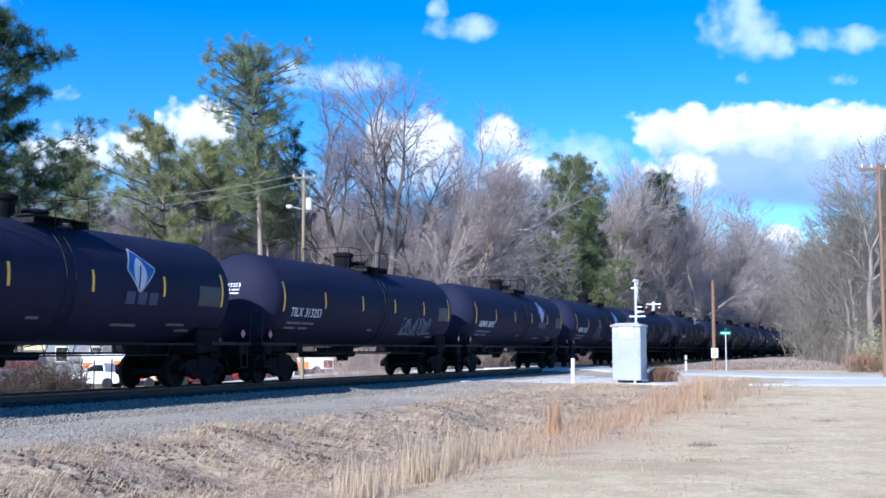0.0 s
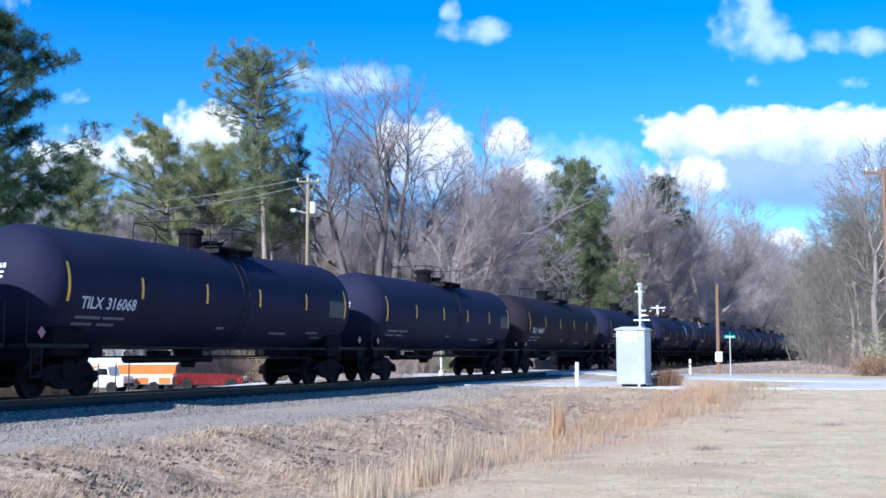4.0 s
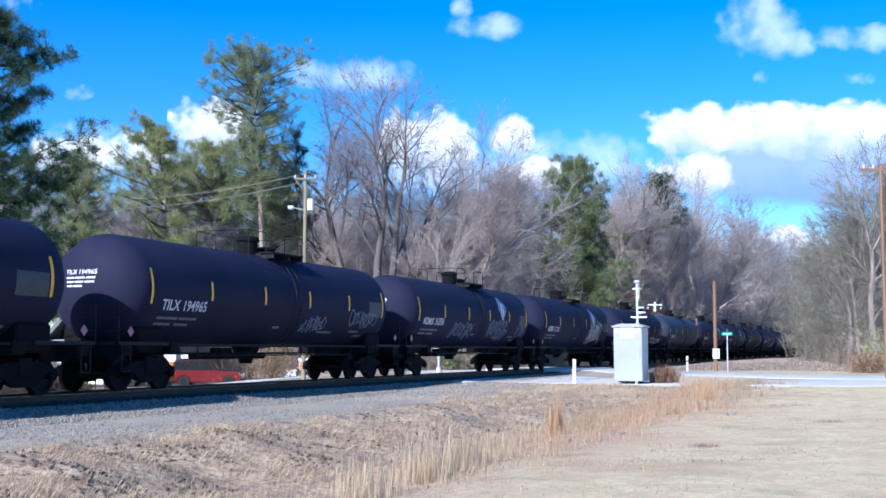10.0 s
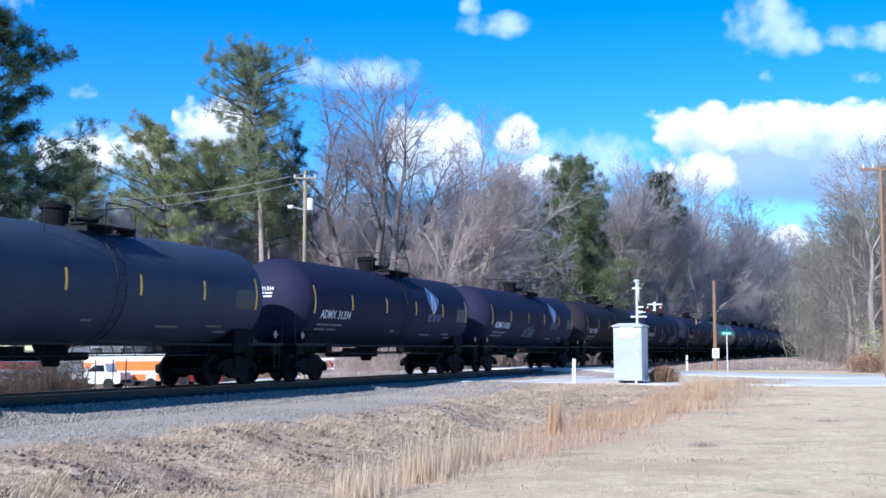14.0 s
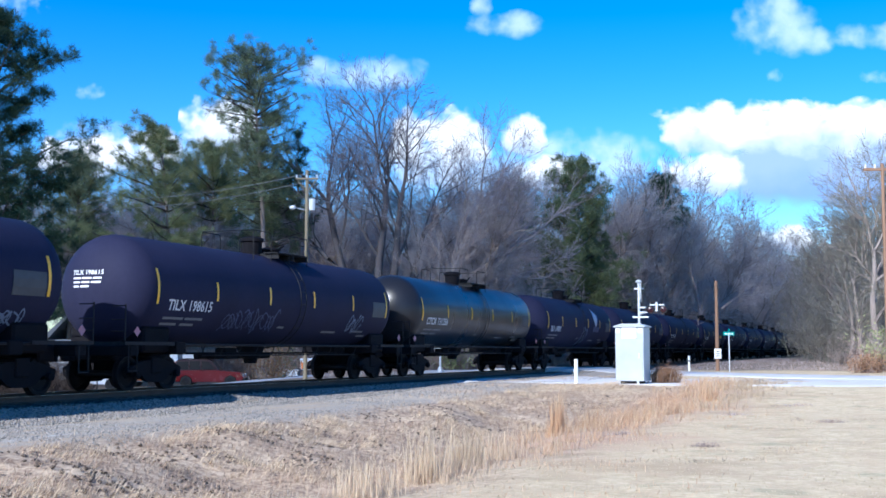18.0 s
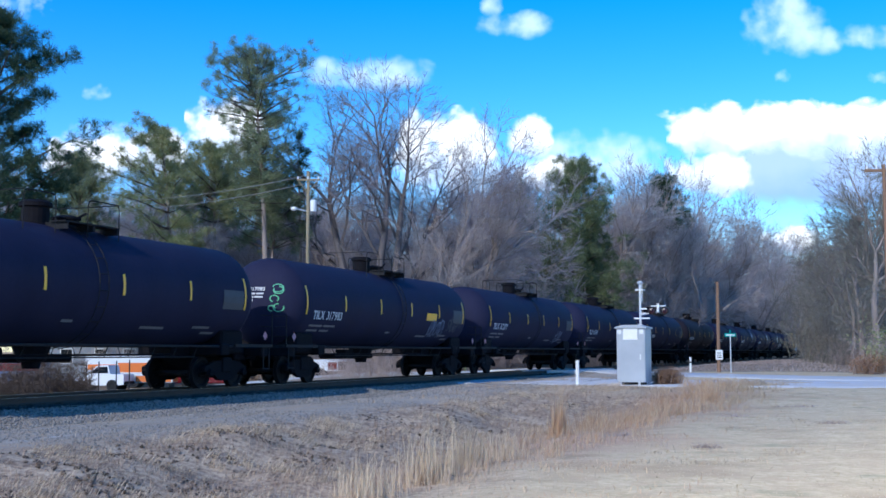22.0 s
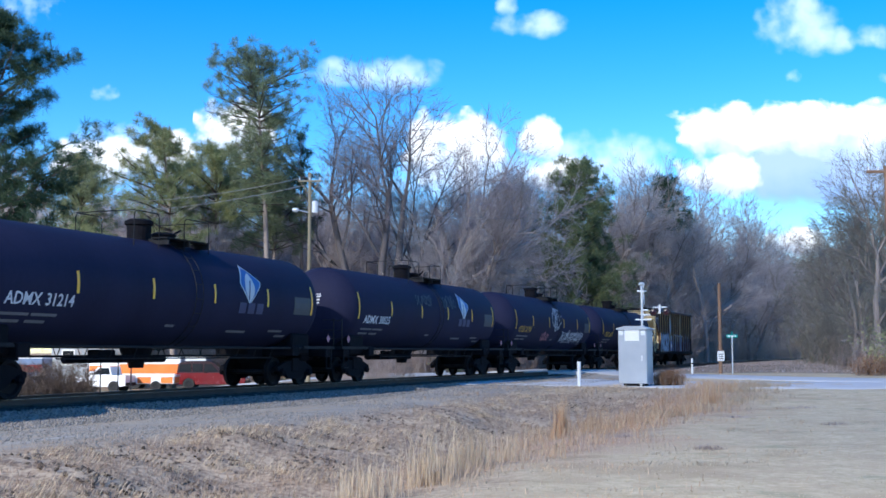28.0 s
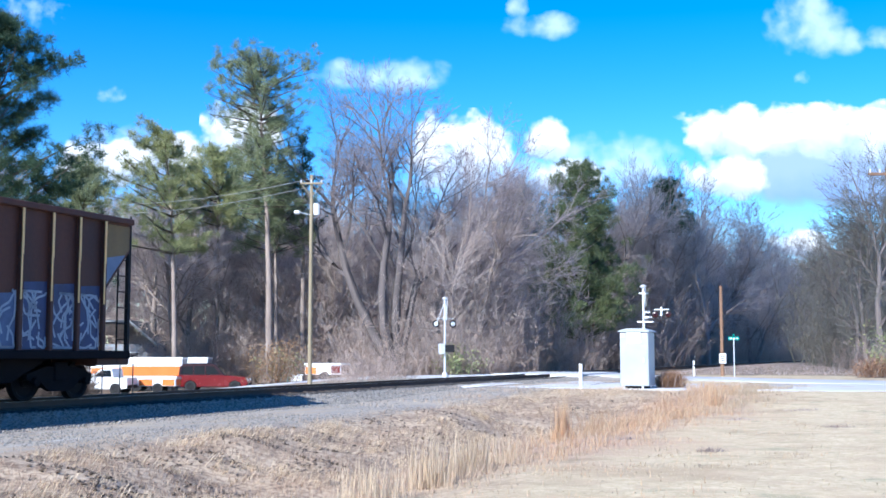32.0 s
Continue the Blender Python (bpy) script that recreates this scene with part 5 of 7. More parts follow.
W, P, B = GRAFFITI_WHITE, TAG, GRAFFITI_BLUE
CARS = [
    ("", BLACK, 0, [], STENCIL),
    ("", BLACK, 1, [], STENCIL),
    ("TILX 313253", BLACK, 0, [(2.4, 1.55, 2.6, 0.7, P)], STENCIL),
    ("ADMX 30937", BLACK, 1, [], STENCIL),
    ("ADMX 31267", BLACK, 1, [(-2.6, 1.7, 1.4, 0.8, P), (4.3, 1.6, 1.4, 0.4, P)], STENCIL),
    ("TILX 312362", BLACK, 0, [(-3.4, 1.55, 2.0, 0.8, P), (2.6, 1.55, 2.4, 0.9, P), (-0.8, 1.8, 1.6, 0.4, B)], STENCIL),
    ("TILX 316068", BLACK, 0, [], STENCIL),
    ("", BLACK, 0, [], STENCIL),
    ("TILX 194665", BROWN_BLACK, 0, [], STENCIL),
    ("ADMX 30127", BLACK, 1, [], STENCIL),
    ("ADMX 31977", BLACK, 1, [(-1.6, 1.65, 1.6, 0.45, P)], STENCIL),
    ("TILX 199945", BLACK, 0, [], STENCIL),
    ("ADMX 31038", BLACK, 1, [(-2.8, 1.6, 1.0, 0.6, P), (-6.0, 1.55, 2.2, 0.4, P)], STENCIL),
    ("TILX 194965", BLACK, 0, [(1.2, 1.6, 1.4, 0.5, P), (4.6, 1.8, 2.0, 0.6, P)], STENCIL),
    ("ADMX 31358", BLACK, 1, [(-3.4, 1.55, 2.4, 0.7, P), (1.4, 1.7, 1.2, 0.7, P), (2.8, 1.5, 1.4, 0.6, P), (5.9, 1.7, 1.1, 0.45, P)], STENCIL),
    ("ADMX 31120", BLACK, 1, [(2.4, 1.45, 3.0, 1.25, W), (2.5, 2.6, 1.5, 0.5, P)], STENCIL),
    ("UTLX 209271", BLACK, 0, [(-3.9, 1.6, 1.9, 0.7, P), (-1.8, 1.7, 1.6, 1.0, P), (0.0, 1.5, 1.8, 0.9, P), (3.0, 1.55, 1.5, 0.5, W), (5.0, 1.5, 2.1, 0.45, W)], YELLOW_STENCIL),
    ("ADMX 30072", GREY_BLACK, 0, [], STENCIL),
    ("ADMX 31334", BLACK, 1, [], STENCIL),
    ("ADMX 31033", BLACK, 1, [(-2.0, 1.6, 1.6, 0.6, P)], STENCIL),
    ("TILX 193028", BROWN_BLACK, 0, [], STENCIL),
    ("DBUX 301183", BLACK, 0, [(-1.7, 1.55, 1.7, 0.7, P), (2.2, 1.5, 1.5, 0.6, P), (3.6, 1.4, 1.4, 0.9, P), (5.8, 1.5, 0.8, 0.4, P)], STENCIL),
    ("TILX 198615", BLACK, 0, [(-4.0, 1.5, 3.0, 0.7, B), (4.3, 1.6, 1.0, 0.6, P)], STENCIL),
    ("CTCX 731256", GLOSS, 0, [], STENCIL),
    ("TILX 197815", BLACK, 1, [(0.3, 1.3, 0.9, 1.3, P)], STENCIL),
    ("TILX 195990", BLACK, 0, [], STENCIL),
    ("TILX 313220", BLACK, 0, [], STENCIL),
    ("TILX 317983", BLACK, 0, [(3.6, 1.5, 1.4, 0.8, P), (5.6, 1.8, 1.1, 0.6, PANEL_GREY)], STENCIL),
    ("TILX 312371", BLACK, 0, [(4.2, 1.5, 0.9, 0.6, P)], STENCIL),
    ("TILX 195939", BLACK, 0, [], STENCIL),
    ("TILX 194979", BLACK, 0, [], STENCIL),
    ("ADMX 30048", BROWN_BLACK, 0, [], STENCIL),
    ("TILX 312065", BLACK, 0, [(3.0, 1.5, 1.6, 0.6, P)], STENCIL),
    ("ADMX 31214", BLACK, 1, [], STENCIL),
    ("ADMX 30025", BLACK, 1, [(-2.0, 2.9, 1.5, 0.5, PANEL_GREY), (0.8, 2.9, 1.4, 0.5, PANEL_GREY)], STENCIL),
    ("UTLX 21710", BLACK, 0, [(-0.9, 2.2, 1.4, 1.4, W), (1.2, 1.6, 4.6, 0.6, W), (-2.6, 1.6, 1.2, 0.5, GRAFFITI_PINK)], YELLOW_STENCIL),
    ("UTLX 21650", BLACK, 0, [], YELLOW_STENCIL),
]
FIRST, PITCH = 29.6 - 7.3, 18.65
# how far each car stands off an even spacing
SHIFT = (0.1, 0, -0.1, -0.3, -0.5, -0.7, -0.8, -0.95, -1.05, -1.0, -1.0, -1.1, -1.1, -1.0, -1.1, -1.15, -0.5, -0.4, -0.35, -0.4, -0.4, 0.1, 0.55, 0.42, 0.32, 0.3, 0.1, 0.2, 0.2, 0.17, 0.26, 0.4, 0.5, 0.6, 0.42, 0.3, 0.15)
rolling = []
for i, spec in enumerate(CARS):
    look_of = {"black_tank_paint": "black", "faded_blue_grey_tank_paint": "faded blue-grey", "glossy_black_tank_paint": "glossy black", "sooty_brown_black_tank_paint": "sooty brown-black"}[spec[1].name]
    label = f"{look_of} railway tank car with yellow stripes" + (", leaf emblem" if spec[2] else "") + (", graffiti" if spec[3] else "")
    s = FIRST + PITCH * (i - 1) + SHIFT[i]
    rolling.append((tank_car(s, spec, label), s))

head_scrawl(rolling[27][0], random.Random(1), GRAFFITI_GREEN, 0.16, -0.72)
head_scrawl(rolling[25][0], random.Random(2), GRAFFITI_WHITE, 1.0)
plate_on(rolling[27][0], 3.0, 4.1, 2.25, 2.55, YELLOW, "yellow plate")
plate_on(rolling[36][0], 4.3, 5.5, 1.75, 2.15, YELLOW, "yellow plate")
plate_on(rolling[36][0], 5.8, 6.35, 1.6, 1.95, PANEL_GREY, "grey plate")
plate_on(rolling[34][0], 6.2, 7.0, 2.2, 2.7, PANEL_GREY, "grey plate")


def stroke(V, Fc, pts, y, half):
    """A flat sprayed line through points in x and z."""
    for (ax, az), (bx, bz) in zip(pts, pts[1:]):
        k = math.hypot(bx - ax, bz - az) or 1
        nx, nz = -(bz - az) / k * half, (bx - ax) / k * half
        q = len(V)
        V += [(ax - nx, y, az - nz), (bx - nx, y, bz - nz), (bx + nx, y, bz + nz), (ax + nx, y, az + nz)]
        Fc.append((q, q + 1, q + 2, q + 3))


def hopper_car(s):
    car = thing("hopper_car", trk_pose(s, DC), "rusty brown covered hopper car with graffiti and cream ends", "hopper car", "cars of the train")
    ribs = (-6.88, -5.95, -5.0, -4.0, -3.0, -1.36, -0.45, 0.55, 1.5, 3.34, 4.3, 5.3, 6.25, 7.2)
    bm = bmesh.new()
    out = [(-8.35, 4.3), (8.3, 4.3), (8.3, 3.6), (7.15, 2.35), (7.15, 1.0), (-6.9, 1.0), (-6.9, 2.35), (-8.35, 3.6)]
    prism(bm, out, -1.5, 1.5)
    part("hopper_body", bm, HOPPER_RUST, car)
    for sx, x0, x1 in ((-1, -8.36, -6.91), (1, 8.31, 7.16)):
        for name, a, b, z0, z1 in (("slope_sheet", x0, x1, 3.6, 2.35), ("upper_end_sheet", x0 + sx * 0.004, x0 + sx * 0.004, 3.6, 4.34), ("lower_end_sheet", x1 + sx * 0.004, x1 + sx * 0.004, 2.35, 1.3)):
            bm = bmesh.new()
            bm.faces.new([bm.verts.new(c) for c in ((a, -1.44, z0), (a, 1.44, z0), (b, 1.44, z1), (b, -1.44, z1))])
            bmesh.ops.solidify(bm, geom=bm.faces[:], thickness=0.02)
            part(name, bm, HOPPER_YELLOW, car, "stained cream end sheet")
        bm = bmesh.new()
        for y in (-0.75, 0.75):
            rod(bm, (x0 + sx * 0.3, y, 4.52), (x0 + sx * 0.08, y * 0.9, 3.95), 0.022, 5)
        rod(bm, (x0 + sx * 0.2, -0.7, 4.25), (x0 + sx * 0.2, 0.7, 4.25), 0.022, 5)
        part("running_board_bracket", bm, DARK_METAL, car)
        bm = bmesh.new()
        box(bm, (min(x1, x0) - 0.02, -1.48, 0.72), (max(x1, x0) + 0.05, 1.48, 1.02), 0.02)
        part("end_sill", bm, HOPPER_RUST, car)
        for y in (-1.45, -0.5, 0.5, 1.45):
            bm = bmesh.new()
            box(bm, (x0 - 0.05, y - 0.05, 1.0), (x0 + 0.05, y + 0.05, 4.3))
            part("end_post", bm, HOPPER_YELLOW if sx < 0 else DARK_METAL, car)
        for y in (-0.5, 0.5):
            bm = bmesh.new()
            rod(bm, (x0, y, 1.05), ((x0 + x1) / 2, y, 2.95), 0.05, 5)
            part("end_brace", bm, HOPPER_TAN, car)
        for y in (-1.46, 1.46):
            ladder = bmesh.new()
            rod(ladder, (x0 + sx * 0.06, y, 0.75), (x0 + sx * 0.06, y, 4.5), 0.025, 5)
            rod(ladder, (x0 - sx * 0.42, y, 0.75), (x0 - sx * 0.42, y, 4.2), 0.025, 5)
            for k in range(9):
                rod(ladder, (x0 + sx * 0.06, y, 0.95 + 0.4 * k), (x0 - sx * 0.42, y, 0.95 + 0.4 * k), 0.016, 5)
            part("ladder", ladder, DARK_METAL, car, "black steel end ladder")
        cp = hang("coupler", MESH["coupler"], None, car)
        cp.matrix_local = Matrix.Translation((x0 + sx * 0.1, 0, 0)) @ Matrix.Rotation(0 if sx > 0 else math.pi, 4, "Z")
        bm = bmesh.new()
        rod(bm, (x1 - sx * 0.1, -1.1, 1.35), (x1 - sx * 0.1, 1.1, 1.35), 0.2, 12)
        part("air_reservoir", bm, IRON, car)
        bm = bmesh.new()
        lathe(bm, [(0, 0.0), (0, 0.27), (0.03, 0.29), (0.06, 0.27), (0.06, 0.0)], 16, Matrix.Translation((x0 + sx * 0.06, 0.9, 2.4)))
        part("brake_wheel", bm, IRON, car)
    for x in ribs:
        for y in (-1.5, 1.5):
            bm = bmesh.new()
            box(bm, (x - 0.055, min(y, y * 1.075), 1.06), (x + 0.055, max(y, y * 1.075), 4.25), 0.015)
            part("side_post", bm, HOPPER_RUST, car)
            if y < 0:
                # sunlight along the posts' leading edges, painted on as bright tan strips
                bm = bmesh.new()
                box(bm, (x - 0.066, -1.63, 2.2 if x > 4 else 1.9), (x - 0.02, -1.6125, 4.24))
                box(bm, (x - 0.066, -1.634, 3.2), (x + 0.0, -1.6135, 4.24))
                part("post_edge_light", bm, POST_SUNLIT, car, "sunlight on a post edge, painted as a cream strip")
    for y in (-1.5, 1.5):
        bm = bmesh.new()
        box(bm, (-8.35, min(y, y * 1.09), 4.25), (8.3, max(y, y * 1.09), 4.4), 0.02)
        part("top_chord", bm, HOPPER_RUST, car)
        bm = bmesh.new()
        box(bm, (-8.3, min(y, y * 1.08), 0.88), (8.25, max(y, y * 1.08), 1.08), 0.02)
        part("side_sill", bm, IRON, car)
    bm = bmesh.new()
    arc = [(-1.6, 4.38), (-1.0, 4.42), (0, 4.44), (1.0, 4.42), (1.6, 4.38)]
    V = [(x, y, z) for x in (-8.35, 8.3) for y, z in arc]
    raw("roof", V, [(i, i + 1, i + 6, i + 5) for i in range(4)] + [(0, 1, 2, 3, 4), (9, 8, 7, 6, 5)], DARK_METAL, car, "sooty black roof")
    for y in (-0.55, 0.55):
        bm = bmesh.new()
        box(bm, (-8.75, y - 0.25, 4.52), (8.7, y + 0.25, 4.55))
        part("running_board", bm, DARK_METAL, car)
    for k in range(5):
        bm = bmesh.new()
        lathe(bm, [(0, 0.0), (0, 0.33), (0.12, 0.33), (0.15, 0.0)], 12, Matrix.Translation((-6.4 + 3.2 * k, 0, 4.42)) @ Matrix.Rotation(-math.pi / 2, 4, "Y"))
        part("hatch", bm, HOPPER_RUST, car)
    for k in range(3):
        bm = bmesh.new()
        x = -4.2 + 4.2 * k
        prism(bm, [(x - 1.9, 1.0), (x + 1.9, 1.0), (x + 0.4, 0.35), (x - 0.4, 0.35)], -1.1, 1.1)
        part("discharge_chute", bm, IRON, car)
    # panels of other paint between the posts
    for a, b in ((-3.0, -1.36), (1.5, 3.34)):
        bm = bmesh.new()
        box(bm, (a + 0.06, -1.508, 1.1), (b - 0.06, -1.502, 4.22))
        part("patched_panel", bm, HOPPER_TAN, car, "tan repainted panel")

    def flat(name, pts, y, material, label, parent=car):
        return raw(name, [(x, y, z) for x, z in pts], [tuple(range(len(pts)))], material, parent, label)

    flat("diamond", [(-2.18, 2.45), (-1.72, 3.2), (-2.18, 4.0), (-2.64, 3.2)], -1.514, GRAFFITI, "pale blue painted diamond")
    # the far corner, repainted and sprayed over
    flat("corner_patch", [(7.28, 4.2), (7.28, 2.62), (8.26, 3.64), (8.26, 4.2)], -1.506, HOPPER_TAN, "tan repainted corner")
    flat("graffiti_field", [(7.28, 3.35), (7.28, 2.62), (8.1, 3.48)], -1.511, TAG, "faded blue sprayed corner")
    # lower band of graffiti
    flat("graffiti_field", [(-6.8, 1.1), (-3.06, 1.1), (-3.06, 2.75), (-6.8, 2.6)], -1.506, HOPPER_BLUE, "blue sprayed field")
    x = -6.85
    for ch, adv in (("N", 1.05), ("O", 0.98), ("S", 0.9), ("?", 0.8)):
        for material, bold, y in ((OUTLINE, 0.2, -1.636), (GRAFFITI, 0.11, -1.642)):
            tv, tf = letters(ch, 1.75, bold)
            raw("graffiti_letter", [(x + 0.1 + vx * 0.86, y, 1.2 + vy) for vx, vy, _ in tv], tf, material, car, "pale blue letter with black outline")
        x += adv
    flat("graffiti_block", [(-2.8, 1.15), (-1.8, 1.15), (-1.8, 1.95), (-2.8, 1.95)], -1.62, LOGO_BLUE, "bright blue sprayed block")
    for a, b in ((-2.62, -2.36), (-2.24, -1.98)):
        flat("pale_mark", [(a, 1.42), (b, 1.42), (b, 1.7), (a, 1.7)], -1.626, GRAFFITI_WHITE, "pale sprayed mark")
        flat("pale_mark", [(a, 2.0), (b, 2.0), (b + 0.03, 2.35), (a + 0.05, 2.42), (a - 0.02, 2.25)], -1.626, GRAFFITI, "pale sprayed mark")
    stroke_set = [[(-8.0, 3.75), (-7.9, 3.55), (-7.72, 3.8), (-7.6, 3.5), (-7.5, 3.75), (-7.35, 3.6)], [(-7.25, 4.0), (-7.22, 3.2), (-7.05, 2.85)], [(-7.95, 3.45), (-7.6, 3.3), (-7.2, 3.38)]]
    for pts in stroke_set:
        V, Fc = [], []
        stroke(V, Fc, pts, -1.506, 0.03)
        raw("graffiti", V, Fc, GRAFFITI_WHITE, car, "white spray-painted scrawl")
    V, Fc = [], []
    stroke(V, Fc, [(-1.3 + 0.2 * k, 2.42 + 0.06 * math.sin(k * 0.9)) for k in range(23)], -1.64, 0.028)
    raw("graffiti", V, Fc, GRAFFITI, car, "pale blue sprayed line")
    rg = random.Random(3)
    for a, b in ((-1.3, -0.5), (-0.4, 0.5), (0.6, 1.45), (1.55, 2.4), (2.4, 3.28), (3.4, 4.25), (4.36, 5.25), (5.36, 6.2), (6.3, 7.14)):
        deep = a > 3.4
        field = flat("graffiti_field", [(a + 0.04, 1.1), (b - 0.04, 1.1), (b - 0.04, 2.35 + 0.3 * deep), (a + 0.04, 2.3 + 0.3 * deep)], -1.518, HOPPER_BLUE if not deep else GRAFFITI_BLUE, "dark blue sprayed field")
        for _ in range(8 if not deep else 12):
            px, pz = rg.uniform(a + 0.1, b - 0.1), rg.uniform(1.2, 2.2)
            pts = [(px, pz)]
            ang = rg.uniform(0, 6.28)
            for _ in range(6):
                ang += rg.uniform(-1.2, 1.2)
                pts.append((min(max(pts[-1][0] + 0.24 * math.cos(ang), a + 0.06), b - 0.06), min(max(pts[-1][1] + 0.3 * math.sin(ang), 1.14), 2.4)))
            V, Fc = [], []
            stroke(V, Fc, pts, -1.524, 0.028)
            raw("sprayed_line", V, Fc, PALE_TAG, field)
    add_trucks(car, 6.3)
    return car


hopper_s = 693.3
rolling.append((hopper_car(hopper_s), hopper_s))
# ---- things beside the line ----
def cabinet():
    x, y = (1115 - 784) / 2080 * 46.3, 46.3
    t = thing("signal_cabinet", at_ground(x, y, radians(-22)), "silver metal railway signal cabinet with a white plate", "cabinet")
    bm = bmesh.new()
    box(bm, (-0.56, -0.55, 0.12), (0.56, 0.55, 2.2), 0.02)
    body = part("body", bm, SILVER, t)
    bm = bmesh.new()
    prism(bm, [(-0.62, 2.2), (0.62, 2.2), (0.62, 2.25), (0.3, 2.34), (-0.3, 2.34), (-0.62, 2.25)], -0.62, 0.62)
    part("roof", bm, SILVER, t)
    bm = bmesh.new()
    box(bm, (-0.5, -0.566, 0.2), (0.5, -0.553, 1.72), 0.004)
    door = part("door", bm, SILVER, t)
    bm = bmesh.new()
    box(bm, (0.36, -0.6, 1.0), (0.4, -0.568, 1.2))
    part("handle", bm, GALV, door)
    bm = bmesh.new()
    box(bm, (-0.3, -0.575, 1.76), (0.27, -0.553, 2.24), 0.003)
    part("plate", bm, WHITE_PAINT, t, "blank white plate")
    for x in (-0.45, 0.42):
        bm = bmesh.new()
        box(bm, (x - 0.08, -0.57, 1.98), (x + 0.08, -0.553, 2.16))
        part("vent", bm, GALV, t)
    bm = bmesh.new()
    box(bm, (-0.4, -0.4, -0.3), (0.4, 0.4, 0.12))
    part("base", bm, DARK_METAL, t)
    bm = bmesh.new()
    rod(bm, (0.3, -0.35, -0.3), (0.3, -0.5, 0.2), 0.05, 8)
    part("conduit", bm, GALV, t)


def post(name, px, depth, height, r, material, label, category, taper=0.8, n=10):
    t = thing(name, spot(px, depth), label, category)
    bm = bmesh.new()
    rod(bm, (0, 0, -0.3), (0, 0, height), r, n, r * taper)
    smooth(part("post", bm, material, t))
    return t


def lamp_head(parent, x, y, z, facing, hood=True):
    """A round crossing lamp: a dark backing disc, a red lens and a hood. facing: +1 looks along local +y."""
    turn = Matrix.Translation((x, y, z)) @ Matrix.Rotation(math.pi / 2 * facing, 4, "Z")
    bm = bmesh.new()
    lathe(bm, [(0, 0.0), (0, 0.21), (0.015, 0.21), (0.015, 0.0)], 18, turn)
    disc = part("lamp_backing", bm, DARK_METAL, parent, "round dark lamp backing")
    bm = bmesh.new()
    lathe(bm, [(0.016, 0.0), (0.05, 0.06), (0.03, 0.15), (0.016, 0.155)], 16, turn)
    part("lens", bm, RED_LENS, disc, "dark red lens")
    bm = bmesh.new()
    lathe(bm, [(-0.12, 0.0), (-0.12, 0.1), (0.0, 0.14)], 14, turn)
    part("lamp_housing", bm, GALV, disc, "silver lamp housing")


def crossing_signal(px, depth, height, turn, lamps_z, arm, gate, blades_turn):
    t = thing("crossing_signal", spot(px, depth, turn), "silver railway crossing signal mast with red lamps", "signal", "crossing signals")
    bm = bmesh.new()
    rod(bm, (0, 0, 0.2), (0, 0, height), 0.065, 10)
    smooth(part("mast", bm, GALV, t))
    bm = bmesh.new()
    lathe(bm, [(0, 0.0), (0, 0.2), (0.12, 0.2), (0.4, 0.1), (0.42, 0.0)], 14, Matrix.Translation((0, 0, -0.1)) @ Matrix.Rotation(-math.pi / 2, 4, "Y"))
    part("mast_base", bm, GALV, t)
    bm = bmesh.new()
    lathe(bm, [(0, 0.08), (0.1, 0.06), (0.14, 0.0)], 12, Matrix.Translation((0, 0, height)) @ Matrix.Rotation(-math.pi / 2, 4, "Y"))
    part("cap", bm, GALV, t)
    for a in (45, -45):
        bm = bmesh.new()
        box(bm, (-0.6, -0.02, -0.11), (0.6, 0.0, 0.11), 0.004)
        blade = part("crossbuck_blade", bm, WHITE_PAINT, t, "white crossbuck blade")
        blade.matrix_local = Matrix.Translation((0.1 + a * 0.0003, 0, height - 0.42)) @ Matrix.Rotation(blades_turn, 4, "Z") @ Matrix.Rotation(radians(a), 4, "Y")
    bm = bmesh.new()
    rod(bm, (-arm, 0, lamps_z + 0.3), (arm, 0, lamps_z + 0.3), 0.03, 8)
    box(bm, (-0.12, -0.12, lamps_z + 0.2), (0.12, 0.12, lamps_z + 0.42), 0.02)
    part("lamp_arm", bm, GALV, t)
    for x in (-arm, arm):
        lamp_head(t, x, 0.1, lamps_z, 1)
    bm = bmesh.new()
    lathe(bm, [(0, 0.0), (0, 0.15), (0.06, 0.17), (0.13, 0.12), (0.16, 0.0)], 14, Matrix.Translation((0, 0, height + 0.1)) @ Matrix.Rotation(-math.pi / 2, 4, "Y"))
    part("bell", bm, GALV, t)
    if gate:
        bm = bmesh.new()
        box(bm, (-0.34, -0.25, 1.3), (-0.02, 0.25, 1.9), 0.03)
        part("mechanism_box", bm, GALV, t, "silver gate mechanism box")
        bm = bmesh.new()
        rod(bm, (-0.05, 0, 4.2), (-0.6, -0.2, 2.9), 0.02, 6)
        part("stay_rod", bm, GALV, t)
        bm = bmesh.new()
        box(bm, (-0.018, -0.3, 1.42), (0.5, 0.3, 1.85), 0.02)
        part("counterweight", bm, DARK_METAL, t, "black counterweight")
    return t


cabinet()
post("marker_post", 1015, 46.5, 0.97, 0.075, WHITE_PAINT, "white roadside marker post", "post", 1.0)
p2 = post("marker_post", 1214, 74, 0.95, 0.07, WHITE_PAINT, "white marker post with a dark band", "post", 1.0)
bm = bmesh.new()
rod(bm, (0, 0, 0.6), (0, 0, 0.68), 0.074, 10)
part("band", bm, DARK_METAL, p2)
crossing_signal(776, 68, 4.35, radians(12), 3.05, 0.5, True, radians(82))
near_sig = crossing_signal(1127, 62, 4.75, radians(-14), 2.3, 0.4, False, radians(92))
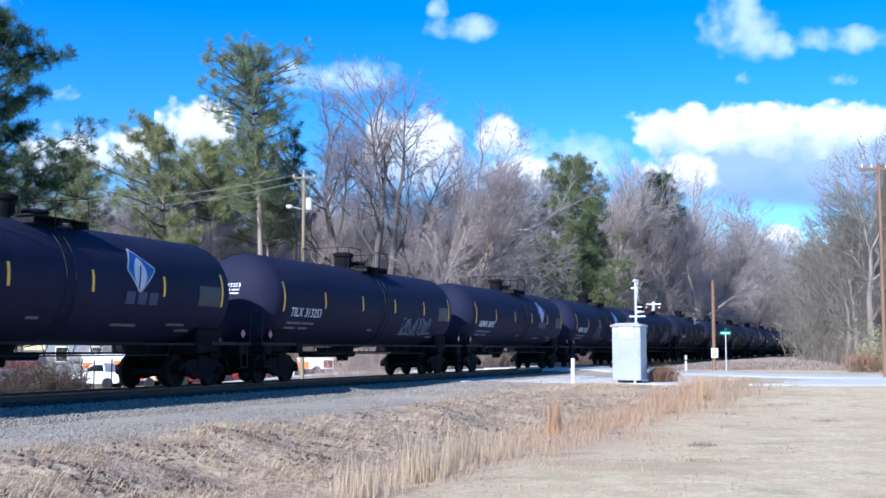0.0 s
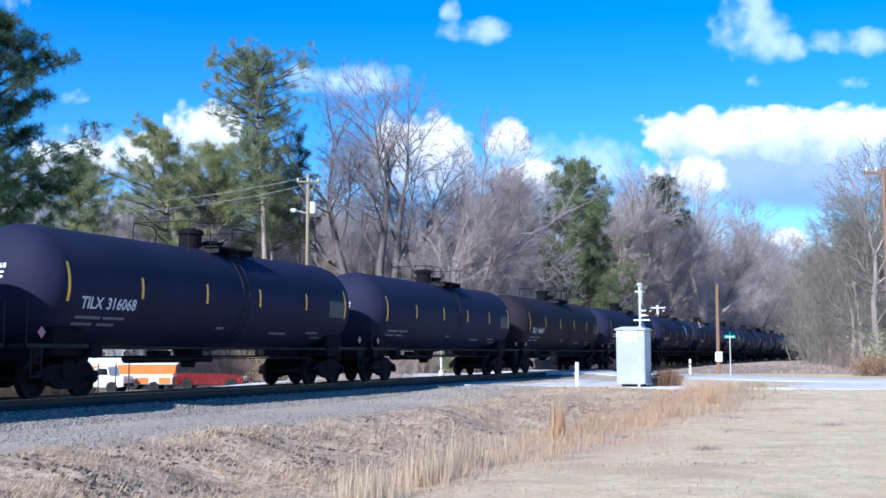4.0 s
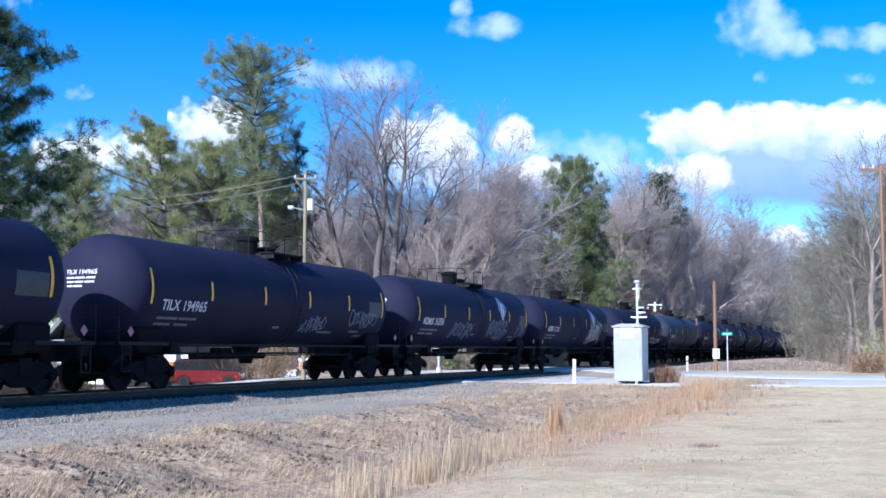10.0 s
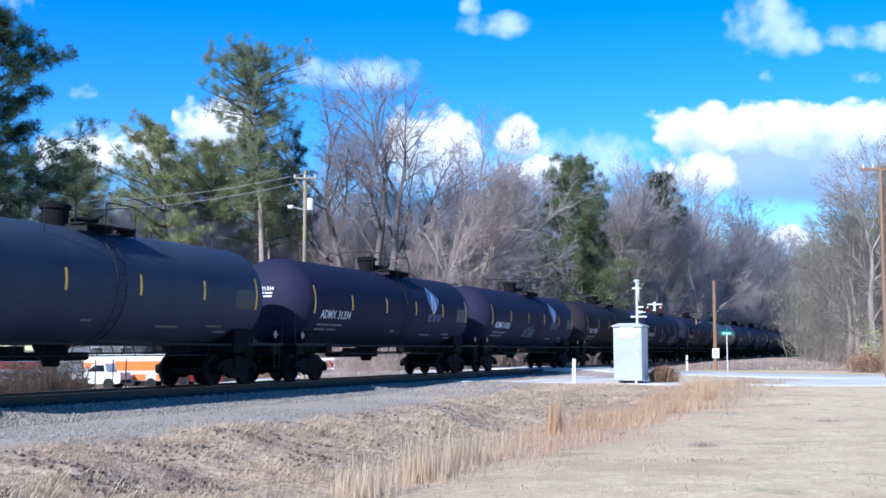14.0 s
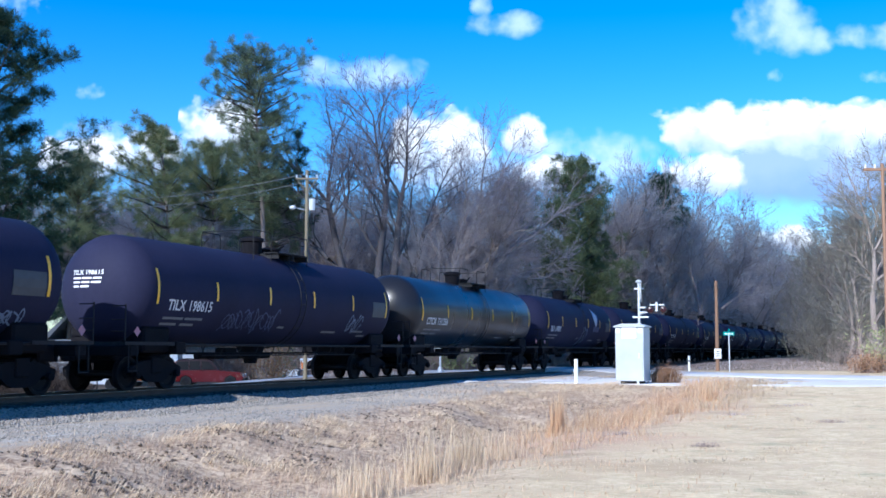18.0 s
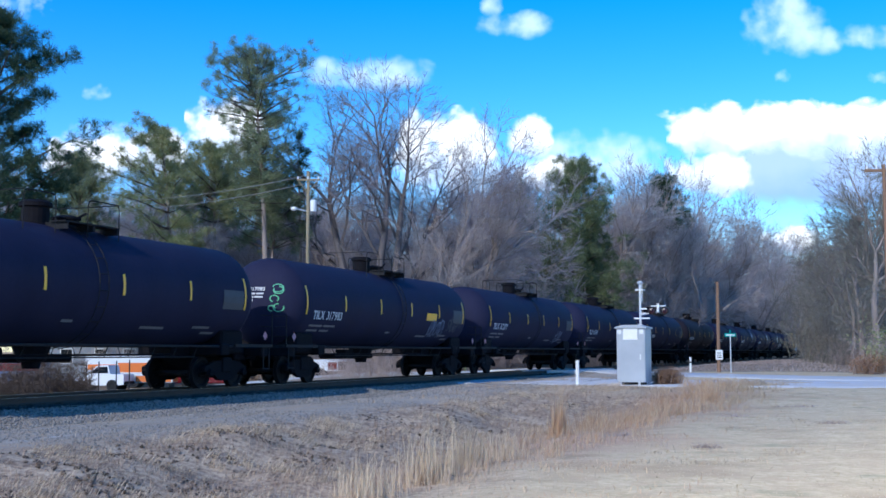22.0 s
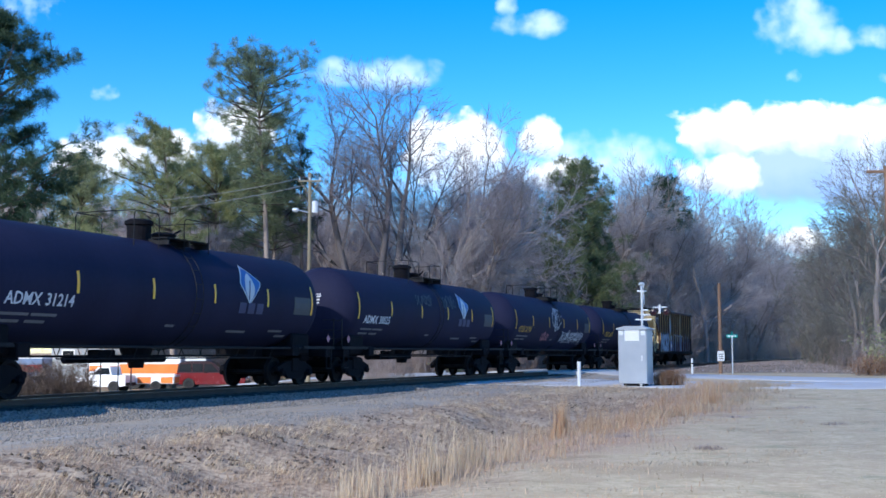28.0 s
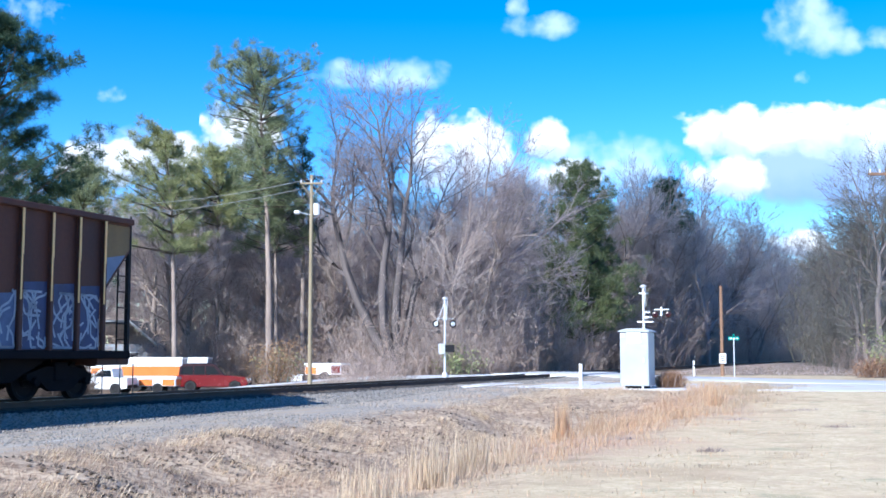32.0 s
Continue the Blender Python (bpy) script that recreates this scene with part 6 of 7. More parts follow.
# the second pair of lamps, on an arm beside the mast
bm = bmesh.new()
rod(bm, (0, 0, 3.2), (0.95, 0.1, 3.4), 0.03, 8)
part("side_arm", bm, GALV, near_sig)
bm = bmesh.new()
rod(bm, (0.55, 0.1, 3.68), (1.3, 0.1, 3.68), 0.035, 8)
rod(bm, (0.92, 0.1, 3.35), (0.92, 0.1, 3.82), 0.06, 8)
part("side_crossarm", bm, WHITE_PAINT, near_sig)
for x in (0.6, 1.26):
    lamp_head(near_sig, x, 0.02, 3.42, -1)
for z, a, w in ((4.5, -0.24, 0.26), (3.5, -0.02, 0.34), (3.26, -0.02, 0.3), (3.0, -0.34, 0.5)):
    bm = bmesh.new()
    box(bm, (a, -0.05, z), (w, 0.05, z + 0.08), 0.01)
    part("bracket", bm, WHITE_PAINT, near_sig)

pole = post("utility_pole", 538, 52, 9.55, 0.10, POLE_WOOD, "weathered yellowish wooden utility pole", "pole", 0.75)
bm = bmesh.new()
rod(bm, (0.24, -0.05, 7.75), (0.24, -0.05, 8.25), 0.14, 12)
part("transformer", bm, WHITE_PAINT, pole, "pale grey transformer can")
bm = bmesh.new()
rod(bm, (0, 0, 7.75), (-0.5, -0.2, 7.85), 0.025, 6)
part("lamp_arm", bm, GALV, pole)
bm = bmesh.new()
lathe(bm, [(0, 0.0), (0.02, 0.08), (0.2, 0.1), (0.28, 0.05), (0.29, 0.0)], 10, Matrix.Translation((-0.75, -0.2, 7.85)))
part("lamp_head", bm, GALV, pole)
bm = bmesh.new()
box(bm, (-0.5, -0.14, 9.12), (0.5, -0.05, 9.2), 0.01)
part("crossarm", bm, POLE_WOOD, pole)
for x in (-0.45, 0.0, 0.45):
    bm = bmesh.new()
    rod(bm, (x, -0.095, 9.2), (x, -0.095, 9.32), 0.035, 8)
    part("insulator", bm, GALV, pole)
bm = bmesh.new()
rod(bm, (-0.42, -0.1, 9.1), (-0.05, -0.13, 8.6), 0.02, 5)
part("crossarm_brace", bm, POLE_WOOD, pole)
bm = bmesh.new()
rod(bm, (0.42, -0.1, 9.1), (0.05, -0.13, 8.6), 0.02, 5)
part("crossarm_brace", bm, POLE_WOOD, pole)
pole2 = post("utility_pole", 1565, 55, 10.1, 0.1, POLE_BROWN, "brown wooden utility pole at the roadside", "pole", 0.75)
bm = bmesh.new()
box(bm, (-0.9, -0.06, 9.75), (0.9, 0.06, 9.88), 0.01)
part("crossarm", bm, POLE_BROWN, pole2)
for x in (-0.8, -0.35, 0.35, 0.8):
    bm = bmesh.new()
    rod(bm, (x, 0, 9.88), (x, 0, 10.05), 0.04, 8)
    part("insulator", bm, WHITE_PAINT, pole2)
pole3 = post("short_pole", 1264, 74, 5.65, 0.12, POLE_BROWN, "short brown wooden pole with a white notice", "pole", 0.85)
bm = bmesh.new()
box(bm, (-0.22, -0.16, 0.78), (0.22, -0.13, 1.4), 0.01)
note = part("notice", bm, WHITE_PAINT, pole3, "small white notice")
for k in range(3):
    bm = bmesh.new()
    box(bm, (-0.14, -0.166, 0.92 + 0.13 * k), (0.14, -0.161, 0.97 + 0.13 * k))
    part("notice_bar", bm, DARK_METAL, note, "unreadable dark bar")
sign = post("street_sign", 1285, 72, 2.3, 0.035, GALV, "green street name sign on a steel post", "sign", 1.0)
bm = bmesh.new()
box(bm, (-0.34, -0.012, 2.2), (0.34, 0.012, 2.42), 0.003)
blade = part("name_blade", bm, TEAL, sign, "green name plate")
for a, b in ((-0.26, -0.1), (-0.06, 0.12), (0.16, 0.26)):
    bm = bmesh.new()
    box(bm, (a, -0.018, 2.27), (b, -0.013, 2.35))
    part("name_bar", bm, WHITE_PAINT, blade, "plain white bar")
bm = bmesh.new()
box(bm, (-0.012, -0.2, 2.43), (0.012, 0.2, 2.6), 0.003)
part("name_blade", bm, TEAL, sign, "green name plate")


def wire(points, r, name="overhead_wire"):
    V, Fc = [], []
    for a, b in zip(points, points[1:]):
        a, b = Vector(a), Vector(b)
        sag = (b - a).length * 0.012
        tube(V, Fc, [(a.lerp(b, k / 12) - Vector((0, 0, 4 * sag * (k / 12) * (1 - k / 12))), r) for k in range(13)], 4)
    return tagged(raw(name, V, Fc, WIRE), "thin overhead wire between utility poles", "wire", "overhead wires")


def aloft(px, py, depth):
    a, b = (px - 784) / 2080, (441 - py) / 2080
    c, s = math.cos(radians(4.91)), math.sin(radians(4.91))
    v = Vector((a, c - b * s, s + b * c))
    return v * (depth / v.y) + Vector(EYE)


wire([aloft(536, 308, 52), aloft(180, 352, 74), aloft(-120, 380, 92)], 0.013)
wire([aloft(536, 322, 52), aloft(180, 368, 74), aloft(-120, 396, 92)], 0.013)
wire([aloft(536, 352, 52), aloft(1080, 366, 118), aloft(1400, 420, 330)], 0.016)
wire([aloft(1561, 292, 55), aloft(1760, 240, 40)], 0.012)

# ---- the lot beyond the railway ----
def wheel_of(parent, x, y, r, w=0.2):
    bm = bmesh.new()
    lathe(bm, [(-w / 2, r * 0.6), (-w / 2, r * 0.93), (-w * 0.35, r), (w * 0.35, r), (w / 2, r * 0.93), (w / 2, r * 0.6)], 20, Matrix.Rotation(math.pi / 2, 4, "Z"))
    tyre = smooth(part("tyre", bm, RUBBER, parent))
    tyre.location = (x, y, r)
    bm = bmesh.new()
    lathe(bm, [(-w * 0.4, 0.0), (-w * 0.4, r * 0.6), (w * 0.4, r * 0.6), (w * 0.4, 0.0)], 16, Matrix.Rotation(math.pi / 2, 4, "Z"))
    part("rim", bm, DARK_METAL, tyre)


def suv():
    t = thing("suv", spot(370, 75.5, radians(2)), "red sport utility vehicle parked beyond the railway", "car")
    bm = bmesh.new()
    low = [(-2.2, 0.45), (-2.22, 0.75), (-2.18, 1.02), (-2.1, 1.06), (0.62, 1.06), (0.75, 1.05), (2.0, 0.94), (2.2, 0.8), (2.24, 0.55), (2.2, 0.36), (1.85, 0.32), (1.75, 0.6), (1.45, 0.74), (1.15, 0.6), (1.05, 0.32), (-0.95, 0.32), (-1.05, 0.6), (-1.35, 0.74), (-1.65, 0.6), (-1.75, 0.32), (-2.1, 0.36)]
    prism(bm, low, -0.88, 0.88)
    bmesh.ops.bevel(bm, geom=[e for e in bm.edges if abs(e.verts[0].co.y - e.verts[1].co.y) < 0.01], offset=0.05, segments=2, affect="EDGES")
    smooth(part("body", bm, RED_CAR, t), 35)
    bm = bmesh.new()
    top = [(-2.12, 1.05), (-2.02, 1.62), (-1.86, 1.75), (-0.05, 1.77), (0.18, 1.68), (0.72, 1.05)]
    prism(bm, top, -0.78, 0.78)
    smooth(part("cabin", bm, RED_DARK, t, "dark roof and pillars"), 35)
    for y in (-0.785, 0.785):
        for pts in ([(-2.0, 1.14), (-1.92, 1.6), (-1.24, 1.63), (-1.24, 1.12)], [(-1.14, 1.12), (-1.14, 1.63), (-0.5, 1.64), (-0.5, 1.12)], [(-0.4, 1.12), (-0.4, 1.64), (0.08, 1.6), (0.5, 1.12)]):
            bm = bmesh.new()
            prism(bm, pts, y - 0.006, y + 0.006)
            part("side_window", bm, CAR_GLASS, t, "dark side window")
    for pts in ([(0.2, 1.65), (0.23, 1.67), (0.73, 1.1), (0.69, 1.08)], [(-2.14, 1.14), (-2.11, 1.12), (-2.03, 1.58), (-2.06, 1.6)]):
        bm = bmesh.new()
        prism(bm, pts, -0.7, 0.7)
        part("windscreen", bm, CAR_GLASS, t, "dark glass")
    for y in (-0.6, 0.6):
        bm = bmesh.new()
        box(bm, (2.14, y - 0.2, 0.68), (2.24, y + 0.2, 0.84), 0.02)
        part("headlight", bm, WHITE_PAINT, t)
        bm = bmesh.new()
        rod(bm, (-1.7, y, 1.78), (-0.3, y, 1.79), 0.022, 6)
        part("roof_rail", bm, DARK_METAL, t)
        bm = bmesh.new()
        box(bm, (-2.25, y - 0.16, 0.8), (-2.18, y + 0.16, 1.02), 0.02)
        part("tail_light", bm, RED_LENS, t)
    bm = bmesh.new()
    box(bm, (2.1, -0.84, 0.34), (2.3, 0.84, 0.56), 0.04)
    part("bumper", bm, DARK_METAL, t)
    for x in (-1.35, 1.45):
        for y in (-0.8, 0.8):
            wheel_of(t, x, y, 0.36)


def trailer(px, depth, length, height, turn, label, stripe, front, body=None):
    """A small box trailer with a band of colour along it."""
    t = thing("box_trailer", spot(px, depth, turn), label, "trailer", "white trailers in the lot")
    bm = bmesh.new()
    box(bm, (-length / 2, -0.9, 0.45), (length / 2, 0.9, height), 0.04)
    part("box", bm, body or VAN_WHITE, t)
    for x0, x1, z0, z1, material in stripe:
        bm = bmesh.new()
        box(bm, (x0, -0.91, z0), (x1, -0.902, z1))
        part("colour_panel", bm, material, t)
    bm = bmesh.new()
    box(bm, (length / 2 + 0.002, -0.8, 0.5), (length / 2 + 0.02, 0.8, height - 0.1))
    part("rear_door", bm, front, t)
    bm = bmesh.new()
    box(bm, (-length / 2 - 0.03, -0.93, height - 0.09), (length / 2 + 0.03, 0.93, height + 0.03), 0.01)
    part("roof_trim", bm, VAN_WHITE, t)
    bm = bmesh.new()
    rod(bm, (-length / 2, 0, 0.5), (-length / 2 - 1.0, 0, 0.45), 0.04, 6)
    part("drawbar", bm, DARK_METAL, t)
    for y in (-0.85, 0.85):
        wheel_of(t, 0.1, y, 0.32)
    return t


def pickup():
    t = thing("pickup_truck", spot(180, 70, radians(-4)), "white pickup truck with dark windows in the lot", "truck")
    bm = bmesh.new()
    out = [(-1.5, 0.4), (-1.55, 0.78), (-1.45, 0.94), (-0.6, 1.02), (-0.12, 1.46), (0.05, 1.52), (0.62, 1.52), (0.72, 1.02), (1.55, 1.0), (1.55, 0.4), (1.2, 0.35), (1.1, 0.62), (0.85, 0.7), (0.6, 0.62), (0.5, 0.35), (-0.65, 0.35), (-0.75, 0.62), (-1.0, 0.7), (-1.25, 0.62), (-1.35, 0.38)]
    prism(bm, out, -0.88, 0.88)
    part("body", bm, VAN_WHITE, t)
    for y in (-0.885, 0.885):
        bm = bmesh.new()
        prism(bm, [(-0.42, 1.06), (-0.06, 1.4), (0.1, 1.44), (0.56, 1.44), (0.62, 1.06)], y - 0.006, y + 0.006)
        part("side_window", bm, CAR_GLASS, t, "dark side window")
    bm = bmesh.new()
    prism(bm, [(-0.64, 1.03), (-0.6, 1.01), (-0.1, 1.46), (-0.14, 1.48)], -0.78, 0.78)
    part("windscreen", bm, CAR_GLASS, t, "dark windscreen")
    for y in (-0.6, 0.6):
        bm = bmesh.new()
        box(bm, (-1.57, y - 0.18, 0.7), (-1.48, y + 0.18, 0.86), 0.02)
        part("headlight", bm, GALV, t)
    for x in (-1.6, 1.56):
        bm = bmesh.new()
        box(bm, (x - 0.05, -0.86, 0.4), (x + 0.05, 0.86, 0.58), 0.02)
        part("bumper", bm, DARK_METAL, t)
    for x in (-1.0, 0.85):
        for y in (-0.8, 0.8):
            wheel_of(t, x, y, 0.34)


suv()
pickup()
trailer(236, 76, 5.9, 2.15, radians(3), "long white trailer with a broad orange band", ((-0.9, 2.9, 1.0, 1.6, ORANGE), (-2.8, -1.0, 1.15, 1.5, ORANGE)), SIDING)
trailer(272, 72, 2.4, 0.95, radians(3), "low white and orange trailer", ((-1.0, -0.2, 0.5, 0.9, ORANGE), (0.4, 1.1, 0.5, 0.85, ORANGE)), ORANGE)
trailer(333, 79, 2.2, 2.15, radians(2), "white box trailer behind a red vehicle", (), SIDING)
# duller body and band colours stand in for the shade over this trailer
trailer(24, 62, 3.2, 2.1, radians(3), "banded trailer, its shade put into dull blue-grey and red", ((-1.55, 1.55, 1.3, 1.7, RED_CAR),), SIDING, TARP)
trailer(501, 74, 1.85, 1.02, radians(3), "small low white trailer with orange and teal panels", ((-0.85, -0.5, 0.5, 0.9, ORANGE), (-0.3, 0.1, 0.55, 0.8, TEAL)), SIDING)
trailer(569, 73, 2.3, 1.12, radians(-12), "small white trailer with an orange panel and red end", ((-1.1, -0.4, 0.5, 0.9, ORANGE), (0.55, 1.1, 0.55, 1.0, RED_CAR)), RED_CAR)


def tarped_load():
    t = thing("covered_load", spot(28, 57.5), "blue-grey tarpaulin over a low load", "tarpaulin")
    bm = bmesh.new()
    bmesh.ops.create_grid(bm, x_segments=14, y_segments=8, size=1)
    rg = random.Random(8)
    for v in bm.verts:
        e = max(abs(v.co.x), abs(v.co.y))
        v.co = (v.co.x * 1.9, v.co.y * 0.9, max(0, 1.15 * (1 - e ** 6)) + rg.uniform(-0.06, 0.06))
    smooth(part("tarpaulin", bm, TARP, t), 30)


def house():
    t = thing("house", spot(205, 94, radians(2)), "small grey house with a pitched roof", "house")
    bm = bmesh.new()
    prism(bm, [(-4.5, -0.3), (3.0, -0.3), (3.0, 2.9), (-4.5, 2.9)], -3, 3)
    part("wall", bm, SIDING, t)
    bm = bmesh.new()
    prism(bm, [(-4.9, 2.8), (-4.5, 2.9), (-3.0, 4.6), (1.3, 4.6), (3.4, 2.8), (3.5, 2.95), (1.4, 4.75), (-3.1, 4.75), (-5.0, 2.95)], -3.4, 3.4)
    part("roof", bm, ROOF_GREY, t)
    for x in (-3.2, -0.6, 1.6):
        bm = bmesh.new()
        box(bm, (x - 0.5, -3.05, 1.1), (x + 0.5, -2.98, 2.3), 0.01)
        w = part("window_frame", bm, WHITE_PAINT, t)
        bm = bmesh.new()
        box(bm, (x - 0.42, -3.07, 1.18), (x + 0.42, -3.052, 2.22))
        part("pane", bm, CAR_GLASS, w)


tarped_load()
house()
for px in (150, 172, 203, 226):
    post("fence_post", px, 62, 1.75, 0.035, DARK_METAL, "thin dark metal fence post by the lot", "post", 1.0, 6)

# ---- clouds ----
def cloud_material(name, white, grey, soft, cover, density=1.0, grain=0.018, billow=0.5, uneven=1.8):
    m, n, l, bsdf = nodes_of(name)
    n.remove(bsdf)
    tc = n.new("ShaderNodeTexCoord")
    info = n.new("ShaderNodeObjectInfo")

    def maths(op, a, b=None, c=None):
        k = n.new("ShaderNodeMath")
        k.operation = op
        for i, v in enumerate((a, b, c)):
            if isinstance(v, (int, float)):
                k.inputs[i].default_value = v
            elif v is not None:
                l.new(v, k.inputs[i])
        return k.outputs[0]

    uv = n.new("ShaderNodeAttribute")
    uv.attribute_name = "place"
    sep = n.new("ShaderNodeSeparateXYZ")
    l.new(uv.outputs["Vector"], sep.inputs[0])
    nz = n.new("ShaderNodeTexNoise")
    nz.noise_dimensions = "4D"
    nz.inputs["Scale"].default_value, nz.inputs["Detail"].default_value, nz.inputs["Roughness"].default_value = grain, 3.5, 0.45
    l.new(tc.outputs["Object"], nz.inputs["Vector"])
    l.new(maths("MULTIPLY", info.outputs["Random"], 50.0), nz.inputs["W"])
    r2 = maths("ADD", maths("POWER", maths("ABSOLUTE", sep.outputs[0]), 2.6), maths("POWER", maths("ABSOLUTE", sep.outputs[1]), 2.2))
    vo = n.new("ShaderNodeTexVoronoi")
    vo.feature = "SMOOTH_F1"
    vo.inputs["Scale"].default_value = grain * 1.4
    l.new(tc.outputs["Object"], vo.inputs["Vector"])
    puffs = maths("MULTIPLY_ADD", vo.outputs["Distance"], -billow, 0.42 * billow)
    body = maths("ADD", maths("SUBTRACT", maths("MULTIPLY_ADD", nz.outputs["Fac"], uneven, cover - uneven / 2), r2), puffs)
    al = n.new("ShaderNodeMapRange")
    al.interpolation_type = "SMOOTHSTEP"
    al.inputs[1].default_value, al.inputs[2].default_value = 0.0, soft
    l.new(body, al.inputs[0])
    shade = n.new("ShaderNodeMapRange")
    shade.interpolation_type = "SMOOTHSTEP"
    shade.inputs[1].default_value, shade.inputs[2].default_value = -0.75, 0.15
    l.new(maths("ADD", sep.outputs[1], maths("MULTIPLY_ADD", nz.outputs["Fac"], 1.6, -0.8)), shade.inputs[0])
    mix = n.new("ShaderNodeMix")
    mix.data_type = "RGBA"
    mix.inputs[6].default_value, mix.inputs[7].default_value = (*grey, 1), (*white, 1)
    l.new(shade.outputs[0], mix.inputs[0])
    em = n.new("ShaderNodeEmission")
    l.new(mix.outputs[2], em.inputs["Color"])
    tr = n.new("ShaderNodeBsdfTransparent")
    ms = n.new("ShaderNodeMixShader")
    l.new(maths("MULTIPLY", maths("MULTIPLY", al.outputs[0], density), maths("SUBTRACT", 1.0, sep.outputs[2])), ms.inputs[0])
    l.new(tr.outputs[0], ms.inputs[1])
    l.new(em.outputs[0], ms.inputs[2])
    l.new(ms.outputs[0], n["Material Output"].inputs["Surface"])
    return m


CLOUD = cloud_material("white_cumulus", (0.72, 0.73, 0.74), (0.40, 0.50, 0.65), 0.6, 0.95, 1.0, 0.019, 0.5, 2.4)
HAZY = cloud_material("thin_cloud", (0.50, 0.61, 0.75), (0.41, 0.54, 0.73), 1.25, 0.9, 0.8, 0.02, 0.4, 2.3)
WISP = cloud_material("wisp_of_cloud", (0.48, 0.60, 0.75), (0.42, 0.55, 0.74), 1.2, 0.7, 0.45, 0.045, 0.4, 2.2)
GREYISH = cloud_material("grey_based_cloud", (0.31, 0.42, 0.63), (0.22, 0.35, 0.60), 0.7, 1.0, 1.0, 0.012, 0.2, 1.2)
THIN_CUMULUS = cloud_material("thin_wide_cumulus", (0.6, 0.63, 0.68), (0.45, 0.52, 0.62), 0.75, 1.0, 0.70, 0.012, 0.2, 0.8)
FAR = 2600.0
drifting = []


def sky_place(px, py, far):
    a, b = (px - 784) / 2080, (441 - py) / 2080
    c, s = math.cos(radians(4.91)), math.sin(radians(4.91))
    v = Vector((a, c - b * s, s + b * c))
    return v * (far / v.y) + Vector(EYE)


def cloud(x0, x1, y0, y1, drift, rise, material, label, far=FAR):
    """A bank of cloud far behind all else, with its drift over the whole clip."""
    w, h = (x1 - x0) * far / 2080 / 2, (y1 - y0) * far / 2080 / 2
    me = bpy.data.meshes.new("cloud")
    n = 8
    verts = [(w * (2 * i / n - 1), min(25, 0.05 * w) * math.cos(i * 1.3 + j), h * (2 * j / n - 1)) for j in range(n + 1) for i in range(n + 1)]
    me.from_pydata(verts, [], [(j * (n + 1) + i, j * (n + 1) + i + 1, (j + 1) * (n + 1) + i + 1, (j + 1) * (n + 1) + i) for j in range(n) for i in range(n)])
    at = me.attributes.new("place", "FLOAT_VECTOR", "POINT")
    at.data.foreach_set("vector", [c for v in verts for c in (v[0] / w, v[2] / h, 0)])
    me.materials.append(material)
    ob = new("cloud", me)
    px, py = (x0 + x1) / 2, (y0 + y1) / 2
    tagged(ob, label, "cloud", "clouds", "structure")
    drifting.append((ob, sky_place(px - drift * 13 / 32, py - rise * 13 / 32, far), sky_place(px + drift * 19 / 32, py + rise * 19 / 32, far)))
    return ob


CU = "bright white cumulus cloud drifting in a blue sky"
TH_ = "thin pale cloud drifting in a blue sky"
cloud(1128, 1800, 168, 288, 76, -8, CLOUD, CU, 2600)
cloud(1180, 1720, 232, 376, 76, -6, GREYISH, "blue-grey underside of a cumulus bank", 2640)
cloud(1150, 1310, 182, 290, 76, -8, CLOUD, CU, 2610)
cloud(1148, 1310, 266, 350, 74, -4, CLOUD, CU, 2560)
cloud(905, 1165, 222, 345, 74, -5, HAZY, TH_, 2680)
cloud(880, 1010, 268, 345, 74, -4, CLOUD, CU, 2660)
cloud(862, 955, 196, 285, 74, -4, CLOUD, CU, 2700)
cloud(660, 860, 182, 345, 74, -4, CLOUD, CU, 2720)
cloud(640, 980, 250, 370, 74, -4, HAZY, TH_, 2730)
cloud(480, 765, 96, 168, 74, -12, HAZY, TH_, 2610)
cloud(300, 452, 166, 285, 66, -3, CLOUD, CU, 2740)
cloud(180, 318, 222, 316, 66, -3, CLOUD, CU, 2750)
cloud(280, 440, 225, 310, 66, -3, HAZY, TH_, 2755)
cloud(40, 236, 234, 326, 66, -3, CLOUD, CU, 2760)
cloud(70, 250, 205, 262, 66, -3, WISP, TH_, 2770)
cloud(112, 176, 142, 182, 66, -8, WISP, TH_, 2620)
cloud(796, 950, 16, 74, 128, -14, HAZY, TH_, 2530)
cloud(804, 852, -18, 36, 128, -14, HAZY, TH_, 2535)
cloud(1270, 1440, 0, 108, 106, -16, HAZY, TH_, 2500)
cloud(1290, 1400, -60, 70, 106, -16, HAZY, TH_, 2503)
cloud(1350, 1462, 44, 104, 106, -16, HAZY, TH_, 2506)
cloud(1440, 1640, 36, 96, 106, -10, HAZY, TH_, 2480)
cloud(1320, 1440, 395, 450, 30, 0, CLOUD, CU, 2800)
cloud(1494, 1562, 122, 152, 90, -10, WISP, TH_, 2490)
cloud(1334, 1372, 118, 150, 90, -10, WISP, TH_, 2495)
cloud(-60, 90, -40, 28, 40, 22, WISP, TH_, 2505)


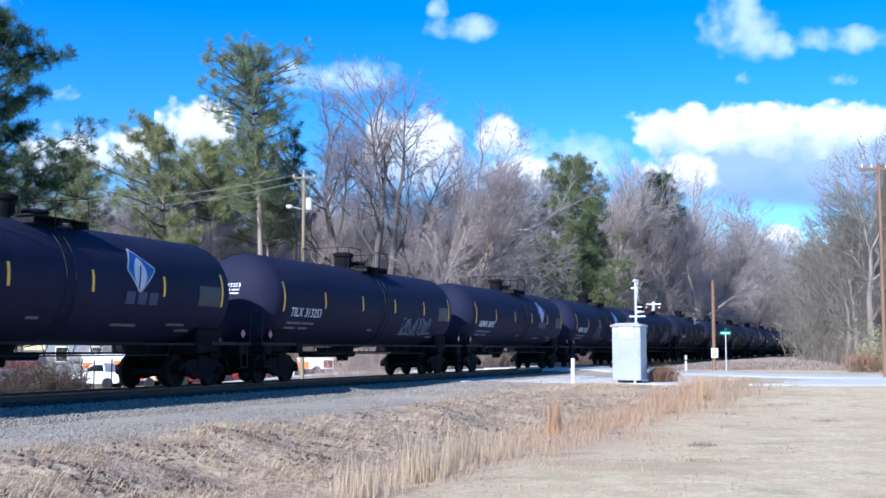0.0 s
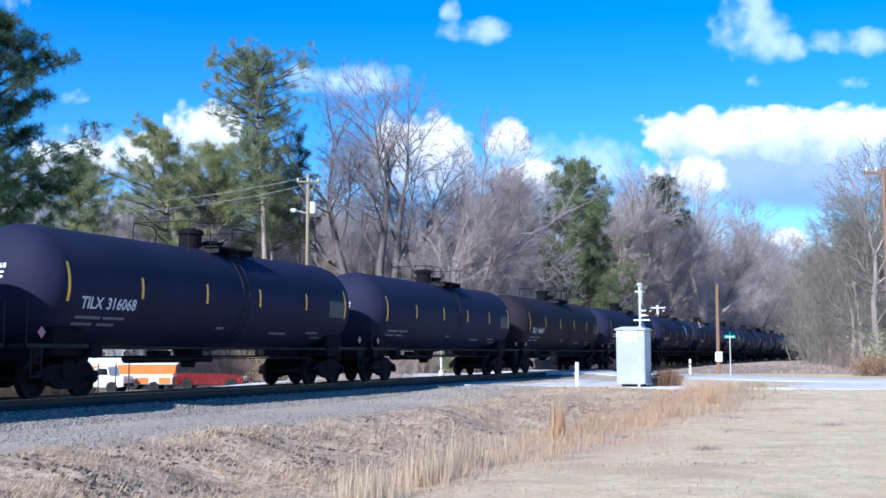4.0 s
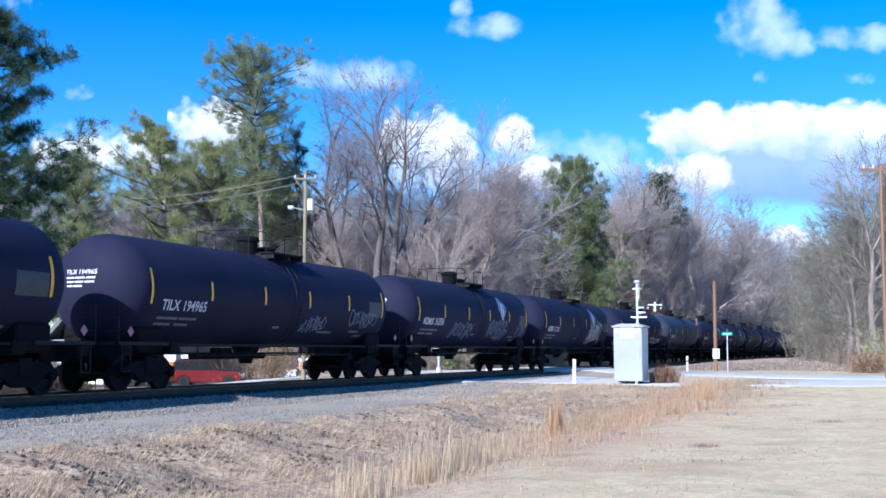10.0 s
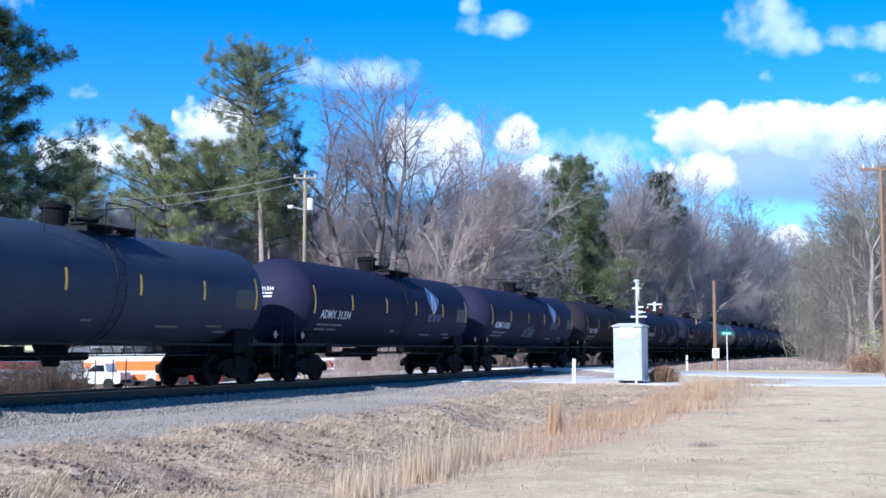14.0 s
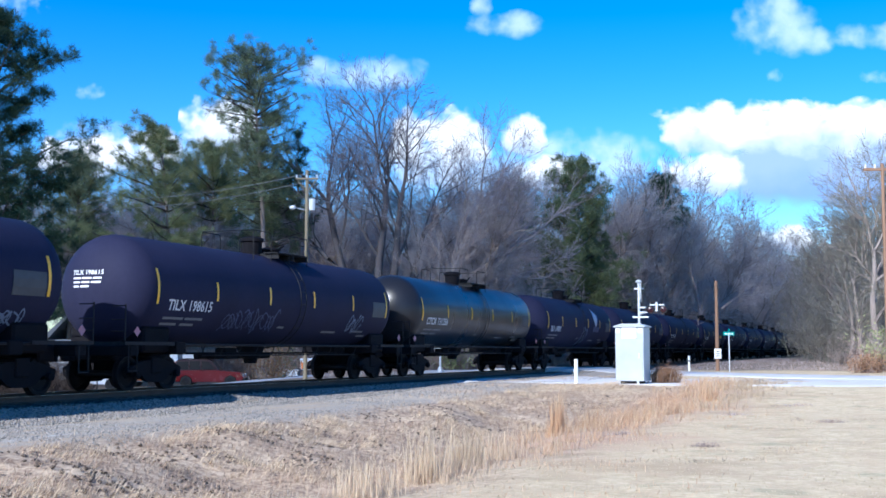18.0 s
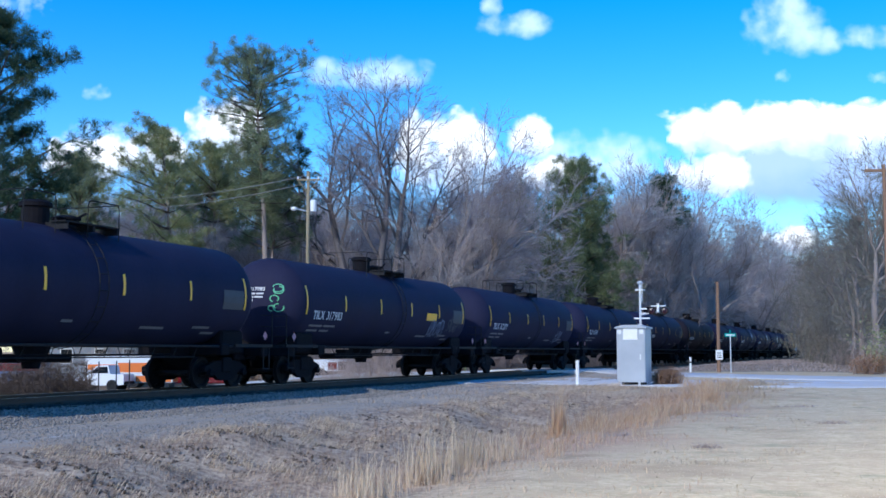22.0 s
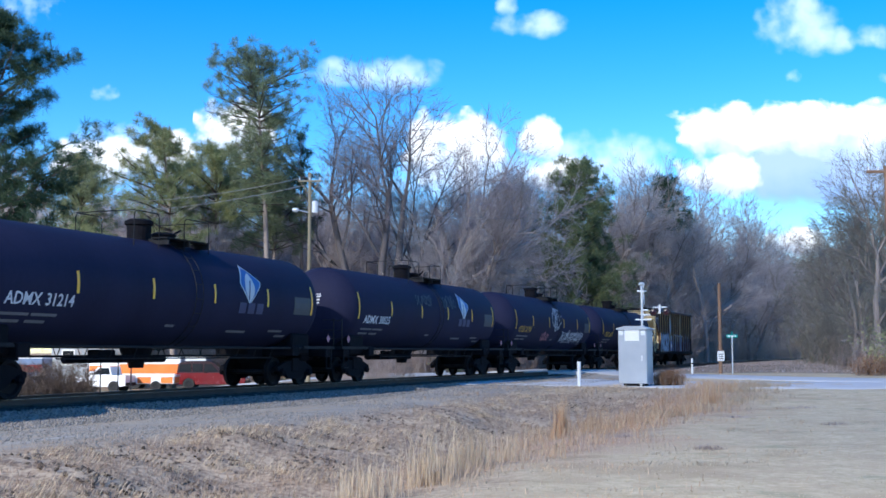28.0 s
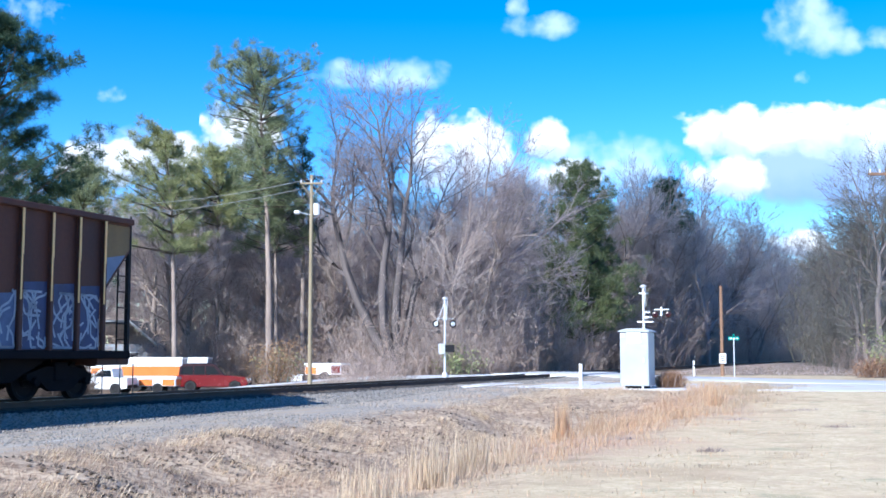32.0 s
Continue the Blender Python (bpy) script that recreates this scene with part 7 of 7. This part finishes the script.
def passing_cloud(height):
    """The broad cloud that drifts before the sun: its shade comes over the wood, the line and the lawn in turn, and moves on."""
    toward_sun = Vector((-0.893, -1.392, 1.0)) * height
    rows, cols = 22, 24
    verts, place = [], []
    for j in range(rows + 1):
        y = -45 + 425 * j / rows
        ahead, behind = 0.9 * y - 12 * 22.2, -0.2 * y - 12 * 29.4
        mid, half = (ahead + behind) / 2, max(4.0, (ahead - behind) / 2) * 1.18
        v = min(0, (y + 2) / 43) if y < 0 else max(0, (y - 300) / 80)
        for i in range(cols + 1):
            u = 2 * i / cols - 1
            verts.append((mid + half * u, y, 26 * (1 - u * u) + 5 * math.sin(i * 1.7 + j * 0.9)))
            place += [u, v, 0.1 * (1 - min(1, max(0, (y - 25) / 45)))]  # thinner towards its near end
    w = cols + 1
    me = bpy.data.meshes.new("cloud")
    me.from_pydata(verts, [], [(j * w + i, j * w + i + 1, (j + 1) * w + i + 1, (j + 1) * w + i) for j in range(rows) for i in range(cols)])
    me.attributes.new("place", "FLOAT_VECTOR", "POINT").data.foreach_set("vector", place)
    me.materials.append(THIN_CUMULUS)
    ob = tagged(new("cloud", me), "broad thin white cloud drifting before the sun", "cloud", "clouds", "structure")
    drifting.append((ob, toward_sun, toward_sun + Vector((12.0 * 32.0, 0, 0))))


passing_cloud(450.0)

# ---- ties, ballast, grass ----
def fast_mesh(name, verts, faces, material, label, category):
    """A large mesh from arrays of corners and of equal-sided faces."""
    me = bpy.data.meshes.new(name)
    k = faces.shape[1]
    me.vertices.add(len(verts))
    me.vertices.foreach_set("co", verts.astype(np.float32).ravel())
    me.loops.add(faces.size)
    me.loops.foreach_set("vertex_index", faces.astype(np.int32).ravel())
    me.polygons.add(len(faces))
    me.polygons.foreach_set("loop_start", np.arange(0, faces.size, k, dtype=np.int32))
    me.update(calc_edges=True)
    me.validate()
    me.materials.append(material)
    return tagged(new(name, me), label, category, kind="stuff")


rs = np.random.RandomState(4)


def xy(s, d):
    return s * math.sin(TH) - d * math.cos(TH), s * math.cos(TH) + d * math.sin(TH)


def blades(name, x, y, height, width, lean, material, label, category):
    """Bent grass blades, each of two joined triangles pairs, at the places given."""
    n = len(x)
    z = ground_height(x, y)
    a = rs.uniform(0, 2 * np.pi, n)
    h = height * (0.3 + 1.0 * rs.rand(n) ** 1.8)
    w = width * rs.uniform(0.6, 1.3, n)
    dx, dy = np.cos(a), np.sin(a)
    l1 = lean * rs.uniform(0.1, 1.0, n)
    wx, wy = np.sin(a + rs.uniform(-0.6, 0.6, n)) * w, -np.cos(a + rs.uniform(-0.6, 0.6, n)) * w
    base = np.stack([x, y, z - 0.01], 1)
    mid = base + np.stack([dx * h * l1 * 0.4, dy * h * l1 * 0.4, h * 0.6], 1)
    tip = base + np.stack([dx * h * l1, dy * h * l1, h * (1 - 0.25 * l1)], 1)
    side = np.stack([wx, wy, np.zeros(n)], 1)
    v = np.stack([base - side, base + side, mid + side * 0.8, mid - side * 0.8, tip], 1).reshape(-1, 3)
    b = np.arange(n)[:, None] * 5
    f = np.concatenate([b + [0, 1, 2], b + [0, 2, 3], b + [3, 2, 4]], 0)
    return fast_mesh(name, v, f, material, label, category)


def scatter(n, s0, s1, d0, d1, power=1.0, fuzz=0.0):
    """Places along the railway, denser towards the eye."""
    s = s0 + (s1 - s0) * rs.rand(n) ** power
    d = rs.uniform(d0, d1, n) + rs.normal(0, 1, n) * fuzz
    return xy(s, d)


def clumped(x, y, scale, keep):
    """Keeps the places where a slow wave pattern is high, so that grass grows in tufts."""
    q = np.sin(x * scale + 2 * np.sin(y * scale * 0.7)) + np.sin(y * scale * 1.3 + 1.7 * np.sin(x * scale * 0.6)) + rs.uniform(-1, 1, len(x))
    m = q > keep
    return x[m], y[m]


def in_view(x, y, margin=0.05):
    m = (y > 8.5) & (np.abs(x) < y * (0.38 + margin))
    return x[m], y[m]


def drift(n, s0, s1, d, spread, power=1.3):
    """Places spread softly about a line beside the railway."""
    s = s0 + (s1 - s0) * rs.rand(n) ** power
    return xy(s, rs.normal(d, spread, n))


def tufts(name, x, y, per, spread, height, width, flow, material, label, category):
    """Tufts of long blades that bend over together. flow: the shared lean, in metres aside for each metre of height."""
    n = len(x)
    cx, cy = np.repeat(x, per), np.repeat(y, per)
    size = np.repeat(rs.uniform(0.4, 1.3, n), per)
    k = n * per
    bx, by = cx + rs.normal(0, spread, k) * size, cy + rs.normal(0, spread, k) * size
    z = ground_height(bx, by)
    h = height * size * rs.uniform(0.55, 1.15, k)
    fx = flow[0] + np.repeat(rs.normal(0, 0.25, n), per) + rs.normal(0, 0.3, k)
    fy = flow[1] + np.repeat(rs.normal(0, 0.25, n), per) + rs.normal(0, 0.3, k)
    a = rs.uniform(0, np.pi, k)
    w = width * rs.uniform(0.6, 1.3, k)
    side = np.stack([np.cos(a) * w, np.sin(a) * w, np.zeros(k)], 1)
    base = np.stack([bx, by, z - 0.02], 1)
    mid = base + np.stack([fx * h * 0.35, fy * h * 0.35, h * 0.62], 1)
    tip = base + np.stack([fx * h, fy * h, h * (1 - 0.35 * np.clip(np.hypot(fx, fy), 0, 1.4))], 1)
    v = np.stack([base - side, base + side, mid + side * 0.8, mid - side * 0.8, tip], 1).reshape(-1, 3)
    b = np.arange(k)[:, None] * 5
    f = np.concatenate([b + [0, 1, 2], b + [0, 2, 3], b + [3, 2, 4]], 0)
    return fast_mesh(name, v, f, material, label, category)


def downhill(k, along=0.0):
    """A lean towards the ditch, from the railway's side, and along the line."""
    v = -ACROSS * k + ALONG * along
    return v.x, v.y


x, y = in_view(*scatter(150000, 4, 50, -20, 5.4, 1.5, 0.6))
m = road_distance(x, y) > 3.8
blades("lawn_grass", x[m], y[m], 0.034, 0.006, 2.2, LAWN_BLADES, "short bleached winter lawn grass", "grass")
x, y = in_view(*clumped(*scatter(1500, 6, 46, -14, 5.0, 1.3, 0.6), 0.8, 0.5))
m = road_distance(x, y) > 4.2
tufts("lawn_tufts", x[m], y[m], 26, 0.13, 0.085, 0.005, (0.3, -0.2), STRAW, "low pale tufts in the winter lawn", "grass")
x, y = in_view(*clumped(*scatter(90000, 4, 44, 6.4, 12.5, 1.3, 0.8), 1.6, -0.6))
blades("bank_grass", x, y, 0.13, 0.005, 2.4, DRY_GRASS, "matted dry grass on the ditch bank", "grass")
x, y = in_view(*clumped(*scatter(1900, 5, 45, 8.6, 12.7, 1.2, 0.2), 1.3, 0.4))
tufts("bank_tufts", x, y, 30, 0.13, 0.2, 0.0045, downhill(0.9, 0.5), STRAW, "bleached straw tufts hanging down the ditch bank", "grass")
x, y = in_view(*clumped(*drift(620, 7, 30, 6.9, 0.8, 1.2), 1.2, 0.5))
tufts("tall_grass", x, y, 13, 0.14, 0.36, 0.004, (0.15, 0.05), DRY_GRASS, "tall pale straw-coloured grass in the ditch", "grass")
x, y = in_view(*clumped(*drift(1300, 8, 24, 6.2, 1.0), 1.2, 0.6))
blades("weed_stalks", x, y, 0.36, 0.003, 0.4, STRAW, "thin pale weed stalks at the lawn's edge", "grass")
x, y = in_view(*clumped(*drift(520, 17, 46, 6.4, 0.7, 0.75), 1.3, 0.2))
tufts("broom_sedge", x, y, 28, 0.16, 0.4, 0.0045, (0.12, 0.0), SEDGE, "rust-orange broom sedge along the ditch", "grass")
x, y = in_view(*clumped(*drift(300, 34, 50, 5.4, 0.7, 1.0), 1.3, -0.2))
tufts("straw_grass", x, y, 30, 0.18, 0.3, 0.005, (0.12, 0.0), STRAW, "tall bleached grass before the crossing", "grass")
x, y = in_view(*clumped(*drift(12000, 8, 34, 5.2, 1.7), 1.1, 0.6))
blades("rust_weeds", x, y, 0.10, 0.004, 1.5, SEDGE, "low rust-brown weeds at the lawn's edge", "weeds")
x, y = in_view(*clumped(*scatter(9000, 32, 60, 13.0, 16.0), 1.2, 1.2))
blades("shoulder_weeds", x, y, 0.12, 0.01, 0.9, DRY_GRASS, "sparse dry weeds on the gravel shoulder", "grass")
x, y = scatter(14000, 80, 150, 3, 16.5)
blades("field_grass", x, y, 0.14, 0.02, 0.9, BRUSH, "brown dry grass in the field beyond the road", "grass")
# clumps of sedge that stand out above the rest
cx, cy = (982 - 784) / 2080 * 25.5, 25.5
x, y = cx + rs.normal(0, 0.085, 380), cy + rs.normal(0, 0.12, 380)
blades("sedge_clump", x, y, 0.85, 0.006, 0.3, SEDGE, "single tall orange clump of broom sedge", "grass")
for px, depth, tall in ((755, 16.5, 0.75), (640, 14.5, 0.55), (815, 18.0, 0.6), (880, 19.5, 0.55), (1040, 27.0, 0.6), (1246, 37.0, 0.8), (1150, 33.0, 0.6)):
    cx, cy = (px - 784) / 2080 * depth, depth
    x, y = cx + rs.normal(0, 0.2, 300), cy + rs.normal(0, 0.22, 300)
    blades("sedge_clump", x, y, tall, 0.0045, 0.35, STRAW if px < 1000 else SEDGE, "tall pale clump of dry grass", "grass")


for px, depth, w in ((1463, 26.5, 0.16), (1290, 29.5, 0.2), (1090, 24.0, 0.14), (1240, 20.0, 0.12), (1400, 34.0, 0.25)):
    cx, cy = (px - 784) / 2080 * depth, depth
    x, y = cx + rs.normal(0, w, 240), cy + rs.normal(0, w * 0.7, 240)
    blades("weed_tuft", x, y, 0.11, 0.004, 1.4, BRUSH, "low olive-brown tuft in the winter lawn", "grass")


def stones(name, x, y, size, material, label, category, lift=0.3):
    """Angular crushed stones."""
    n = len(x)
    z = ground_height(x, y)
    r = size * rs.uniform(0.5, 1.3, n)
    oct_ = np.array([(1, 0, 0), (0, 1, 0), (-1, 0, 0), (0, -1, 0), (0, 0, 1), (0, 0, -1)], float)
    v = oct_[None] * rs.uniform(0.6, 1.2, (n, 6, 1)) + rs.normal(0, 0.18, (n, 6, 3))
    a = rs.uniform(0, 6.28, n)
    c, s = np.cos(a), np.sin(a)
    vx = v[..., 0] * c[:, None] - v[..., 1] * s[:, None]
    vy = v[..., 0] * s[:, None] + v[..., 1] * c[:, None]
    v = np.stack([vx, vy, v[..., 2] * 0.75], -1) * r[:, None, None]
    v += np.stack([x, y, z + r * lift], 1)[:, None, :]
    tri = np.array([(0, 1, 4), (1, 2, 4), (2, 3, 4), (3, 0, 4), (1, 0, 5), (2, 1, 5), (3, 2, 5), (0, 3, 5)])
    f = (np.arange(n)[:, None, None] * 6 + tri[None]).reshape(-1, 3)
    return fast_mesh(name, v.reshape(-1, 3), f, material, label, category)


# ballast by and between the rails: the train's shade is in the stone colour
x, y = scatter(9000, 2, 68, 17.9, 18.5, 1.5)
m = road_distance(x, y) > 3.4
stones("ballast_stones", x[m], y[m], 0.034, SHADED_STONES, "stone ballast beside the rails, shade put into its colour", "ballast")
x, y = scatter(32000, 2, 68, 16.2, 18.0, 1.5)
m = road_distance(x, y) > 3.4
stones("ballast_stones", x[m], y[m], 0.032, STONES, "crushed grey stone ballast along the rails", "ballast")
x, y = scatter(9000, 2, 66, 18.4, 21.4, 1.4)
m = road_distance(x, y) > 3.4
stones("ballast_stones", x[m], y[m], 0.032, SHADED_STONES, "stone ballast between the rails, shade put into its colour", "ballast")
x, y = in_view(*clumped(*scatter(22000, 4, 60, 12.6, 16.4, 1.4), 0.9, -0.3))
stones("gravel_stones", x, y, 0.022, STONES, "loose gravel on the track shoulder", "gravel")
x, y = in_view(*clumped(*scatter(4500, 6, 40, 9.4, 12.8, 1.3), 1.7, 1.0))
x2, y2 = in_view(*clumped(*scatter(2600, 5, 20, 9.6, 12.0, 1.2), 2.1, 0.7))
x, y = np.concatenate([x, x2]), np.concatenate([y, y2])
stones("bank_stones", x, y, 0.04, CLODS, "stones and clods on the ditch bank", "stones")

bm = bmesh.new()
box(bm, (-0.11, -1.3, -0.16), (0.11, 1.3, 0.0), 0.012)
tie_mesh = bpy.data.meshes.new("tie")
bm.to_mesh(tie_mesh)
bm.free()
tie_mesh.materials.append(TIE)
bm = bmesh.new()
box(bm, (-0.09, -0.19, 0), (0.09, 0.19, 0.015))
plate_mesh = bpy.data.meshes.new("tie_plate")
bm.to_mesh(plate_mesh)
bm.free()
plate_mesh.materials.append(RAIL)
rt = random.Random(2)
for k in range(250):
    s = 0.5 + 0.53 * k
    if 62.5 < s < 76:
        continue
    tie = hang("tie", tie_mesh, None, track)
    tie.matrix_world = trk_pose(s + rt.uniform(-0.03, 0.03), DC + rt.uniform(-0.04, 0.04), -0.265 + rt.uniform(-0.01, 0.005)) @ Matrix.Rotation(rt.uniform(-0.02, 0.02), 4, "Z")
    if s < 45:
        for d in (-0.755, 0.755):
            pl = hang("tie_plate", plate_mesh, None, tie)
            pl.location = (0, d, 0.002)
# timber and asphalt panels that carry the road over the rails
for d in (DC - 1.75, DC, DC + 1.75):
    half = 0.62 if d == DC else 0.9
    bm = bmesh.new()
    box(bm, (-4.6, -half, -0.2), (4.6, half, -0.012), 0.015)
    pan = part("crossing_panel", bm, ROAD_MAT, track, "worn pale crossing panel")
    pan.matrix_world = trk_pose(69.4, d, -0.08)


def motions():
    for car, s in rolling:
        walk(car, [(t, trk_pose(s - SPEED * t, DC)) for t in (0.0, 8.0, 16.0, 24.0, 32.0)])
    # the wheels turn alike on all cars: one rolling turn for the leading axles, one for the trailing ones
    turn = -SPEED / 0.457
    lead = {}
    for w in wheelsets:
        x = round(w.location.x, 2)
        if x not in lead:
            lead[x] = w
            walk(w, [(k / FPS, Matrix.Translation((x, 0, 0.457)) @ Matrix.Rotation(turn * k / FPS, 4, "Y")) for k in range(int(32 * FPS) + 1)])
            continue
        keys = lead[x].animation_data
        w.rotation_mode = "QUATERNION"
        own = w.animation_data_create()
        own.action = keys.action
        own.action_slot = keys.action_slot
    for ob, a, b in drifting:
        walk(ob, [(0.0, Matrix.Translation(a)), (32.0, Matrix.Translation(b))])


motions()
